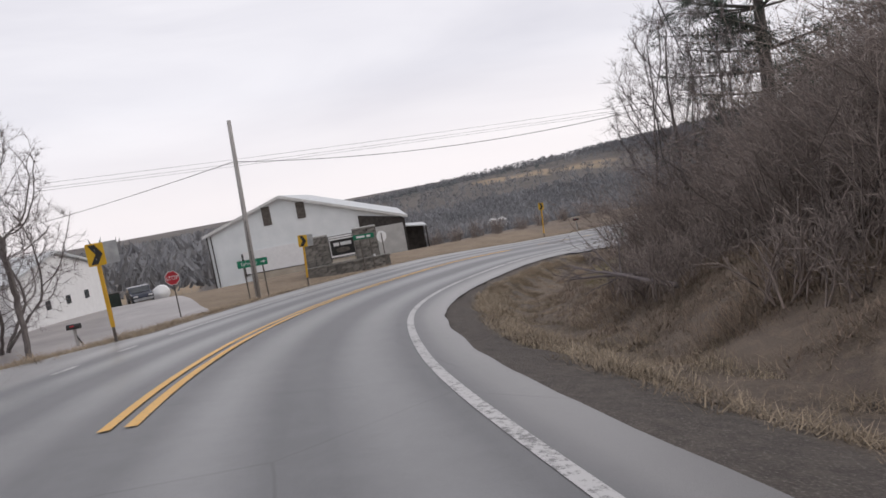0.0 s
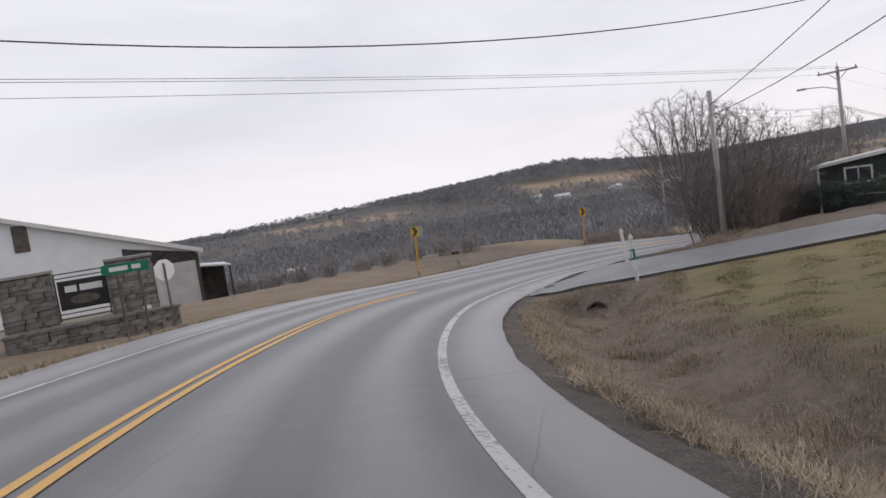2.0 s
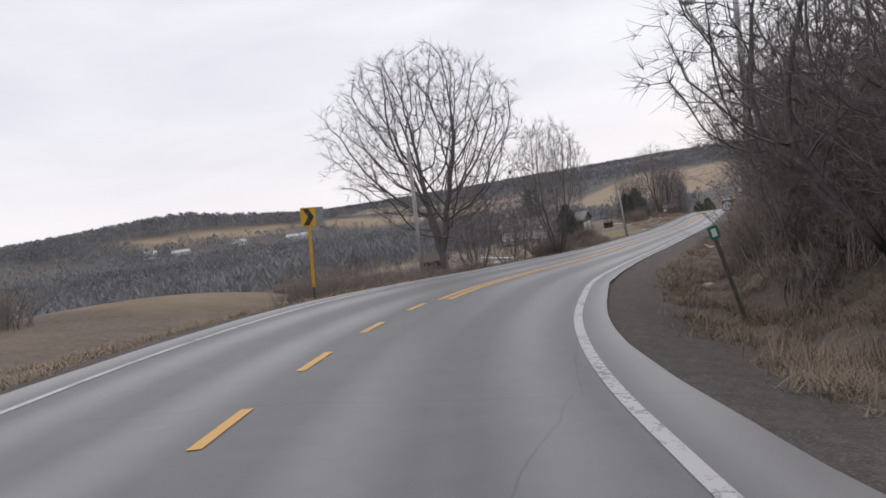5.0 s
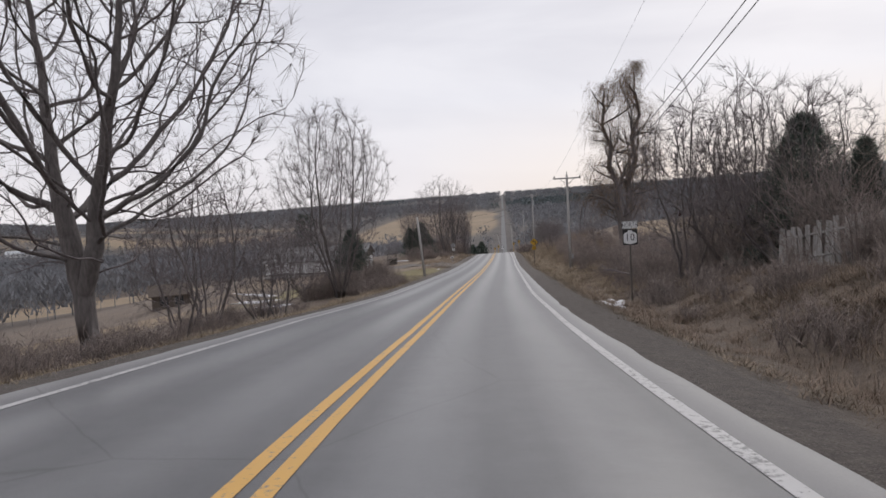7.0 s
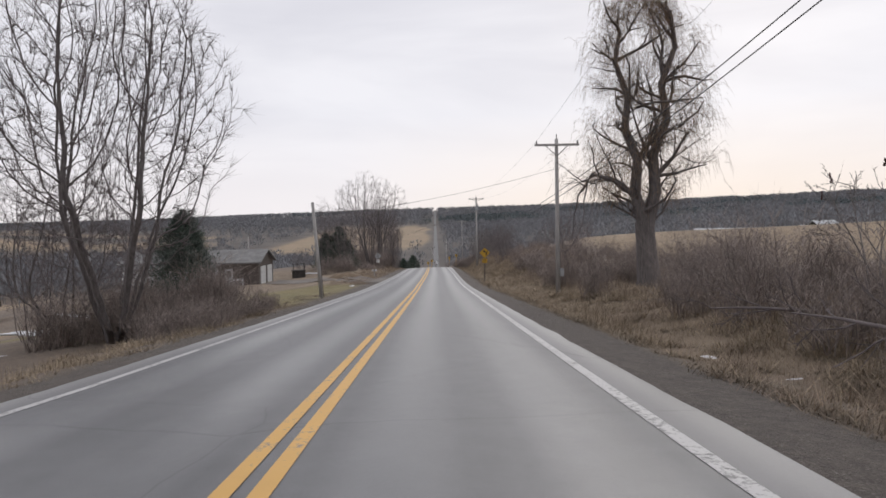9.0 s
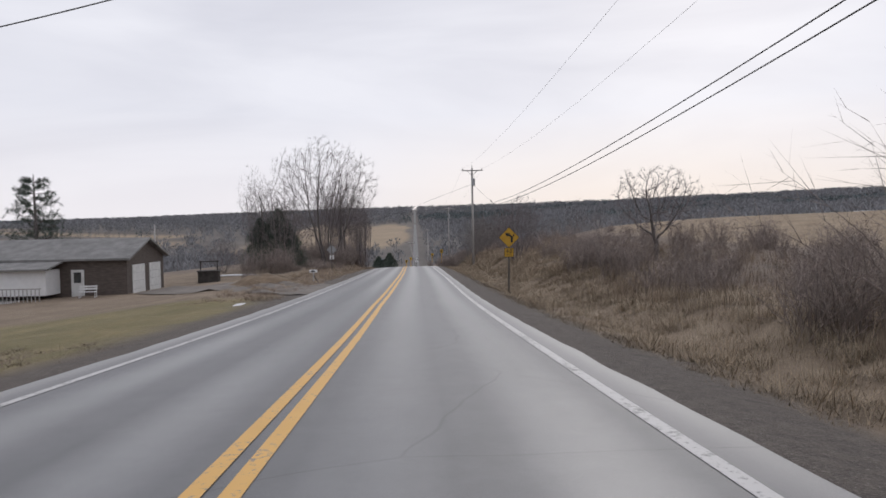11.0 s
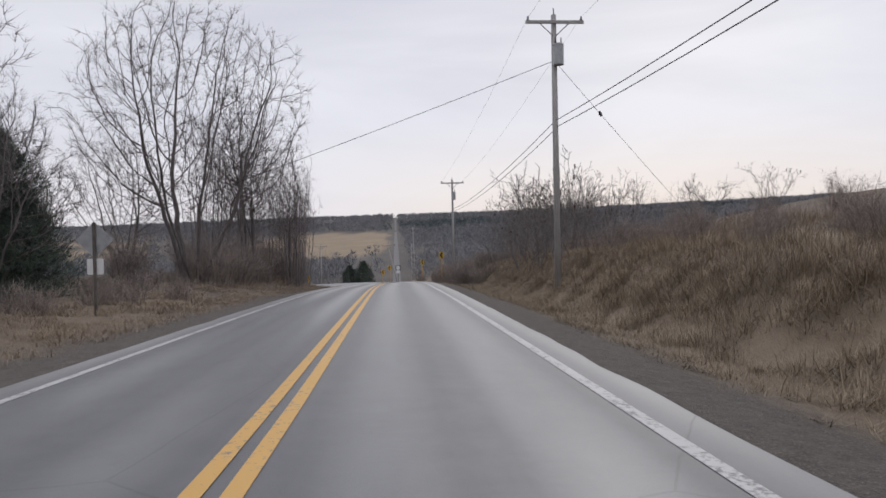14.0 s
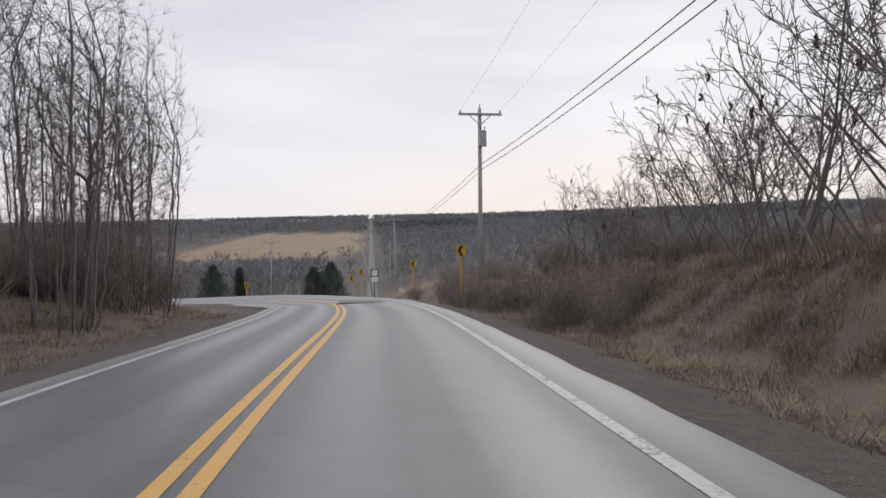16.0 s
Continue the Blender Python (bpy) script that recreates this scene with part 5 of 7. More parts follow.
def green_house(x, y, z, yaw):
    """Dark green house: a low lean-to wing with one white-framed window against a taller gable; local x runs along the front."""
    ob = thing("green_house", pose(x, y, z, 0, 0, yaw), "dark green house with white trim above the lawn", "house")
    w = 3.7
    part("wing_wall", prism([(0, -1.5), (w, -1.5), (w, 2.3), (0, 1.85)], 0.0, 5.0), MAT_BOARD_GREEN, ob)
    part("wing_roof", prism([(-0.3, 1.83), (w, 2.32), (w, 2.46), (-0.3, 1.97)], -0.25, 5.2), MAT_BARN_ROOF, ob)
    part("fascia", prism([(-0.3, 1.8), (w, 2.29), (w, 2.45), (-0.3, 1.96)], -0.3, -0.255), MAT_TRIM, ob)
    part("corner_board", box(-0.02, 0.1, -0.03, -0.002, -1.5, 1.83), MAT_TRIM, ob)
    part("main_wall", prism([(w + 0.01, -1.5), (w + 8.0, -1.5), (w + 8.0, 3.3), (w + 4.0, 5.2), (w + 0.01, 3.3)], 0.3, 9.0), MAT_BOARD_GREEN, ob)
    part("corner_board", box(w, w + 0.14, 0.27, 0.298, 2.5, 3.3), MAT_TRIM, ob)
    for pts in ([(w - 0.35, 3.14), (w + 4.0, 5.22), (w + 4.0, 5.4), (w - 0.35, 3.32)], [(w + 4.0, 5.22), (w + 8.35, 3.14), (w + 8.35, 3.32), (w + 4.0, 5.4)]):
        part("roof", prism(pts, 0.0, 9.3), MAT_BARN_ROOF, ob)
        part("barge_board", prism([(c, d - 0.03) for c, d in pts], -0.05, -0.005), MAT_TRIM, ob)
    window(ob, pose(1.95, 0, 1.25), 1.15, 0.75, 2)
    for k in range(1, 10):
        part("siding_board", box(0.11, w - 0.01, -0.012, -0.002, 0.0 + k * 0.18, 0.014 + k * 0.18), MAT_BOARD_GREEN, ob)
    return ob


green_house(12.8, -24.6, max(gz(12.8, -24.6), 4.05), 22)


def farm_shop():
    """White workshop with garage doors across the yard, behind the stop sign."""
    ob = gable_house("farm_workshop", pose(-1.0, -79.0, 4.6, 0, 0, 255), 22.0, 10.0, 3.2, 4.6, MAT_SIGN_WHITE, MAT_BARN_ROOF, "white farm workshop with large overhead doors", "workshop", 0.3, 1.6)
    for x0 in (1.2, 6.2, 11.2):
        d = part("overhead_door", box(x0, x0 + 4.2, -0.05, -0.004, -0.3, 2.6), MAT_TRIM, ob, "pale overhead door with small panes")
        for k in range(5):
            part("pane", box(x0 + 0.4 + k * 0.72, x0 + 0.85 + k * 0.72, -0.06, -0.052, 1.35, 1.6), MAT_GLASS, d)
        part("door_frame", box(x0 - 0.12, x0, -0.07, -0.004, -0.3, 2.7), MAT_DARK, ob)
        part("door_frame", box(x0 + 4.2, x0 + 4.32, -0.07, -0.004, -0.3, 2.7), MAT_DARK, ob)
    for y0 in (2.0, 4.2, 6.4):
        part("pane", box(-0.03, -0.004, y0, y0 + 0.5, 1.0, 1.6), MAT_GLASS, ob)
    part("corner_trim", box(-0.05, 0.12, -0.06, 0.1, -0.5, 3.1), MAT_DARK, ob)


farm_shop()


def pickup(x, y, yaw):
    z = gz(x, y)
    ob = thing("parked_car", pose(x, y, z, 0, 0, yaw), "dark parked car in the farm yard", "car")
    prof = [(-2.2, 0.35), (2.2, 0.35), (2.25, 0.75), (2.1, 0.95), (1.1, 1.02), (0.55, 1.5), (-1.0, 1.52), (-1.7, 1.05), (-2.2, 0.98)]
    mat = surface("dark_blue_car_paint", (0.02, 0.025, 0.04), (0.03, 0.035, 0.055), 2, 0.25, relief=0)
    part("body", prism(prof, -0.85, 0.85, 0.05), mat, ob)
    part("windscreen", prism([(1.02, 1.04), (0.56, 1.46), (0.6, 1.48), (1.1, 1.06)], -0.72, 0.72), MAT_GLASS, ob)
    part("side_window", prism([(0.8, 1.06), (0.45, 1.42), (-0.9, 1.44), (-1.4, 1.08)], -0.862, -0.851), MAT_GLASS, ob)
    part("side_window", prism([(0.8, 1.06), (0.45, 1.42), (-0.9, 1.44), (-1.4, 1.08)], 0.851, 0.862), MAT_GLASS, ob)
    for a in (-1.4, 1.4):
        for b in (-0.87, 0.69):
            w = part("wheel", rod((a, b, 0.33), (a, b + 0.18, 0.33), 0.33, 0.33, 16), MAT_SIGN_BLACK, ob)
            part("rim", rod((a, b - 0.005, 0.33), (a, b + 0.185, 0.33), 0.19, 0.19, 12), MAT_ALU, w)
    for b in (-0.6, 0.6):
        part("headlight", box(2.19, 2.27, b - 0.18, b + 0.18, 0.72, 0.86, 0.02), MAT_TRIM, ob)
    part("bumper", box(2.2, 2.32, -0.8, 0.8, 0.4, 0.6, 0.03), MAT_ALU, ob)


pickup(-8.6, -78.4, 20)


def bale(x, y, r, label):
    ob = thing("hay_bale", pose(x, y, gz(x, y) + r * 0.92), label, "bale")
    bm = bmesh.new()
    add_rod(bm, (-0.65, 0, 0), (0.65, 0, 0), r, r, 18)
    bmesh.ops.bevel(bm, geom=[e for e in bm.edges if e.calc_face_angle(0) > 1.0], offset=0.12, segments=2, affect="EDGES")
    part("wrap", bm, MAT_SIGN_WHITE, ob, "", True)


bale(-13.5, -77.6, 0.75, "white plastic wrapped round bale in the yard")

ob = thing("waste_bin", pose(-10.2, -81.0, gz(-10.2, -81.0), 0, 0, 15), "dark green waste bin beside the workshop", "bin")
part("body", box(-0.8, 0.8, -0.6, 0.6, 0, 1.3, 0.03), MAT_BOARD_GREEN, ob)
part("lid", box(-0.84, 0.84, -0.64, 0.64, 1.3, 1.38, 0.02), MAT_DARK, ob)


def silo(x, y, r, h):
    ob = thing("silo", pose(x, y, gz(x, y) - 1), "white domed farm silo down in the valley", "silo", "valley silos")
    part("drum", rod((0, 0, 0), (0, 0, h), r, r, 20), MAT_TRIM, ob, "", True)
    bm = bmesh.new()
    bmesh.ops.create_uvsphere(bm, u_segments=20, v_segments=10, radius=r)
    bmesh.ops.transform(bm, matrix=Matrix.Translation((0, 0, h)), verts=bm.verts)
    part("dome", bm, MAT_TRIM, ob, "", True)


silo(-243.0, 27.0, 2.6, 9.5)
silo(-246.0, 32.5, 2.6, 9.5)


def far_house(x, y, L, W, h, yaw, mat, label, roof=None):
    ob = gable_house("far_house", pose(x, y, gz(x, y), 0, 0, yaw), L, W, h, h + W * 0.3, mat, roof or MAT_BARN_ROOF, label, "house", 0.4, 4.0)
    for x0 in (L * 0.2, L * 0.6):
        for yy in (-0.03, W + 0.003):
            part("window", box(x0, x0 + 1.1, yy, yy + 0.027, h * 0.35, h * 0.35 + 1.3), MAT_GLASS, ob)


far_house(-620, 478, 14, 10, 6, 40, MAT_SIGN_WHITE, "white farmhouse on the far hillside")
far_house(-600, 500, 20, 9, 3, 30, MAT_GREY_METAL, "long pale shed on the far hillside")
far_house(-205, 52, 8, 6, 3.2, 20, MAT_TRIM, "white house among bare trees in the valley")
def white_dome(x, y, r):
    bm = bmesh.new()
    bmesh.ops.create_uvsphere(bm, u_segments=20, v_segments=12, radius=r)
    for v in bm.verts:
        v.co.z = max(v.co.z, -0.2) + r * 0.8
    bmesh.ops.create_cone(bm, cap_ends=True, segments=20, radius1=r * 0.97, radius2=r * 0.97, depth=r * 1.2, matrix=Matrix.Translation((0, 0, r * 0.3)))
    me = bpy.data.meshes.new("domed_silo")
    bm.to_mesh(me)
    bm.free()
    me.materials.append(MAT_BARN_WHITE)
    ob = new("domed_silo", me)
    ob.matrix_world = pose(x, y, gz(x, y))
    tagged(ob, "small white domed silo in the valley", "silo", "domed silos")


white_dome(-218, 15, 2.2)
white_dome(-215, 20, 2.2)
far_house(-170, 60, 13, 6, 2.2, 35, MAT_GREY_METAL, "long low pale shed in the valley")
far_house(-158, 51, 8, 5, 2.2, 60, MAT_BARN_WHITE, "low white shed at the field's foot")
far_house(100, 188, 5.5, 4, 2.0, 10, MAT_DARK, "dark field shed with a pale roof")
far_house(114, 196, 4.5, 4, 1.9, 10, MAT_GREY_METAL, "pale metal field shed")
far_house(113, 187, 7, 5, 2.4, 10, MAT_DARK, "dark field shed with a pale roof")
far_house(78, 179, 5, 4, 1.8, 10, MAT_GREY_METAL, "small pale field shed")
far_house(76, 186, 15, 6, 2.6, -25, MAT_TRIM, "low white house across the field")
far_house(-40, 478, 14, 8, 4.0, 70, MAT_GREY_METAL, "grey-roofed house in the valley trees")
far_house(-300, 470, 26, 10, 3.4, 10, MAT_TRIM, "white barn on the far slope")
far_house(-240, 440, 14, 9, 5, 40, MAT_TRIM, "white farmhouse on the far slope")
far_house(-420, 520, 22, 9, 3.4, 20, MAT_GREY_METAL, "pale farm shed on the far slope")
far_house(-560, 560, 16, 9, 4.6, 60, MAT_TRIM, "white farmhouse on the far slope")
far_house(-520, 610, 26, 10, 3.6, 30, MAT_TRIM, "white barn on the far slope")
far_house(-280, -60, 30, 10, 3.4, 80, MAT_TRIM, "white barn on the valley floor")
far_house(-38, 84, 6, 5, 2.4, 20, MAT_TRIM, "small white outbuilding in the field")
far_house(-47, 62, 5, 4, 2.2, 30, MAT_WEATHERED, "small brown weathered shed in the field", MAT_WEATHERED)


def fence(x0, y0, x1, y1, n, h, label):
    """Old board fence, each board of its own height and lean."""
    ob = thing("board_fence", pose(x0, y0, 0), label, "fence")
    rng = random.Random(3)
    d = Vector((x1 - x0, y1 - y0, 0))
    yaw = math.degrees(math.atan2(d.y, d.x))
    for k in range(n):
        f = k / (n - 1)
        z = gz(x0 + d.x * f, y0 + d.y * f)
        hh = h * rng.uniform(0.85, 1.08)
        bm = bmesh.new()
        add_box(bm, -0.09, 0.09, -0.015, 0.015, -0.1, hh, Matrix.Translation((d.x * f, d.y * f, z)) @ pose(0, 0, 0, 0, rng.uniform(-5, 5), yaw))
        part("board", bm, MAT_POLE, ob)
    for q in (0.35, 0.8):
        a = Vector((0, 0, gz(x0, y0) + h * q))
        b = Vector((d.x, d.y, gz(x1, y1) + h * q))
        part("rail", rod(a, b, 0.04, 0.04, 6), MAT_POLE, ob)


fence(12.3, -5.6, 11.0, -1.6, 19, 1.5, "old grey board fence leaning on the bank")


def patch(name, pts, material, label, category, lift=0.05, n=56):
    """A surface lying on the ground inside a four-cornered outline."""
    a, b, c, d = (np.array(p, float) for p in pts)
    verts = []
    for i in range(n + 1):
        for j in range(n + 1):
            f, g = i / n, j / n
            p = (a * (1 - f) + b * f) * (1 - g) + (d * (1 - f) + c * f) * g
            verts.append(p)
    v = np.array(verts)
    z = ground_z(v[:, 0], v[:, 1]) + lift
    idx, u = nearest(v[:, 0], v[:, 1])
    near = abs(u) < 5.0
    z = np.where(near, LZ[idx] - cross(idx, u) - 0.02, z)
    faces = [(i * (n + 1) + j, (i + 1) * (n + 1) + j, (i + 1) * (n + 1) + j + 1, i * (n + 1) + j + 1) for i in range(n) for j in range(n)]
    me = mesh_from(name, [(x, y, q) for (x, y), q in zip(v, z)], faces, material, True)
    tagged(new(name, me), label, category, kind="structure")


def curved_drive(n=10):
    """A strip of damp asphalt that leaves the road's edge and climbs over the culvert to the lawn."""
    line = np.array(DRIVE)
    run = np.r_[0, np.cumsum(np.hypot(*np.diff(line, axis=0).T))]
    at = np.linspace(0, run[-1], 41)
    c = np.stack([np.interp(at, run, line[:, k]) for k in (0, 1)], 1)
    for _ in range(6):
        c[1:-1] = 0.5 * c[1:-1] + 0.25 * (c[:-2] + c[2:])
    d = np.gradient(c, axis=0)
    d /= np.linalg.norm(d, axis=1)[:, None]
    half = 2.05 + 1.3 * np.clip(1 - at / 2.5, 0, 1) ** 2
    v = np.concatenate([(c + np.stack([d[:, 1], -d[:, 0]], 1) * (half * (1 - 2 * j / n))[:, None])[:, None] for j in range(n + 1)], 1).reshape(-1, 2)
    idx, u = nearest(v[:, 0], v[:, 1])
    w = step(abs(u), 4.6, 6.4)
    z = (LZ[idx] - cross(idx, u) - 0.02) * (1 - w) + drive_z(v[:, 0], v[:, 1]) * w
    # it lies proud of the verge where it leaves the road
    edge = EDGE_RIGHT[idx]
    z = np.maximum(z, np.where(abs(u) > edge - 0.15, ground_z(v[:, 0], v[:, 1]) + 0.03 + 0.07 * step(abs(u), edge, edge + 0.7), z))
    faces = [(i * (n + 1) + j, (i + 1) * (n + 1) + j, (i + 1) * (n + 1) + j + 1, i * (n + 1) + j + 1) for i in range(40) for j in range(n)]
    verts = [(x, y, q) for (x, y), q in zip(v, z)]
    for j in (0, n):
        base = len(verts)
        verts += [(v[i * (n + 1) + j][0], v[i * (n + 1) + j][1], z[i * (n + 1) + j] - 0.15) for i in range(41)]
        faces += [(i * (n + 1) + j, (i + 1) * (n + 1) + j, base + i + 1, base + i) for i in range(40)]
    me = mesh_from("driveway", verts, faces, MAT_DRIVE, True)
    tagged(new("driveway", me), "damp grey asphalt driveway across the lawn", "driveway", kind="structure")


curved_drive()


def culvert(x, y, z, yaw):
    """Corrugated drain pipe that opens out of the drive's bank into the ditch; its mouth looks towards -y."""
    ob = thing("culvert_pipe", pose(x, y, z, 0, 0, yaw), "dark corrugated drain pipe under the driveway", "culvert")
    bm = bmesh.new()
    rings = []
    for k in range(24):
        r = 0.33 + 0.012 * (k % 2)
        rings.append([bm.verts.new((r * math.cos(a), k * 0.07, r * math.sin(a))) for a in np.linspace(0, 2 * math.pi, 20, endpoint=False)])
    for a, b in zip(rings[:-1], rings[1:]):
        for j in range(20):
            bm.faces.new((a[j], a[(j + 1) % 20], b[(j + 1) % 20], b[j]))
    bm.faces.new(rings[-1])
    part("pipe", bm, MAT_DARK, ob, "dark rusted corrugated pipe")
    bm = bmesh.new()
    for j in range(20):
        a, b = 2 * math.pi * j / 20, 2 * math.pi * (j + 1) / 20
        q = [bm.verts.new((r * math.cos(c), yy, r * math.sin(c))) for c in (a, b) for r, yy in ((0.31, -0.02), (0.37, -0.02), (0.37, 0.06), (0.31, 0.06))]
        for k in range(4):
            bm.faces.new((q[k], q[(k + 1) % 4], q[4 + (k + 1) % 4], q[4 + k]))
    part("rim", bm, MAT_STEEL_POST, ob)


culvert(17.8, -47.5, 3.08, 38)
MAT_GRAVEL = surface("brown_grey_gravel", (0.13, 0.112, 0.098), (0.22, 0.195, 0.172), 0.8, 0.95, fine=30)
patch("driveway", [(-3.2, 60.5), (-3.2, 69.5), (-20.0, 88.0), (-20.0, 80.0)], MAT_GRAVEL, "grey gravel driveway to the bungalow", "driveway", 0.06)
MAT_YARD = surface("wet_gravel_yard", (0.17, 0.15, 0.145), (0.34, 0.31, 0.3), 0.35, 0.4, fine=25)
patch("farm_yard", [(31.0, -71.5), (14.5, -69.5), (-24.0, -80.0), (-12.0, -100.0)], MAT_YARD, "wet gravel farm yard with pale puddles", "yard", 0.05)
MAT_SNOW = surface("old_snow", (0.6, 0.6, 0.62), (0.78, 0.78, 0.8), 3, 0.7)


def snow_bank(x, y, L, W, h, yaw, seed, label="leftover strip of dirty old snow"):
    bm = bmesh.new()
    bmesh.ops.create_uvsphere(bm, u_segments=20, v_segments=8, radius=1.0)
    for v in bm.verts:
        k = 1 + 0.5 * noise.noise(v.co * 2.2 + Vector((seed, 0, 0)))
        v.co = Vector((v.co.x * L / 2 * k, v.co.y * W / 2 * k, max(v.co.z, -0.4) * h))
    ob = part("snow_patch", bm, MAT_SNOW, None, "", True)
    ob.matrix_world = pose(x, y, gz(x, y) + 0.02, 0, 0, yaw)
    tagged(ob, label, "snow", "leftover snow patches")


snow_bank(6.25, 1.0, 2.4, 0.4, 0.1, 75, 1)
snow_bank(6.0, -1.4, 3.2, 0.36, 0.08, 88, 11)
snow_bank(5.75, 0.5, 1.7, 0.26, 0.06, 100, 12)
snow_bank(-27.0, 54.0, 16.0, 1.0, 0.12, -36, 13)
snow_bank(6.8, 9.9, 0.5, 0.22, 0.06, 20, 14, "crumpled white litter lying in the ditch")
snow_bank(6.3, 3.4, 1.2, 0.5, 0.08, 80, 2)
snow_bank(7.2, -18.0, 0.9, 0.35, 0.07, 70, 3)
snow_bank(7.0, -22.0, 0.8, 0.3, 0.06, 70, 4)
snow_bank(-13.5, 21.0, 4.5, 1.2, 0.1, 10, 5)
snow_bank(-22.0, 40.0, 7.0, 1.6, 0.15, 5, 6)
snow_bank(-17.0, 98.0, 7.0, 0.7, 0.12, 8, 7)
snow_bank(-6.3, 58.0, 1.3, 0.3, 0.06, 85, 8)
snow_bank(6.7, 13.0, 0.6, 0.4, 0.07, 60, 9)


def soil_mound(x, y, L, W, h):
    bm = bmesh.new()
    bmesh.ops.create_grid(bm, x_segments=24, y_segments=16, size=1.0)
    for v in bm.verts:
        r = math.hypot(v.co.x, v.co.y)
        top = max(0.0, 1 - r) ** 0.7 * h * (1 + 0.35 * noise.noise(v.co * 3.0))
        px, py = x + v.co.x * L / 2, y + v.co.y * W / 2
        v.co = Vector((v.co.x * L / 2, v.co.y * W / 2, gz(px, py) - gz(x, y) + top - 0.05))
    ob = part("soil_mound", bm, MAT_MOUND, None, "", True)
    ob.location = (x, y, gz(x, y))
    tagged(ob, "low mound of brown soil and dead grass", "mound")


MAT_MOUND = surface("brown_mound_soil", (0.12, 0.085, 0.055), (0.24, 0.175, 0.115), 2, 0.95, fine=20, relief=0.9)
soil_mound(-9.2, 74.5, 5.0, 3.4, 0.75)


# ---- bare trees, brush and conifers ----
class Tubes:
    """Collects tapered tubes into one mesh."""

    def __init__(self):
        self.v, self.f = [], []

    def add(self, pts, radii, sides):
        base = len(self.v)
        n = len(pts)
        for k, (p, r) in enumerate(zip(pts, radii)):
            d = (pts[min(k + 1, n - 1)] - pts[max(k - 1, 0)])
            a = d.orthogonal().normalized()
            b = d.cross(a).normalized()
            if k == n - 1 and sides == 3:
                self.v.append(tuple(p))
                break
            for j in range(sides):
                t = 2 * math.pi * j / sides
                q = p + a * (r * math.cos(t)) + b * (r * math.sin(t))
                self.v.append((q.x, q.y, q.z))
        for k in range(n - 1):
            for j in range(sides):
                i0, i1 = base + k * sides + j, base + k * sides + (j + 1) % sides
                if k == n - 2 and sides == 3:
                    self.f.append((i0, i1, base + (n - 1) * sides))
                else:
                    self.f.append((i0, i1, i1 + sides, i0 + sides))

    def tri(self, a, b, c):
        k = len(self.v)
        self.v += [tuple(a), tuple(b), tuple(c)]
        self.f.append((k, k + 1, k + 2))

    def mesh(self, name, material, smooth=True):
        return mesh_from(name, self.v, self.f, material, smooth)


def tilt(d, rng, angle):
    """Turns a direction by an angle in degrees, to a random side."""
    side = d.orthogonal().normalized()
    side.rotate(Matrix.Rotation(rng.uniform(0, 2 * math.pi), 3, d))
    return (d * math.cos(radians(angle)) + side * math.sin(radians(angle))).normalized()


def limb(rng, wood, twigs, p, d, length, r, level, spec):
    """One branch with its side branches, down to the last level of twigs."""
    last = level >= spec["levels"]
    if "crown" in spec:
        # keep the crown inside a rounded outline
        cz, rx, rz = spec["crown"]
        q = p + d * length
        if (q.x**2 + q.y**2) / rx**2 + (q.z - cz) ** 2 / rz**2 > rng.uniform(0.9, 1.25):
            if level > 1:
                return
            length *= 0.75
    n = (1 if level >= 3 else 2) if last else (7 if level == 0 else 5 if level == 1 else 3)
    pts, radii = [p.copy()], [r]
    curl = spec["curl"] * (1.0 if level else 0.35)
    for k in range(n):
        d = (d + Vector((rng.gauss(0, curl), rng.gauss(0, curl), rng.gauss(0, curl) + spec["lift"] * (0.6 if level else 0)))).normalized()
        pts.append(pts[-1] + d * (length / n))
        radii.append(max(r * (1 - 0.78 * (k + 1) / n), 0.006))
    sides = 8 if level == 0 else 6 if level == 1 else 4 if level == 2 else 3
    (wood if level <= 1 else twigs).add(pts, radii, sides)
    if last:
        return
    count = spec["count"][level]
    start = spec["start"] if level == 0 else 0.25
    for c in range(count):
        f = start + (1 - start) * (c + rng.random()) / count
        x = f * n
        k = min(int(x), n - 1)
        q = pts[k].lerp(pts[k + 1], x - k)
        dd = (pts[k + 1] - pts[k]).normalized()
        ang = rng.uniform(*spec["angle"]) * (1.0 if level else 1.15)
        ln = length * rng.uniform(*spec["ratio"]) * (1.12 - 0.55 * f) * (spec.get("first", 1.0) if level == 0 else 1.0)
        limb(rng, wood, twigs, q, tilt(dd, rng, ang), ln, max(radii[k] * (0.55 if level else 0.5), 0.009), level + 1, spec)


def tree(meshes, x, y, yaw, size, label, category="tree", group="", sink=0.0, name="bare_tree", lean=0.0):
    ob = thing(name, pose(x, y, gz(x, y) - sink, lean, 0, yaw) @ Matrix.Scale(size, 4), label, category, group)
    for me in meshes:
        p = new(me.name.split(".")[0], me)
        p.parent = ob
        p["kind"] = "stuff"
    return ob


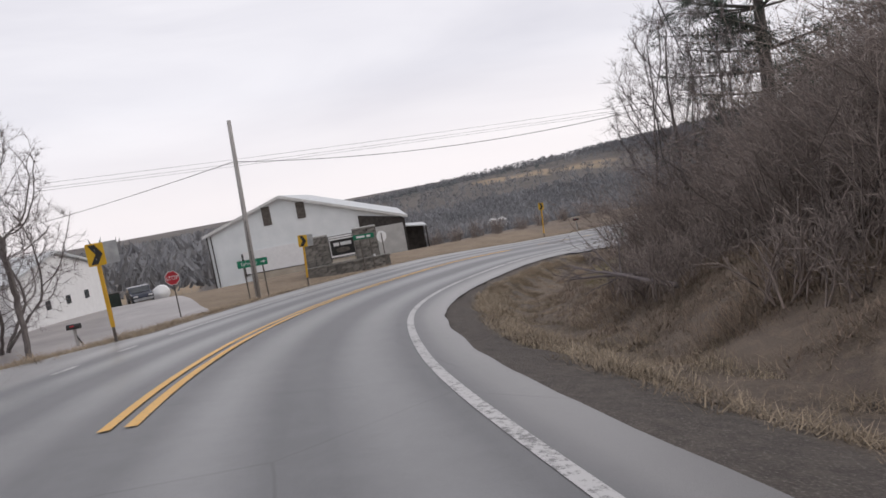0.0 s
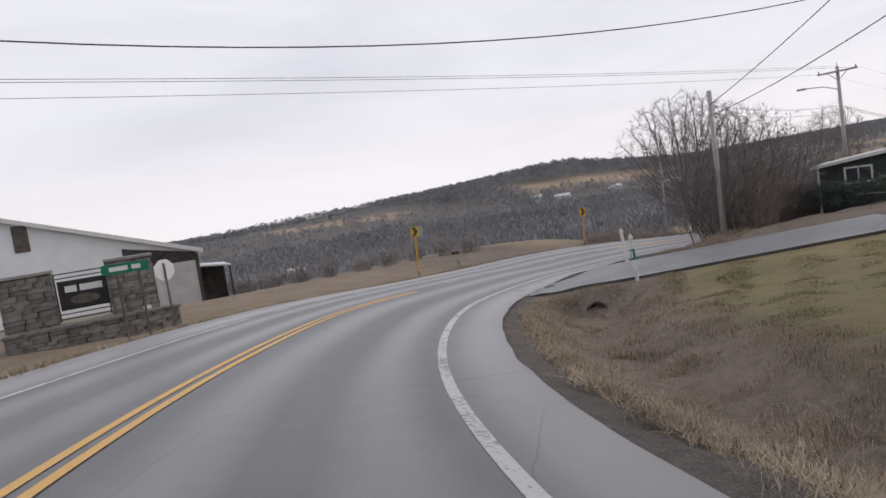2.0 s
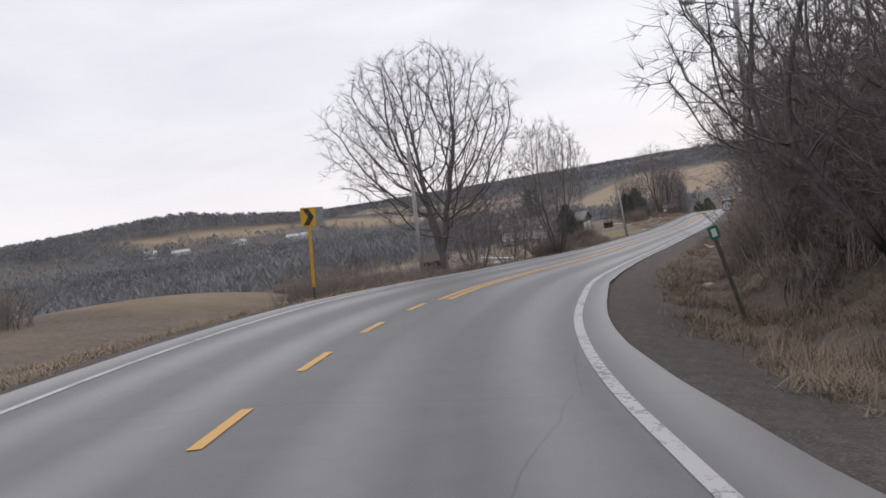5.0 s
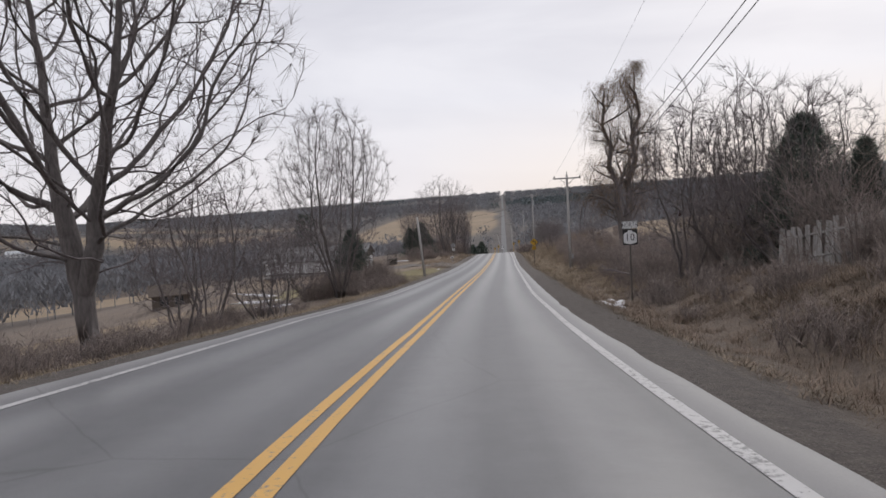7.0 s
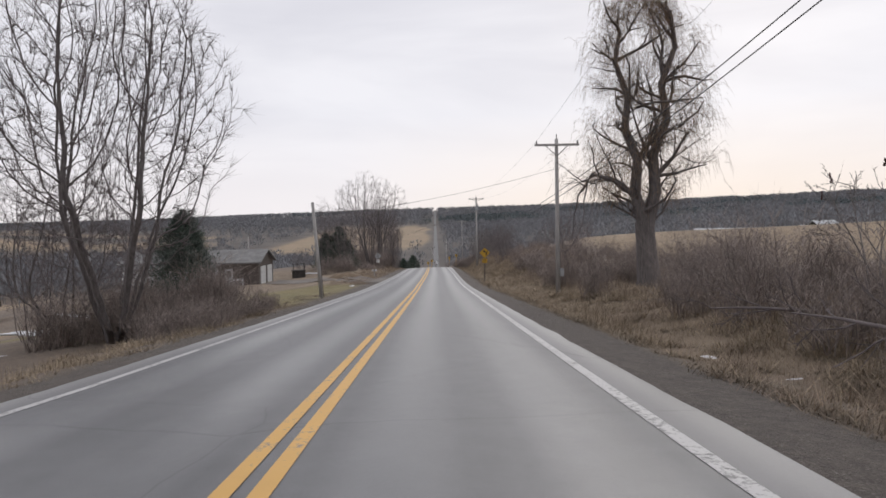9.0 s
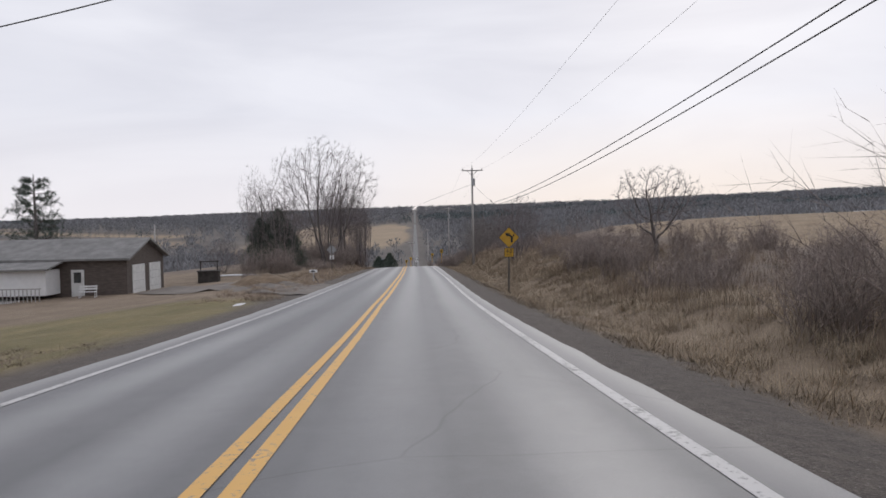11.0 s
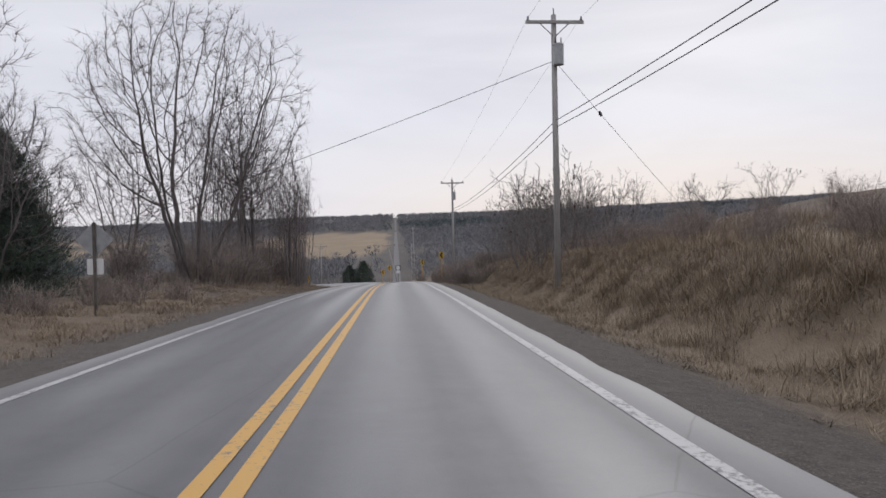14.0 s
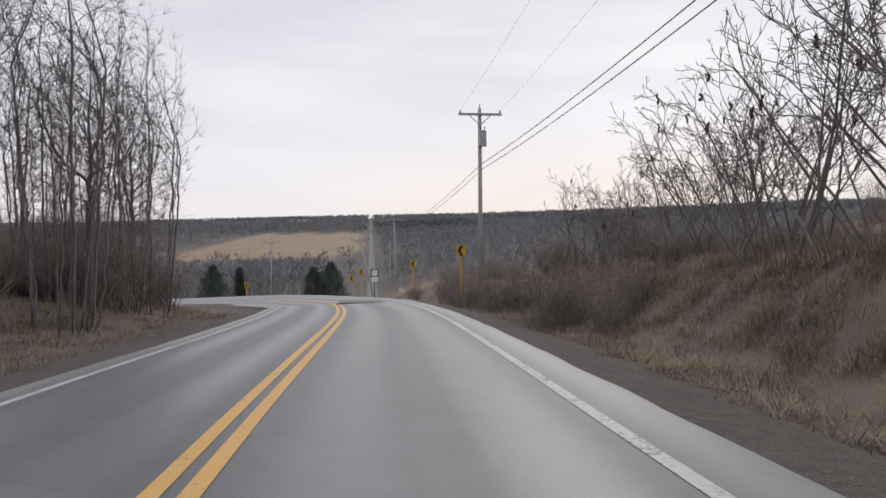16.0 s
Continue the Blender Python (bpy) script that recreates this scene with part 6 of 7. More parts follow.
def grown_tree(seed, stems, crown, points=1500, step=0.42, shell=0.55, thick=1.0, twigs=4, twig=0.7, low=None, lift=0.12):
    """A bare tree whose branches grow towards points strewn through its crown. stems: polylines from the base; crown: middle height, half width, half height."""
    r = np.random.RandomState(seed)
    cz, rx, rz = crown
    v = r.normal(0, 1, (points * 2, 3))
    v /= np.linalg.norm(v, axis=1)[:, None]
    v *= (shell + (1 - shell) * r.uniform(0, 1, (points * 2, 1))) ** 0.6 * np.where(r.uniform(0, 1, (points * 2, 1)) < 0.45, r.uniform(0.3, 1, (points * 2, 1)), 1.0)
    # narrower below, and a little lopsided
    side = 1 + 0.12 * np.sin(np.arctan2(v[:, 1], v[:, 0]) * 2 + seed) + 0.08 * np.sin(np.arctan2(v[:, 1], v[:, 0]) * 5 + v[:, 2] * 4)
    side *= np.where(v[:, 2] < 0, np.sqrt(np.clip(1 + 0.55 * v[:, 2], 0.2, 1)), 1)
    pts = np.stack([v[:, 0] * rx * side, v[:, 1] * rx * side, cz + v[:, 2] * rz], 1)
    pts = pts[pts[:, 2] > (low if low is not None else 0.25 * cz)][:points]
    pos, par, way = [], [], []
    for line in stems:
        last = -1
        line = np.array(line, float)
        for a, b in zip(line[:-1], line[1:]):
            m = max(1, int(np.linalg.norm(b - a) / step))
            for k in range(m + 1 if last < 0 else m):
                q = a + (b - a) * (k / m)
                pos.append(q + r.normal(0, 0.03, 3))
                par.append(last)
                way.append((b - a) / np.linalg.norm(b - a))
                last = len(pos) - 1
    P = np.array(pos)
    W = np.array(way)
    d = np.linalg.norm(pts[:, None] - P[None], axis=2)
    near, dist = d.argmin(1), d.min(1)
    forks = np.zeros(len(P), int)
    for _ in range(70):
        if len(pts) == 0:
            break
        pull = pts - P[near]
        pull /= np.linalg.norm(pull, axis=1)[:, None] + 1e-9
        ids, inv = np.unique(near, return_inverse=True)
        acc = np.zeros((len(ids), 3))
        np.add.at(acc, inv.ravel(), pull)
        acc /= np.linalg.norm(acc, axis=1)[:, None] + 1e-9
        acc = acc + 0.55 * W[ids] + r.normal(0, 0.13, acc.shape) + np.array([0, 0, lift])
        acc /= np.linalg.norm(acc, axis=1)[:, None]
        q = P[ids] + acc * step
        base = len(P)
        P, W = np.vstack([P, q]), np.vstack([W, acc])
        par += list(ids)
        d = np.linalg.norm(pts[:, None] - q[None], axis=2)
        k = d.argmin(1)
        closer = d[np.arange(len(pts)), k] < dist
        near = np.where(closer, base + k, near)
        dist = np.minimum(dist, d.min(1))
        crowd = np.bincount(np.array(par[base:], int), minlength=len(P))
        forks[:base] += crowd[:base]
        forks = np.r_[forks, np.zeros(len(P) - base, int)]
        keep = (dist > step * 1.25) & (forks[near] < 4)
        pts, near, dist = pts[keep], near[keep], dist[keep]
    n = len(P)
    kids = [[] for _ in range(n)]
    for i in range(n):
        if par[i] >= 0:
            kids[par[i]].append(i)
    rad = np.zeros(n)
    for i in range(n - 1, -1, -1):
        rad[i] = max(rad[i] ** (1 / 2.05), 0.009)
        if par[i] >= 0:
            rad[par[i]] += rad[i] ** 2.05
    rad *= thick
    wood, fine = Tubes(), Tubes()
    todo = [(i, -1) for i in range(n) if par[i] < 0]
    while todo:
        i, origin = todo.pop()
        chain = ([origin] if origin >= 0 else []) + [i]
        while kids[chain[-1]]:
            best = max(kids[chain[-1]], key=lambda c: rad[c])
            todo += [(c, chain[-1]) for c in kids[chain[-1]] if c != best]
            chain.append(best)
        if len(chain) < 2:
            continue
        rr = [float(rad[c]) for c in chain]
        if origin >= 0:
            rr[0] = min(rr[0], rr[1] * 1.25)
        big = rr[0] > 0.045
        line = [Vector(P[c]) for c in chain]
        (wood if big else fine).add(line, rr, 9 if rr[0] > 0.15 else 5 if big else 3)
        # twigs along the outer half of each branch
        for c, q in list(zip(chain, line))[len(chain) // 3:]:
            if rad[c] > 0.03 * thick:
                continue
            for _ in range(twigs if not kids[c] else max(1, twigs // 2)):
                e = W[c] + r.normal(0, 0.5, 3) + np.array([0, 0, 0.12])
                e /= np.linalg.norm(e)
                ln = twig * r.uniform(0.5, 1.15)
                mid = q + Vector(e * ln * 0.5)
                tip = mid + Vector((e + r.normal(0, 0.2, 3)) * ln * 0.5)
                fine.add([q, mid, tip], [0.0065, 0.005, 0.0025], 3)
    for line in stems[:1]:
        a = Vector(line[0])
        k = float(rad[0])
        wood.add([a - Vector((0, 0, 0.3)), a + Vector((0, 0, 0.15)), a + Vector((0, 0, 0.7))], [k * 1.7, k * 1.25, k * 0.98], 10)
    return wood.mesh("trunk", MAT_BARK), fine.mesh("crown", MAT_TWIG)


def fan(count, seed, splay, height, spread=0.3):
    """Several stems that rise from one stool."""
    rng = random.Random(seed)
    out = []
    for k in range(count):
        a, q = 2 * math.pi * (k + rng.uniform(-0.3, 0.3)) / count, radians(rng.uniform(0.25, 1.0) * splay)
        x, y = spread * math.cos(a), spread * math.sin(a)
        h = height * rng.uniform(0.75, 1.1)
        out.append([(x * 0.6, y * 0.6, -0.3), (x, y, 0.25), (x + math.tan(q) * h * 0.45 * math.cos(a), y + math.tan(q) * h * 0.45 * math.sin(a), h * 0.5), (x + math.tan(q) * h * math.cos(a), y + math.tan(q) * h * math.sin(a), h)])
    return out


MAPLE = grown_tree(11, [[(0, 0, -0.4), (0.03, 0, 1.2), (-0.05, 0.05, 2.3), (-0.35, 0.1, 3.6), (-0.7, 0.2, 5.4)], [(-0.05, 0.05, 2.3), (0.45, -0.1, 3.6), (0.8, -0.2, 5.2)]], (8.8, 6.7, 6.3), 3200, 0.42, 0.5, 1.6, 7, 0.75)
VASE = grown_tree(12, fan(7, 3, 26, 5.0, 0.35), (7.7, 4.4, 6.4), 3300, 0.4, 0.3, 1.3, 9, 0.85, low=1.4, lift=0.2)
SPREAD = grown_tree(13, fan(6, 5, 48, 2.6, 0.45), (4.6, 4.9, 4.6), 2200, 0.4, 0.35, 1.2, 7, low=0.9)
TALL_FAR = grown_tree(20, [[(0, 0, -0.4), (0, 0.1, 3.0), (0.1, 0, 6.0)]], (8.4, 3.4, 5.4), 420, 0.6, 0.4, 1.2, 3, 0.9, lift=0.2)
TALL = grown_tree(14, [[(0, 0, -0.4), (0, 0.1, 3.5), (0.1, 0, 7.5)], [(0, 0.1, 3.3), (0.6, 0.3, 6.0)]], (8.9, 3.4, 5.6), 1400, 0.42, 0.4, 1.4, 6, lift=0.25)
TWIN = grown_tree(15, fan(6, 8, 24, 4.6, 0.4), (7.2, 5.0, 5.6), 2100, 0.43, 0.45, 1.25, 7, low=2.4, lift=0.2)
ORCHARD = grown_tree(19, [[(0, 0, -0.4), (0.1, 0, 1.0), (-0.1, 0.1, 2.0)]], (4.0, 3.3, 2.6), 900, 0.34, 0.45, 1.4, 6, 0.5, lift=0.02)
SCRUB = grown_tree(17, fan(5, 9, 32, 2.2, 0.3), (3.6, 2.9, 3.1), 1050, 0.32, 0.3, 0.95, 6, 0.6, low=0.7)
SCRUB_B = grown_tree(18, fan(6, 10, 34, 1.8, 0.35), (3.2, 2.8, 2.9), 1050, 0.32, 0.3, 0.95, 6, 0.6, low=0.6)
SLIM = grown_tree(16, fan(5, 16, 9, 7.5, 0.7), (7.0, 1.9, 5.0), 620, 0.42, 0.3, 0.85, 5, 0.6, low=2.0, lift=0.35)

tree(VASE, 36.1, -52.7, 60, 0.56, "bare many-stemmed tree in the corner thicket", name="multi_stem_tree")
tree(MAPLE, -8.85, -7.4, 0, 1.0, "large bare maple with thick forked trunk", name="bare_maple")
tree(VASE, -9.9, 22.6, 10, 1.0, "bare many-stemmed tree beside the road", name="multi_stem_tree")
tree(SPREAD, 10.7, -31.0, 80, 0.84, "dense spreading bare tree behind the utility pole")
tree(SPREAD, 11.6, -28.6, 190, 0.72, "dense spreading bare tree behind the utility pole")
tree(SCRUB_B, 11.6, -33.2, 20, 0.9, "dense spreading bare tree behind the utility pole")
tree(TALL, 21.0, -76.5, 0, 0.8, "bare tree at the edge of the farm yard")
tree(SPREAD, 17.6, -79.0, 30, 0.9, "bare tree at the edge of the farm yard")
tree(TWIN, -10.5, 117.5, 20, 1.32, "tall bare many-stemmed roadside tree")
tree(TALL, -9.4, 125.0, 130, 0.98, "tall straight bare roadside tree")
tree(TWIN, -17.0, 124.0, 250, 0.74, "tall bare many-stemmed roadside tree")
tree(TALL, -17.5, 110.5, 60, 0.75, "bare tree behind the roadside trees")
tree(SPREAD, -20.0, 103.0, 120, 0.42, "low spreading bare tree behind the roadside trees")
tree(ORCHARD, 14.1, 64.4, 0, 0.78, "small bare crooked tree over the dead grass")
tree(SCRUB_B, 9.4, 82.3, 90, 0.8, "dense round bare shrub tree on the bank")
tree(SCRUB, 10.0, 83.2, 40, 0.76, "dense round bare shrub tree on the bank")
tree(SPREAD, 10.3, -26.3, 120, 0.62, "crooked bare tree hanging over the bank")
tree(SCRUB_B, 10.0, -23.6, 0, 0.9, "crooked bare tree hanging over the bank")
tree(SPREAD, 10.2, -20.5, 200, 0.66, "crooked bare tree hanging over the bank")
tree(SCRUB, 10.0, 5.3, 30, 1.15, "bare crooked tree tangled with vines")
tree(SCRUB_B, 11.8, 4.4, 140, 1.45, "bare crooked tree tangled with vines")
tree(SCRUB, 12.4, 9.0, 250, 1.0, "bare crooked tree tangled with vines")
tree(SPREAD, 12.2, 0.5, 10, 0.75, "bare crooked tree tangled with vines")
tree(SCRUB, -14.4, 11.0, 70, 1.55, "thin bare arching tree with dangling pods")
tree(SCRUB, -11.5, 2.5, 40, 0.9, "thin bare young tree in the brush")
tree(SCRUB_B, -10.5, 9.0, 160, 0.95, "thin bare young tree in the brush")
tree(SCRUB, -8.6, 6.5, 260, 0.75, "thin bare young tree in the brush")
tree(SLIM, -15.0, 14.0, 0, 0.7, "slim bare young trees in the field edge")
tree(SLIM, -15.5, 27.0, 80, 0.75, "slim bare young trees in the field edge")
tree(SPREAD, -13.5, 26.0, 120, 0.7, "low spreading bare tree beside the road")
tree(TALL, -10.0, 128.0, 200, 0.85, "tall straight bare roadside tree")
rng = random.Random(21)
for k in range(15):
    t = rng.uniform(16.8, 18.2)
    x, y, z, yaw = road_at(t, -rng.uniform(6.6, 15))
    tree(SLIM, x, y, rng.uniform(0, 360), rng.uniform(0.8, 1.15), "slim bare sapling clump in the roadside wood", group="roadside wood saplings", name="sapling_clump")
for t, u, k in ((17.3, -7.6, 0.62), (17.75, -8.4, 0.6), (17.0, -9.5, 0.75)):
    x, y, z, yaw = road_at(t, u)
    tree(TALL, x, y, t * 900, k, "bare young tree leaning over the road", group="roadside wood saplings")
for k in range(5):
    x, y, z, yaw = road_at(rng.uniform(15.3, 16.4), -rng.uniform(12, 20))
    tree(SCRUB if k % 2 else SLIM, x, y, rng.uniform(0, 360), rng.uniform(0.8, 1.1), "bare young tree in the roadside thicket", group="roadside wood saplings", name="sapling_clump")
# trees beyond the bend and along the valley side road
for k in range(30):
    x, y = rng.uniform(-75, -8), rng.uniform(215, 300)
    tree(TALL_FAR, x, y, rng.uniform(0, 360), rng.uniform(0.55, 0.95), "bare tree in the wooded hollow", group="hollow trees")
for k in range(16):
    x, y = rng.uniform(9, 60), rng.uniform(165, 260)
    tree(TALL_FAR, x, y, rng.uniform(0, 360), rng.uniform(0.5, 0.85), "bare tree beyond the junction", group="hollow trees")


def willow_meshes(seed):
    """Old willow: a stout bole that parts low into two winding stems, short crooked limbs, a haze of thin hanging twigs."""
    rng = random.Random(seed)
    wood, hang = Tubes(), Tubes()
    wood.add([Vector(q) for q in ((0.1, 0, -0.5), (0.1, 0, 0.3), (0.0, 0, 1.6), (-0.1, 0, 3.0))], [0.8, 0.55, 0.45, 0.42], 10)
    stems = [
        ([(-0.1, 0, 2.8), (-0.5, 0, 4.3), (-0.35, 0.1, 5.8), (-0.95, 0, 7.2), (-0.75, 0.1, 8.6), (-1.3, 0.2, 10.2), (-1.1, 0.1, 11.6)], 0.3),
        ([(0.0, 0, 2.6), (0.45, 0.1, 4.4), (0.35, 0.1, 6.0), (0.95, 0, 7.6), (0.75, 0.1, 9.2), (1.35, 0, 10.8), (1.1, -0.1, 12.4)], 0.32),
        ([(-0.4, 0, 4.1), (-1.4, 0.1, 4.9), (-2.4, 0.2, 5.2), (-2.9, 0.1, 4.4)], 0.15),
        ([(0.4, 0, 5.0), (1.3, 0.2, 5.9), (1.9, 0.1, 7.0)], 0.13)]
    spec = dict(levels=3, count=(9, 6, 4), angle=(30, 70), ratio=(0.32, 0.55), curl=0.2, lift=0.08, start=0.1, first=1.0, crown=(8.3, 2.9, 5.2))
    twig = Tubes()
    for pts, r in stems:
        pts = [Vector(q) for q in pts]
        wood.add(pts, [r * (1 - 0.75 * k / (len(pts) - 1)) for k in range(len(pts))], 8)
        for k in range(len(pts) - 1):
            d = (pts[k + 1] - pts[k]).normalized()
            for _ in range(4):
                f = rng.random()
                limb(rng, twig, twig, pts[k].lerp(pts[k + 1], f), tilt(d, rng, rng.uniform(30, 65)), rng.uniform(1.8, 3.8), r * 0.28, 1, spec)
    ends = sorted((Vector(v) for v in twig.v if v[2] > 3.6), key=lambda q: q.z)
    base = len(wood.v)
    wood.v += twig.v
    wood.f += [tuple(base + i for i in f) for f in twig.f]
    levels = [q.z for q in ends]
    for k in range(9000):
        want = rng.uniform(3.8, levels[-1])
        near = int(np.searchsorted(levels, want))
        p = ends[min(max(near + rng.randint(-80, 80), 0), len(ends) - 1)]
        out = Vector((p.x + rng.gauss(0, 1), p.y + rng.gauss(0, 1), 0)).normalized()
        fall = rng.uniform(0.2, 1.5)
        pts = [p + Vector((rng.gauss(0, 0.3), rng.gauss(0, 0.3), rng.uniform(-0.1, 0.5)))]
        for q in range(3):
            pts.append(pts[-1] + out * (0.2 / (q + 1)) + Vector((rng.gauss(0, 0.07), rng.gauss(0, 0.07), -fall / 3 + (0.3 if q == 0 else 0))))
        hang.add(pts, [0.006, 0.005, 0.004, 0.002], 3)
    return wood.mesh("trunk", MAT_BARK), hang.mesh("crown", MAT_WILLOW)


tree(willow_meshes(31), 12.9, 35.6, 0, 1.22, "old weeping willow with hanging bare twigs", name="weeping_willow")


def brush_mesh(seed, height, spread, stems, name="stems", tall=False):
    """A thicket clump: arching stems with side twigs."""
    rng = random.Random(seed)
    t = Tubes()
    for s in range(stems):
        a, r = rng.uniform(0, 2 * math.pi), spread * math.sqrt(rng.random()) * 0.6
        p = Vector((r * math.cos(a), r * math.sin(a), -0.15))
        d = tilt(Vector((0, 0, 1)), rng, rng.uniform(2, 34))
        ln = height * rng.uniform(0.5, 1.1)
        pts, radii = [p], [0.016]
        for k in range(4):
            d = (d + Vector((rng.gauss(0, 0.16), rng.gauss(0, 0.16), -0.06 if not tall else 0.05))).normalized()
            pts.append(pts[-1] + d * ln / 4)
            radii.append(0.016 - 0.003 * k)
        t.add(pts, radii, 3)
        for c in range(8):
            k = rng.randint(1, 3)
            q = pts[k].lerp(pts[k + 1], rng.random())
            dd = tilt((pts[k + 1] - pts[k]).normalized(), rng, rng.uniform(25, 65))
            l2 = ln * rng.uniform(0.14, 0.4)
            e = q + dd * l2
            t.add([q, e], [0.008, 0.003], 3)
            for _ in range(2):
                g = q.lerp(e, rng.uniform(0.2, 0.9))
                tip = g + tilt(dd, rng, 40) * l2 * 0.5
                side = dd.cross(tip - g).normalized() * 0.005
                t.tri(g - side, g + side, tip)
    return t.mesh(name, MAT_BRUSH)


BRUSH = [brush_mesh(40 + k, 2.0 + 0.35 * k, 1.6, 70) for k in range(4)]
BRUSH_BIG = [brush_mesh(50 + k, 4.2 + 0.5 * k, 2.3, 95) for k in range(3)]
BRUSH_LOW = [brush_mesh(60 + k, 0.9 + 0.2 * k, 1.3, 60) for k in range(3)]


def shrub(me, x, y, size, yaw, label, group):
    ob = new("shrub", me)
    ob.matrix_world = pose(x, y, gz(x, y), 0, 0, yaw) @ Matrix.Scale(size, 4)
    tagged(ob, label, "shrub", group)


def thicket(n, t0, t1, u0, u1, models, lo, hi, label, group, seed, joined=False):
    rng = random.Random(seed)
    verts, faces = [], []
    for k in range(n):
        x, y, z, yaw = road_at(rng.uniform(t0, t1), rng.uniform(u0, u1))
        me, size, turn = rng.choice(models), rng.uniform(lo, hi), rng.uniform(0, 360)
        if not joined:
            shrub(me, x, y, size, turn, label, group)
            continue
        m = pose(x, y, gz(x, y), 0, 0, turn) @ Matrix.Scale(size, 4)
        base = len(verts)
        verts += [tuple(m @ v.co) for v in me.vertices]
        faces += [tuple(base + i for i in p.vertices) for p in me.polygons]
    if joined:
        tagged(new("undergrowth", mesh_from("undergrowth", verts, faces, MAT_BRUSH, True)), label, "undergrowth", kind="stuff")


LOW = "low tangle of leafless brown stems along the road"
BROWN = "leafless brown shrub in the roadside thicket"
thicket(40, -0.2, 1.5, 9.8, 18, BRUSH_BIG, 0.55, 0.85, BROWN, "corner thicket", 1)
thicket(24, -0.3, 1.3, 9.6, 14, BRUSH_BIG, 0.6, 0.9, BROWN, "corner thicket", 29)
thicket(46, -0.6, 1.6, 8.4, 15, BRUSH_LOW, 0.8, 1.3, LOW, "", 19, True)
thicket(26, -0.3, 1.6, 9.2, 13, BRUSH, 0.7, 1.1, BROWN, "corner thicket", 2)
for x, y, k in ((29.6, -50.4, 0.85), (31.0, -50.9, 0.8), (32.6, -51.0, 0.7), (30.4, -49.2, 0.75)):
    shrub(BRUSH[2], x, y, k, x * 50, "leafless twiggy brown shrub on the lawn", "lawn shrubs")
thicket(12, 6.4, 7.25, 8.9, 10.6, BRUSH_BIG, 0.5, 0.85, BROWN, "bank thicket", 4)
thicket(7, 8.75, 9.35, 10.8, 13.5, BRUSH_BIG, 0.5, 0.85, BROWN, "bank thicket", 24)
thicket(18, 6.2, 7.2, 8.6, 10.6, BRUSH, 0.55, 0.95, BROWN, "bank thicket", 5)
thicket(14, 7.25, 7.8, 7.8, 9.4, BRUSH, 0.5, 0.8, BROWN, "bank thicket", 26)
thicket(16, 7.5, 9.4, 10.4, 12.5, BRUSH, 0.4, 0.7, BROWN, "bank thicket", 25)
thicket(44, 6.0, 9.8, 7.2, 11.0, BRUSH_LOW, 0.6, 1.0, LOW, "", 6, True)
thicket(24, 9.4, 11.8, 8.4, 16, BRUSH, 0.6, 1.0, BROWN, "field edge thicket", 7)
thicket(8, 10.3, 11.6, 9.5, 16, BRUSH_BIG, 0.5, 0.8, BROWN, "field edge thicket", 8)
thicket(40, 11.8, 13.8, 9.5, 24, BRUSH, 0.5, 0.85, LOW, "", 9, True)
thicket(18, 14.6, 17.8, 11.5, 16, BRUSH, 0.35, 0.55, BROWN, "bank top thicket", 10)
thicket(36, 14.0, 17.9, 11.0, 24, BRUSH, 0.4, 0.65, LOW, "", 11, True)
thicket(40, 15.5, 17.9, 10.4, 15, BRUSH_LOW, 0.7, 1.1, LOW, "", 18, True)
thicket(16, 7.3, 8.3, -12, -7.2, BRUSH, 0.55, 0.9, BROWN, "outer verge thicket", 12)
thicket(44, 7.6, 10.2, -19, -10, BRUSH_LOW, 0.7, 1.3, LOW, "", 40, True)
thicket(40, 17.0, 18.7, 6.2, 12.5, BRUSH, 0.5, 0.9, LOW, "", 41, True)
thicket(18, 7.2, 8.3, -7.8, -6.2, BRUSH_LOW, 0.5, 1.0, LOW, "", 13, True)
thicket(24, 10.4, 11.25, -13, -6.8, BRUSH, 0.6, 0.95, BROWN, "outer verge thicket", 14)
thicket(20, 10.3, 11.2, -8.0, -5.9, BRUSH_LOW, 0.6, 1.0, LOW, "", 28, True)
thicket(40, 16.3, 18.1, -15, -8.2, BRUSH, 0.8, 1.3, BROWN, "wood edge thicket", 15)
thicket(34, 14.9, 18.1, -12, -7.2, BRUSH_LOW, 0.6, 1.0, LOW, "", 16, True)
thicket(11, 16.9, 18.1, -14, -9.0, BRUSH_BIG, 0.55, 0.85, BROWN, "wood edge thicket", 17)
for k in range(9):
    shrub(BRUSH[k % 4], -24 + k * 0.9 + rng.uniform(-0.5, 0.5), -48 + k * 2.4, rng.uniform(0.7, 1.0), k * 40, "leafless shrub at the barn's corner", "barn shrubs")
for x, y, k in ((11.4, -31.6, 0.8), (11.7, -30.5, 0.85), (10.9, -28.4, 0.8), (11.9, -29.4, 0.8), (9.4, -27.0, 0.75), (10.7, -26.2, 0.8)):
    shrub(BRUSH_BIG[1], x, y, k, x * 50, "dense leafless shrub under the trees", "lawn shrubs")
for x, y, k in ((31.2, -51.6, 0.7), (32.4, -52.6, 0.75), (33.4, -51.2, 0.8), (34.0, -53.2, 0.8), (35.2, -51.8, 0.85), (35.8, -53.4, 0.8), (36.6, -50.6, 0.9), (37.2, -52.4, 0.9), (33.0, -49.6, 0.85), (35.0, -49.4, 0.9), (37.8, -54.0, 0.8), (31.8, -50.0, 0.75), (39.0, -52.6, 0.9), (38.6, -50.4, 0.95)):
    shrub(BRUSH_BIG[int(x * 10) % 3], x, y, k, x * 70, BROWN, "corner thicket")
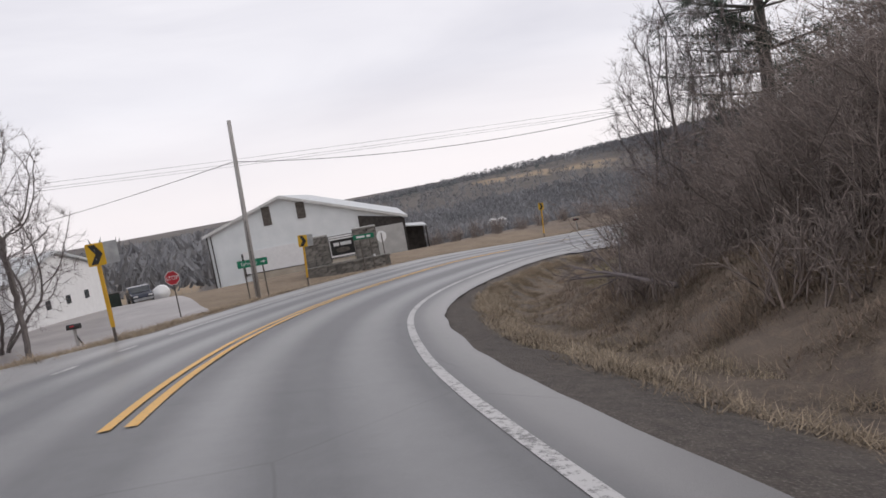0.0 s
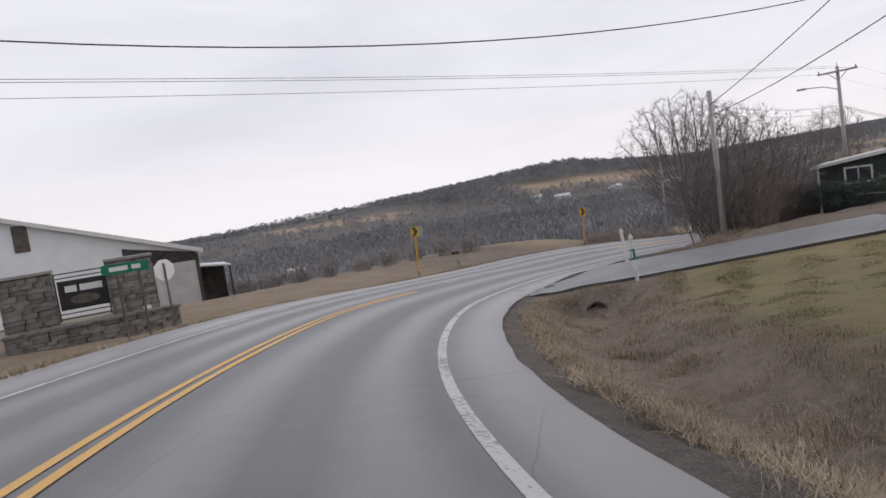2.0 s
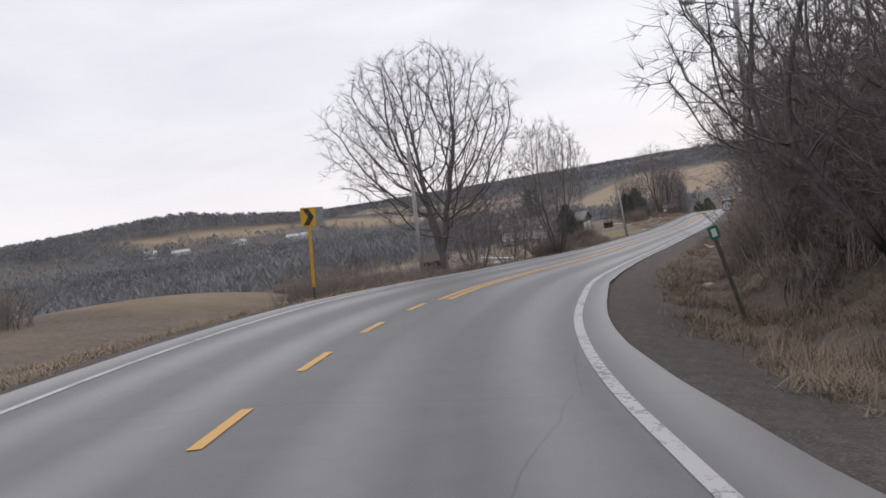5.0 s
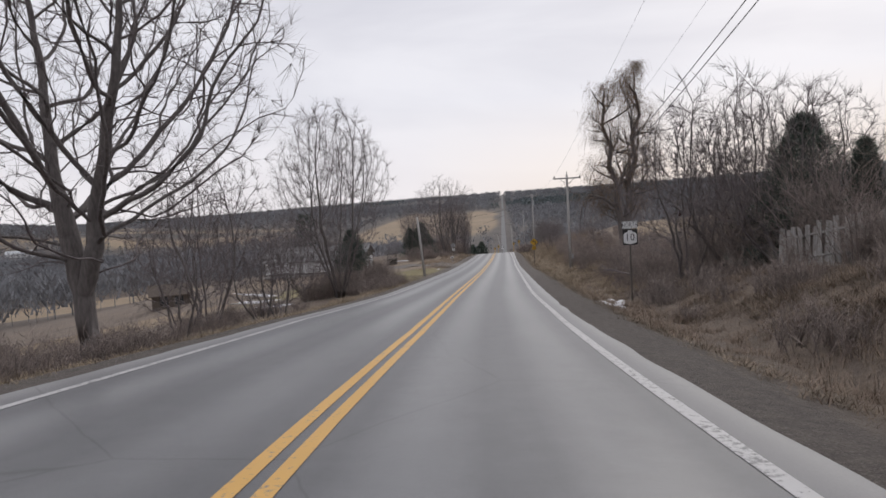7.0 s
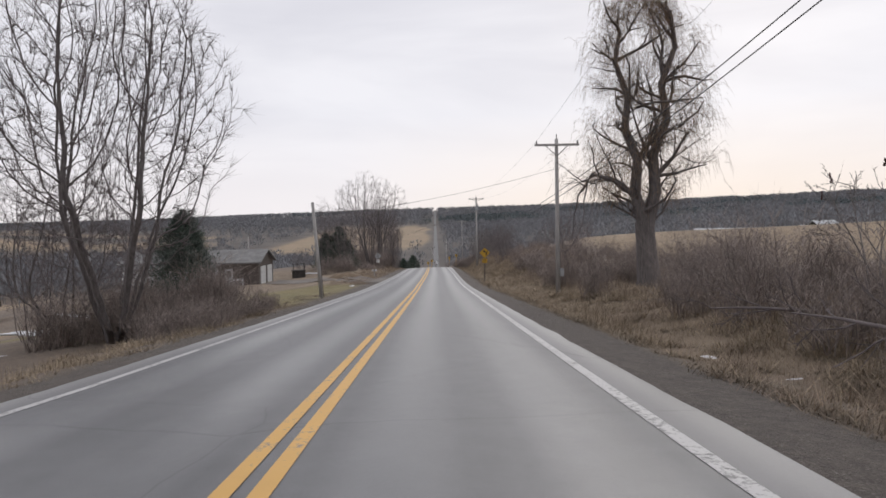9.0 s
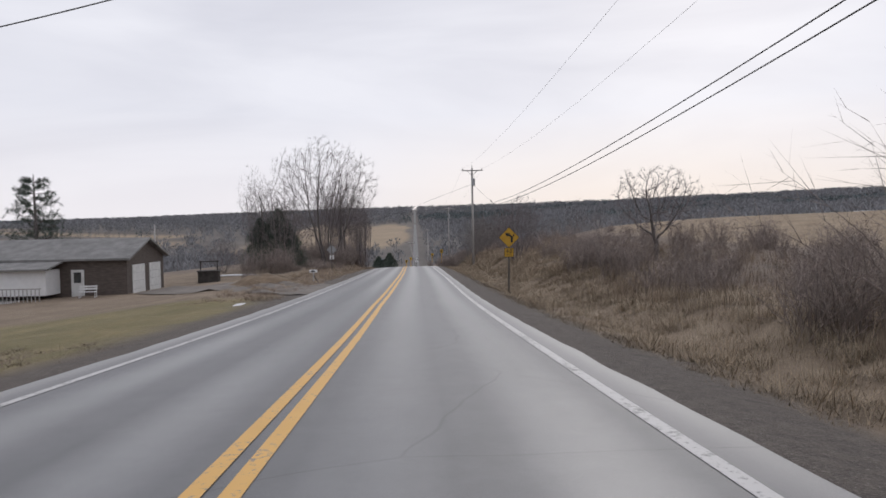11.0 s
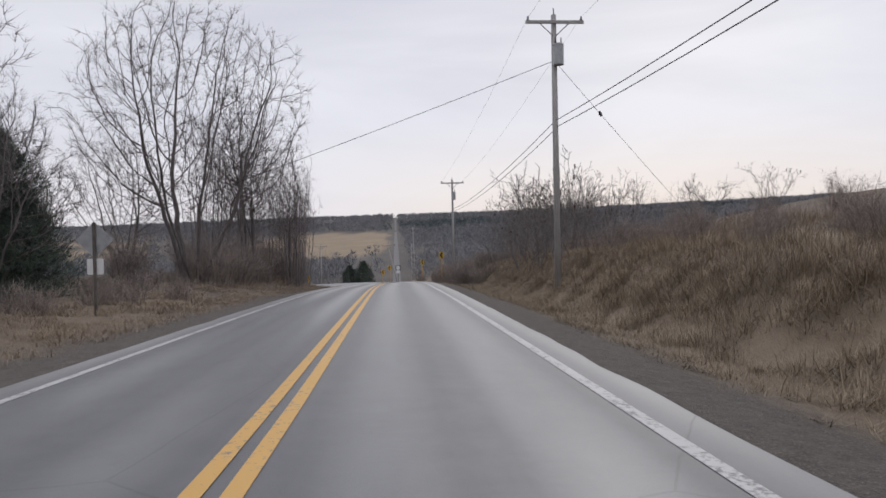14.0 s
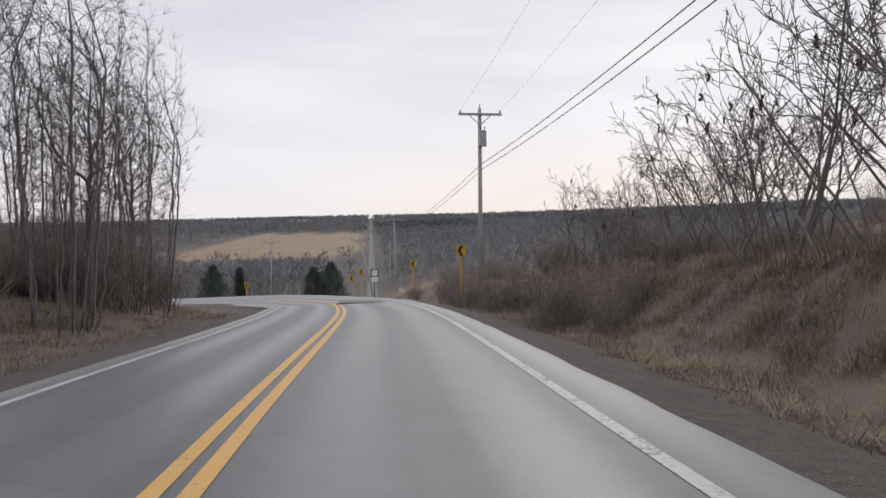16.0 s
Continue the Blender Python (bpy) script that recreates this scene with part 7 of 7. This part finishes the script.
for x, y, k in ((-11.5, 93.0, 0.62), (-13.2, 94.2, 0.7), (-14.6, 92.6, 0.6), (-12.6, 96.4, 0.7)):
    shrub(BRUSH_BIG[int(-x * 10) % 3], x, y, k, x * 70, "dense leafless grey shrub beside the lawn", "lawn shrubs")
for x, y, k in ((11.9, 3.4, 0.75), (13.0, 5.0, 0.9)):
    shrub(BRUSH_BIG[2], x, y, k, x * 70, "vine-draped leafless shrub on the bank", "bank thicket")


def sumac_meshes(seed):
    rng = random.Random(seed)
    wood, heads = Tubes(), Tubes()
    spec = dict(levels=3, count=(6, 4, 3), angle=(25, 50), ratio=(0.35, 0.55), curl=0.17, lift=0.1, start=0.45, first=1.0)
    for s in range(6):
        a = rng.uniform(0, 2 * math.pi)
        limb(rng, wood, wood, Vector((0.7 * math.cos(a), 0.7 * math.sin(a), -0.2)), tilt(Vector((0, 0, 1)), rng, rng.uniform(8, 38)), rng.uniform(2.6, 4.6), 0.034, 0, spec)
    tips = [Vector(v) for v in wood.v if v[2] > 2.2]
    for k in range(4):
        p = rng.choice(tips)
        h = rng.uniform(0.1, 0.2)
        for j in range(4):
            q = p + Vector((rng.gauss(0, 0.02), rng.gauss(0, 0.02), h * j / 3))
            heads.add([q - Vector((0, 0, 0.03)), q, q + Vector((0.004, 0, 0.05))], [0.02, 0.036, 0.01], 4)
    return wood.mesh("trunk", MAT_SUMAC_BARK), heads.mesh("fruit", MAT_SUMAC)


MAT_SUMAC = surface("dark_sumac_heads", (0.05, 0.022, 0.02), (0.1, 0.045, 0.038), 8, 0.9, relief=0)
MAT_SUMAC_BARK = surface("pale_sumac_bark", (0.14, 0.124, 0.118), (0.25, 0.225, 0.212), 3, 0.95, relief=0)
SUMAC = [sumac_meshes(70), sumac_meshes(71), sumac_meshes(72)]
SUMAC_LABEL = "bare sumac shrub with dark seed heads"
for k in range(15):
    tree(SUMAC[k % 3], 8.8 + rng.uniform(0, 5.2), 110.5 + rng.uniform(0, 10), k * 67, rng.uniform(0.7, 0.9), SUMAC_LABEL, "shrub", "sumac on the bank", name="sumac")
for k in range(20):
    t = rng.uniform(16.55, 17.85)
    x, y, z, yaw = road_at(t, rng.uniform(10.2, 13.5))
    tree(SUMAC[k % 3], x, y, k * 51, (1.45 - 0.45 * (t - 16.45)) * rng.uniform(0.85, 1.1), SUMAC_LABEL, "shrub", "sumac on the bank", name="sumac")
for k in range(5):
    x, y, z, yaw = road_at(rng.uniform(9.35, 10.1), rng.uniform(11.5, 14))
    tree(SUMAC[k % 3], x, y, k * 51, rng.uniform(0.9, 1.2), SUMAC_LABEL, "shrub", "sumac on the bank", name="sumac")
for x, y in ((20, 118), (22, 121), (24, 117)):
    tree(SUMAC[int(x) % 3], x, y, x * 30, 0.7, SUMAC_LABEL, "shrub", "sumac on the bank", name="sumac")


def needle_spray(t, rng, p, d, size, n):
    for k in range(n):
        a = tilt(d, rng, rng.uniform(20, 80))
        s = d.cross(a).normalized() * size * 0.04
        q = p + Vector((rng.gauss(0, 1), rng.gauss(0, 1), rng.gauss(0, 1))) * size * 0.35
        t.tri(q - s, q + s, q + a * size * rng.uniform(0.6, 1.2))


def pine_meshes(seed, height, reach):
    rng = random.Random(seed)
    wood, leaf = Tubes(), Tubes()
    wood.add([Vector((0, 0, -0.4)), Vector((0.1, 0, height * 0.5)), Vector((0, 0.1, height))], [0.32, 0.22, 0.04], 8)
    z = height * 0.18
    while z < height * 0.98:
        for k in range(6):
            a = rng.uniform(0, 2 * math.pi)
            ln = reach * (1.05 - 0.75 * z / height) * rng.uniform(0.6, 1.1)
            d = Vector((math.cos(a), math.sin(a), 0.12))
            p = Vector((0, 0, z))
            pts = [p, p + d * ln * 0.5, p + d * ln + Vector((0, 0, 0.05 * ln))]
            wood.add(pts, [0.06, 0.04, 0.015], 4)
            for j in range(7):
                f = 0.35 + 0.65 * (j + rng.random()) / 7
                q = pts[0].lerp(pts[2], f)
                side = tilt(d, rng, 60)
                e = q + side * ln * 0.22
                wood.add([q, e], [0.02, 0.008], 3)
                for g in (0.4, 0.75, 1.0):
                    needle_spray(leaf, rng, q.lerp(e, g), side, 0.3, 20)
        z += height * 0.05
    return wood.mesh("trunk", MAT_BARK), leaf.mesh("crown", MAT_CONIFER, False)


def cedar_meshes(seed, height, width):
    rng = random.Random(seed)
    wood, leaf = Tubes(), Tubes()
    wood.add([Vector((0, 0, -0.3)), Vector((0, 0, height * 0.7))], [0.14, 0.03], 6)
    for k in range(2600):
        f = rng.random() ** 0.8
        a = rng.uniform(0, 2 * math.pi)
        r = width / 2 * (1 - f) ** 0.6 * (0.72 + 0.75 * noise.noise((math.cos(a) * 2.2, math.sin(a) * 2.2, f * 7 + seed))) * math.sqrt(rng.uniform(0.3, 1.0))
        p = Vector((r * math.cos(a), r * math.sin(a), 0.1 + f * height))
        needle_spray(leaf, rng, p, Vector((math.cos(a) * 0.7, math.sin(a) * 0.7, 0.8)).normalized(), 0.4, 8)
    return wood.mesh("trunk", MAT_BARK), leaf.mesh("crown", MAT_CONIFER, False)


PINE, CEDAR = pine_meshes(80, 15.0, 5.2), cedar_meshes(82, 6.0, 2.6)
JUNIPER = cedar_meshes(83, 6.4, 7.0)
for x, y, k in ((-14.4, 105.6, 1.0), (-16.8, 106.8, 0.85), (-12.9, 104.4, 0.66), (13.4, 2.0, 0.86), (-8, 262, 1.7), (-12, 264, 1.5), (-29, 240, 1.2)):
    tree(JUNIPER, x, y, x * 37, k, "ragged dark green conifer among bare trees", name="conifer")
for x, y, s in ((32.2, -46.6, 1.0), (39.0, -45.5, 1.0), (46.0, -49.5, 0.9)):
    tree(PINE, x, y, x * 40, s, "dark pine with spreading boughs above the thicket", name="pine_tree")
tree(PINE, -34.0, 92.0, 30, 0.72, "dark conifer behind the bungalow", name="pine_tree")
tree(JUNIPER, -11.0, 31.5, 0, 0.75, "dark conifer behind the bare tree", name="conifer")
tree(SCRUB_B, -12.6, 33.0, 50, 0.8, "low spreading bare tree beside the road")
for x, y, s in ((13.5, -1.9, 0.62), (-26, 250, 1.3)):
    tree(CEDAR, x, y, x * 37, s, "dense dark green cedar", name="cedar")


def hedge(x, y, L, W, H, yaw):
    rng = random.Random(9)
    t = Tubes()
    for k in range(3800):
        p = Vector((rng.uniform(-L / 2, L / 2), rng.uniform(-W / 2, W / 2), rng.uniform(0, H)))
        edge = max(abs(p.x) / (L / 2), abs(p.y) / (W / 2), p.z / H)
        if edge < 0.6:
            continue
        needle_spray(t, rng, p, Vector((p.x / L, p.y / W, 0.4)).normalized(), 0.25, 6)
    ob = new("hedge", t.mesh("hedge", MAT_CONIFER, False))
    ob.matrix_world = pose(x, y, gz(x, y), 0, 0, yaw)
    tagged(ob, "clipped dark green hedge in front of the house", "hedge")


hedge(16.9, -24.6, 9.0, 1.3, 1.15, 22)


def fallen_branch(x, y, L, yaw, seed):
    rng = random.Random(seed)
    t = Tubes()
    spec = dict(levels=2, count=(6, 4), angle=(20, 50), ratio=(0.3, 0.5), curl=0.12, lift=0.0, start=0.25, first=1.0)
    limb(rng, t, t, Vector((0, 0, 0.25)), Vector((1, 0, 0.12)), L, 0.06, 0, spec)
    ob = new("fallen_branch", t.mesh("fallen_branch", MAT_TWIG))
    ob.matrix_world = pose(x, y, gz(x, y), 0, 0, yaw)
    tagged(ob, "dark fallen branch lying in the ditch", "branch", "fallen branches")


fallen_branch(41.5, -57.2, 3.0, 200, 1)
fallen_branch(40.5, -56.6, 2.4, 225, 2)
fallen_branch(9.8, 12.5, 3.0, 160, 3)
fallen_branch(9.0, 9.0, 2.6, 130, 4)


# ---- far woods, each clump a spray of upright twigs ----
def far_woods():
    r = np.random.RandomState(4)
    rows = []
    for n, x0, x1, y0, y1 in ((15000, -460, -30, -140, 520), (4000, 8, 420, -260, 520), (16000, -1500, 900, -500, 1700), (9000, -2400, 1700, 300, 3300), (9000, 10, 1300, 235, 1700), (3500, -1050, -600, 430, 950), (6000, -1500, 600, 1450, 2500)):
        x, y = r.uniform(x0, x1, n), r.uniform(y0, y1, n)
        idx, u = nearest(x, y)
        d = np.hypot(x - 0, y - 30)
        dens = 0.5 + 0.5 * np.sin(x * 0.011 + 2 * np.sin(y * 0.006)) * np.sin(y * 0.013 + np.sin(x * 0.008))
        keep = (in_fields(x, y, 4) < 0.3) & (d > 120) & (abs(u) > 42) & (abs(x - 1.5) > 9) & (r.uniform(0, 1, n) < 0.45 + 0.6 * dens)
        keep &= ~((x > 8) & (x < 330) & (y > -60) & (y < 235))
        keep &= ~((u > 0) & (abs(u) < 130) & (y < 170)) & ~((abs(u) < 70) & (y > 40) & (y < 190)) & ~((y < -40) & (abs(u) < 75))
        rows.append(np.stack([x[keep], y[keep]], 1))
    p = np.vstack(rows)
    z = ground_z(p[:, 0], p[:, 1])
    pine = (np.sin(p[:, 0] * 0.006 + 1.0) * np.sin(p[:, 1] * 0.005 + 0.5) > 0.7) | ((p[:, 0] > 40) & (p[:, 1] > 900) & (np.sin(p[:, 0] * 0.013) * np.sin(p[:, 1] * 0.011) > 0.2))
    pine &= ~((p[:, 0] > 8) & (p[:, 0] < 330) & (p[:, 1] < 430))
    for flag, name, mat, label in ((False, "far_woods", MAT_HAZY_WOODS, "bare woods over the far slopes, bluish haze in their colour"), (True, "far_pine_woods", MAT_HAZY_PINES, "conifer woods on the far hills, paled and blued as by haze")):
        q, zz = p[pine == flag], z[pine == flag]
        n = len(q)
        far = np.clip(np.hypot(q[:, 0], q[:, 1] - 50) / 900, 0.35, 1.6)
        h = r.uniform(7, 12, n) * (0.8 + 0.35 * far)
        # a crown of small flakes in a rounded or, for conifers, pointed outline, over a thin trunk
        k = 28
        f = r.uniform(0, 1, (n, k)) ** 0.8
        a = r.uniform(0, 2 * np.pi, (n, k))
        girth = (1 - f) ** 0.8 if flag else np.sqrt(np.clip(1 - (2 * f - 0.85) ** 2, 0.05, 1))
        rad = (0.26 if flag else 0.4) * h[:, None] * girth * np.sqrt(r.uniform(0.1, 1, (n, k))) * (0.75 + 0.35 * far[:, None])
        cx, cy = q[:, :1] + rad * np.cos(a), q[:, 1:] + rad * np.sin(a)
        cz = zz[:, None] + h[:, None] * ((0.05 if flag else 0.15) + (0.9 if flag else 0.75) * f)
        mid = np.stack([cx, cy, cz], -1)
        tip = h[:, None, None] * r.uniform(0.12, 0.26, (n, k))[:, :, None] * np.stack([0.6 * np.cos(a), 0.6 * np.sin(a), (-0.2 if flag else 1.0) + 0 * a], -1)
        b = r.uniform(0, np.pi, (n, k))
        wid = (h[:, None] * r.uniform(0.02, 0.06, (n, k)) * (0.5 + 0.9 * far[:, None]) * (1.8 if flag else 1.0))[:, :, None] * np.stack([np.cos(b), np.sin(b), 0 * b], -1)
        v = np.stack([mid - wid, mid + wid, mid + tip], 2)
        stem = 0.012 * h
        v[:, 0, 0] = np.stack([q[:, 0] - stem, q[:, 1], zz - 0.8], -1)
        v[:, 0, 1] = np.stack([q[:, 0] + stem, q[:, 1], zz - 0.8], -1)
        v[:, 0, 2] = np.stack([q[:, 0], q[:, 1], zz + 0.9 * h], -1)
        v = v.reshape(-1, 3)
        me = bpy.data.meshes.new(name)
        me.vertices.add(len(v))
        me.vertices.foreach_set("co", v.ravel())
        me.loops.add(len(v))
        me.loops.foreach_set("vertex_index", np.arange(len(v)))
        me.polygons.add(len(v) // 3)
        me.polygons.foreach_set("loop_start", np.arange(len(v) // 3) * 3)
        me.update(calc_edges=True)
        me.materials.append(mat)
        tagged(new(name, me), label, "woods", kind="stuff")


far_woods()


# ---- dead grass along the verges ----
def grass(name, n, t0, t1, u0, u1, lo, hi, material, label, seed, flat=0.5):
    r = np.random.RandomState(seed)
    t, u = r.uniform(t0, t1, n), u0 + (u1 - u0) * r.uniform(0, 1, n) ** 1.2
    i = np.clip(np.searchsorted(LT, t), 0, len(LT) - 1)
    x, y = LX[i] + RX[i] * u + r.normal(0, 0.25, n), LY[i] + RY[i] * u + r.normal(0, 0.25, n)
    clump = np.sin(x * 1.7 + 3 * np.sin(y * 0.8)) * np.sin(y * 1.9 + 2 * np.sin(x * 0.6))
    keep = (r.uniform(-1, 1, n) < clump + 0.35) & (abs(nearest(x, y)[1]) > 4.9)
    x, y = x[keep], y[keep]
    n = len(x)
    z = ground_z(x, y)
    h = r.uniform(lo, hi, n) * (0.7 + 0.5 * clump[keep])
    k = 4
    a = r.uniform(0, 2 * np.pi, (n, k))
    lean = r.uniform(0.2, 1.0 + flat, (n, k))
    w = 0.004 + 0.006 * r.uniform(0, 1, (n, k))
    bx, by = x[:, None] + r.normal(0, 0.06, (n, k)), y[:, None] + r.normal(0, 0.06, (n, k))
    dx, dy = np.cos(a) * lean * h[:, None], np.sin(a) * lean * h[:, None]
    px, py = -np.sin(a) * w, np.cos(a) * w
    zz = z[:, None] - 0.02 + 0 * a
    tip = h[:, None] * r.uniform(0.5, 1.0, (n, k))
    v = np.stack([np.stack([bx - px, by - py, zz], -1), np.stack([bx + px, by + py, zz], -1), np.stack([bx + dx, by + dy, zz + tip], -1)], 2).reshape(-1, 3)
    me = bpy.data.meshes.new(name)
    me.vertices.add(len(v))
    me.vertices.foreach_set("co", v.ravel())
    me.loops.add(len(v))
    me.loops.foreach_set("vertex_index", np.arange(len(v)))
    me.polygons.add(len(v) // 3)
    me.polygons.foreach_set("loop_start", np.arange(len(v) // 3) * 3)
    me.update(calc_edges=True)
    me.materials.append(material)
    tagged(new(name, me), label, "grass", kind="stuff")


def tussocks(name, n, t0, t1, u0, u1, lo, hi, material, label, seed, droop=1.0, blades=64):
    """Clumps of long dead grass whose blades arch over and hang."""
    r = np.random.RandomState(seed)
    t, u = r.uniform(t0, t1, n), r.uniform(u0, u1, n)
    i = np.clip(np.searchsorted(LT, t), 0, len(LT) - 1)
    x, y = LX[i] + RX[i] * u, LY[i] + RY[i] * u
    z = ground_z(x, y)
    # in drifts, thin between them
    drift = 0.5 + 0.5 * np.sin(x * 0.8 + 2 * np.sin(y * 0.37)) * np.sin(y * 0.9 + 2 * np.sin(x * 0.31))
    h = (r.uniform(lo, hi, n) * (0.45 + 0.75 * drift))[:, None] * r.uniform(0.55, 1.1, (n, blades))
    a = r.uniform(0, 2 * np.pi, (n, blades)) + r.normal(0, 0.5, (n, 1))
    w = r.uniform(0.0018, 0.0045, (n, blades))
    bx, by = x[:, None] + r.normal(0, 0.17, (n, blades)), y[:, None] + r.normal(0, 0.17, (n, blades))
    lean = r.uniform(0.25, 1.0, (n, blades)) * droop
    rows = []
    for f, rise in ((0.0, 0.0), (0.5, 0.62), (1.0, 0.75)):
        out = lean * h * f ** 1.4
        up = h * (rise if f < 1 else rise - 0.55 * np.clip(lean, 0, 1.2))
        wide = w * (1 - 0.8 * f)
        for s in (-1, 1):
            rows.append(np.stack([bx + np.cos(a) * out - s * np.sin(a) * wide, by + np.sin(a) * out + s * np.cos(a) * wide, z[:, None] - 0.03 + np.maximum(up, 0)], -1))
    v = np.stack(rows, 2).reshape(-1, 6, 3)
    base = np.arange(len(v))[:, None] * 6
    faces = np.concatenate([base + [0, 1, 3, 2], base + [2, 3, 5, 4]])
    me = bpy.data.meshes.new(name)
    me.vertices.add(len(v) * 6)
    me.vertices.foreach_set("co", v.ravel())
    me.loops.add(faces.size)
    me.loops.foreach_set("vertex_index", faces.ravel())
    me.polygons.add(len(faces))
    me.polygons.foreach_set("loop_start", np.arange(len(faces)) * 4)
    me.update(calc_edges=True)
    me.materials.append(material)
    tagged(new(name, me), label, "grass", kind="stuff")


MAT_STRAW = surface("bleached_straw_blades", (0.29, 0.228, 0.158), (0.5, 0.408, 0.298), 0.5, 0.9, relief=0, island=0.35)
MAT_LAWN = surface("lawn_grass_blades", (0.14, 0.125, 0.05), (0.27, 0.225, 0.11), 0.4, 0.9, relief=0, island=0.35)
MAT_MATTED = surface("matted_grass_blades", (0.14, 0.11, 0.082), (0.28, 0.223, 0.162), 0.4, 0.95, relief=0, island=0.45)
MAT_GRASS_DARK = surface("brown_weed_stalks", (0.2, 0.152, 0.118), (0.36, 0.275, 0.205), 0.6, 0.9, relief=0, island=0.4)
grass("corner_grass", 22000, -0.8, 1.8, 7.5, 15, 0.12, 0.45, MAT_GRASS_DARK, "brown dead grass and weeds under the thicket", 8, 0.4)
grass("verge_grass", 20000, -0.6, 4.3, 5.2, 7.6, 0.08, 0.26, MAT_GRASS, "matted straw-coloured dead grass on the inner verge", 1, 1.0)
grass("bank_grass", 34000, 5.0, 9.6, 5.6, 11, 0.12, 0.4, MAT_GRASS_DARK, "brown dead grass and weeds on the bank", 2)
grass("field_edge_grass", 60000, 9.3, 17.6, 5.8, 13, 0.15, 0.55, MAT_GRASS, "pale dead grass along the field edge", 3)
grass("left_grass", 34000, 1.5, 11.0, -9.5, -5.0, 0.1, 0.34, MAT_GRASS, "dead grass along the outer verge", 4, 0.8)
grass("left_wood_grass", 24000, 12.8, 18.0, -9, -5.0, 0.1, 0.35, MAT_GRASS_DARK, "brown dead grass under the roadside wood", 5, 0.8)
grass("bank_weeds", 22000, 15.4, 17.9, 7.6, 16, 0.15, 0.5, MAT_GRASS_DARK, "reddish brown dead weeds over the bank", 7, -0.4)
grass("straw_weeds", 24000, 12.9, 15.8, 7.6, 18, 0.25, 0.75, MAT_GRASS, "pale straw weeds over the bank", 9, 0.2)
grass("lawn_grass", 60000, 1.5, 4.4, 8.8, 24, 0.02, 0.07, MAT_LAWN, "short winter lawn grass, olive and tan", 16, 0.6)
grass("matted_field_grass", 44000, 9.4, 12.8, 5.4, 13, 0.05, 0.22, MAT_MATTED, "matted brown dead grass at the field edge", 17, 2.0)
grass("pale_bank_grass", 26000, 15.2, 17.8, 6.0, 11, 0.1, 0.35, MAT_GRASS, "pale dead grass tufts on the bank", 15, 1.0)
grass("matted_bank_grass", 52000, 12.4, 17.8, 5.4, 11, 0.05, 0.2, MAT_MATTED, "matted brown dead grass lying on the bank", 10, 2.0)
grass("matted_ditch_side_grass", 24000, 1.8, 4.2, 5.2, 7.4, 0.05, 0.17, MAT_GRASS, "matted straw grass along the ditch", 14, 2.0)
grass("matted_corner_grass", 34000, -0.8, 1.8, 5.2, 11, 0.05, 0.17, MAT_MATTED, "matted brown dead grass on the inner verge", 11, 2.0)
grass("matted_ditch_grass", 44000, 5.2, 9.8, 5.4, 10.5, 0.05, 0.2, MAT_MATTED, "matted brown dead grass in the ditch", 12, 2.0)
grass("matted_outer_grass", 36000, 1.5, 12.0, -9, -5.0, 0.05, 0.16, MAT_MATTED, "matted brown dead grass on the outer verge", 13, 2.0)
grass("tall_weeds", 16000, 9.4, 17.4, 8.5, 20, 0.5, 1.3, MAT_GRASS_DARK, "tall brown weed stalks on the field side", 6, -0.6)
tussocks("straw_tussocks", 900, 10.6, 15.2, 6.4, 12.5, 0.35, 0.75, MAT_STRAW, "bleached straw tussocks drooping over the bank", 30, 1.1)
tussocks("bank_tussocks", 620, 14.6, 17.8, 6.6, 12.0, 0.3, 0.6, MAT_GRASS, "brown grass tussocks drooping down the bank", 31, 1.2)
tussocks("pale_tussocks", 480, 15.3, 17.7, 6.2, 10.6, 0.25, 0.55, MAT_STRAW, "bleached straw tussocks drooping down the bank", 37, 1.2)
tussocks("verge_tussocks", 500, 5.6, 10.6, 6.2, 10.5, 0.25, 0.5, MAT_GRASS_DARK, "brown dead grass tussocks along the ditch", 32, 1.2)
tussocks("ditch_straw", 620, 0.6, 4.2, 5.0, 7.6, 0.1, 0.26, MAT_STRAW, "pale straw laid flat beside the ditch", 33, 1.5)
tussocks("outer_tussocks", 420, 5.6, 11.0, -9.5, -5.6, 0.2, 0.42, MAT_GRASS, "dead grass tussocks on the outer verge", 34, 1.2)
tussocks("wood_edge_tussocks", 420, 13.2, 18.0, -10.0, -5.4, 0.25, 0.5, MAT_GRASS, "dead grass tussocks under the roadside wood", 35, 1.2)
tussocks("ditch_weeds", 420, 0.8, 4.25, 6.8, 9.2, 0.15, 0.34, MAT_GRASS_DARK, "brown weeds on the far side of the ditch", 36, 1.2)
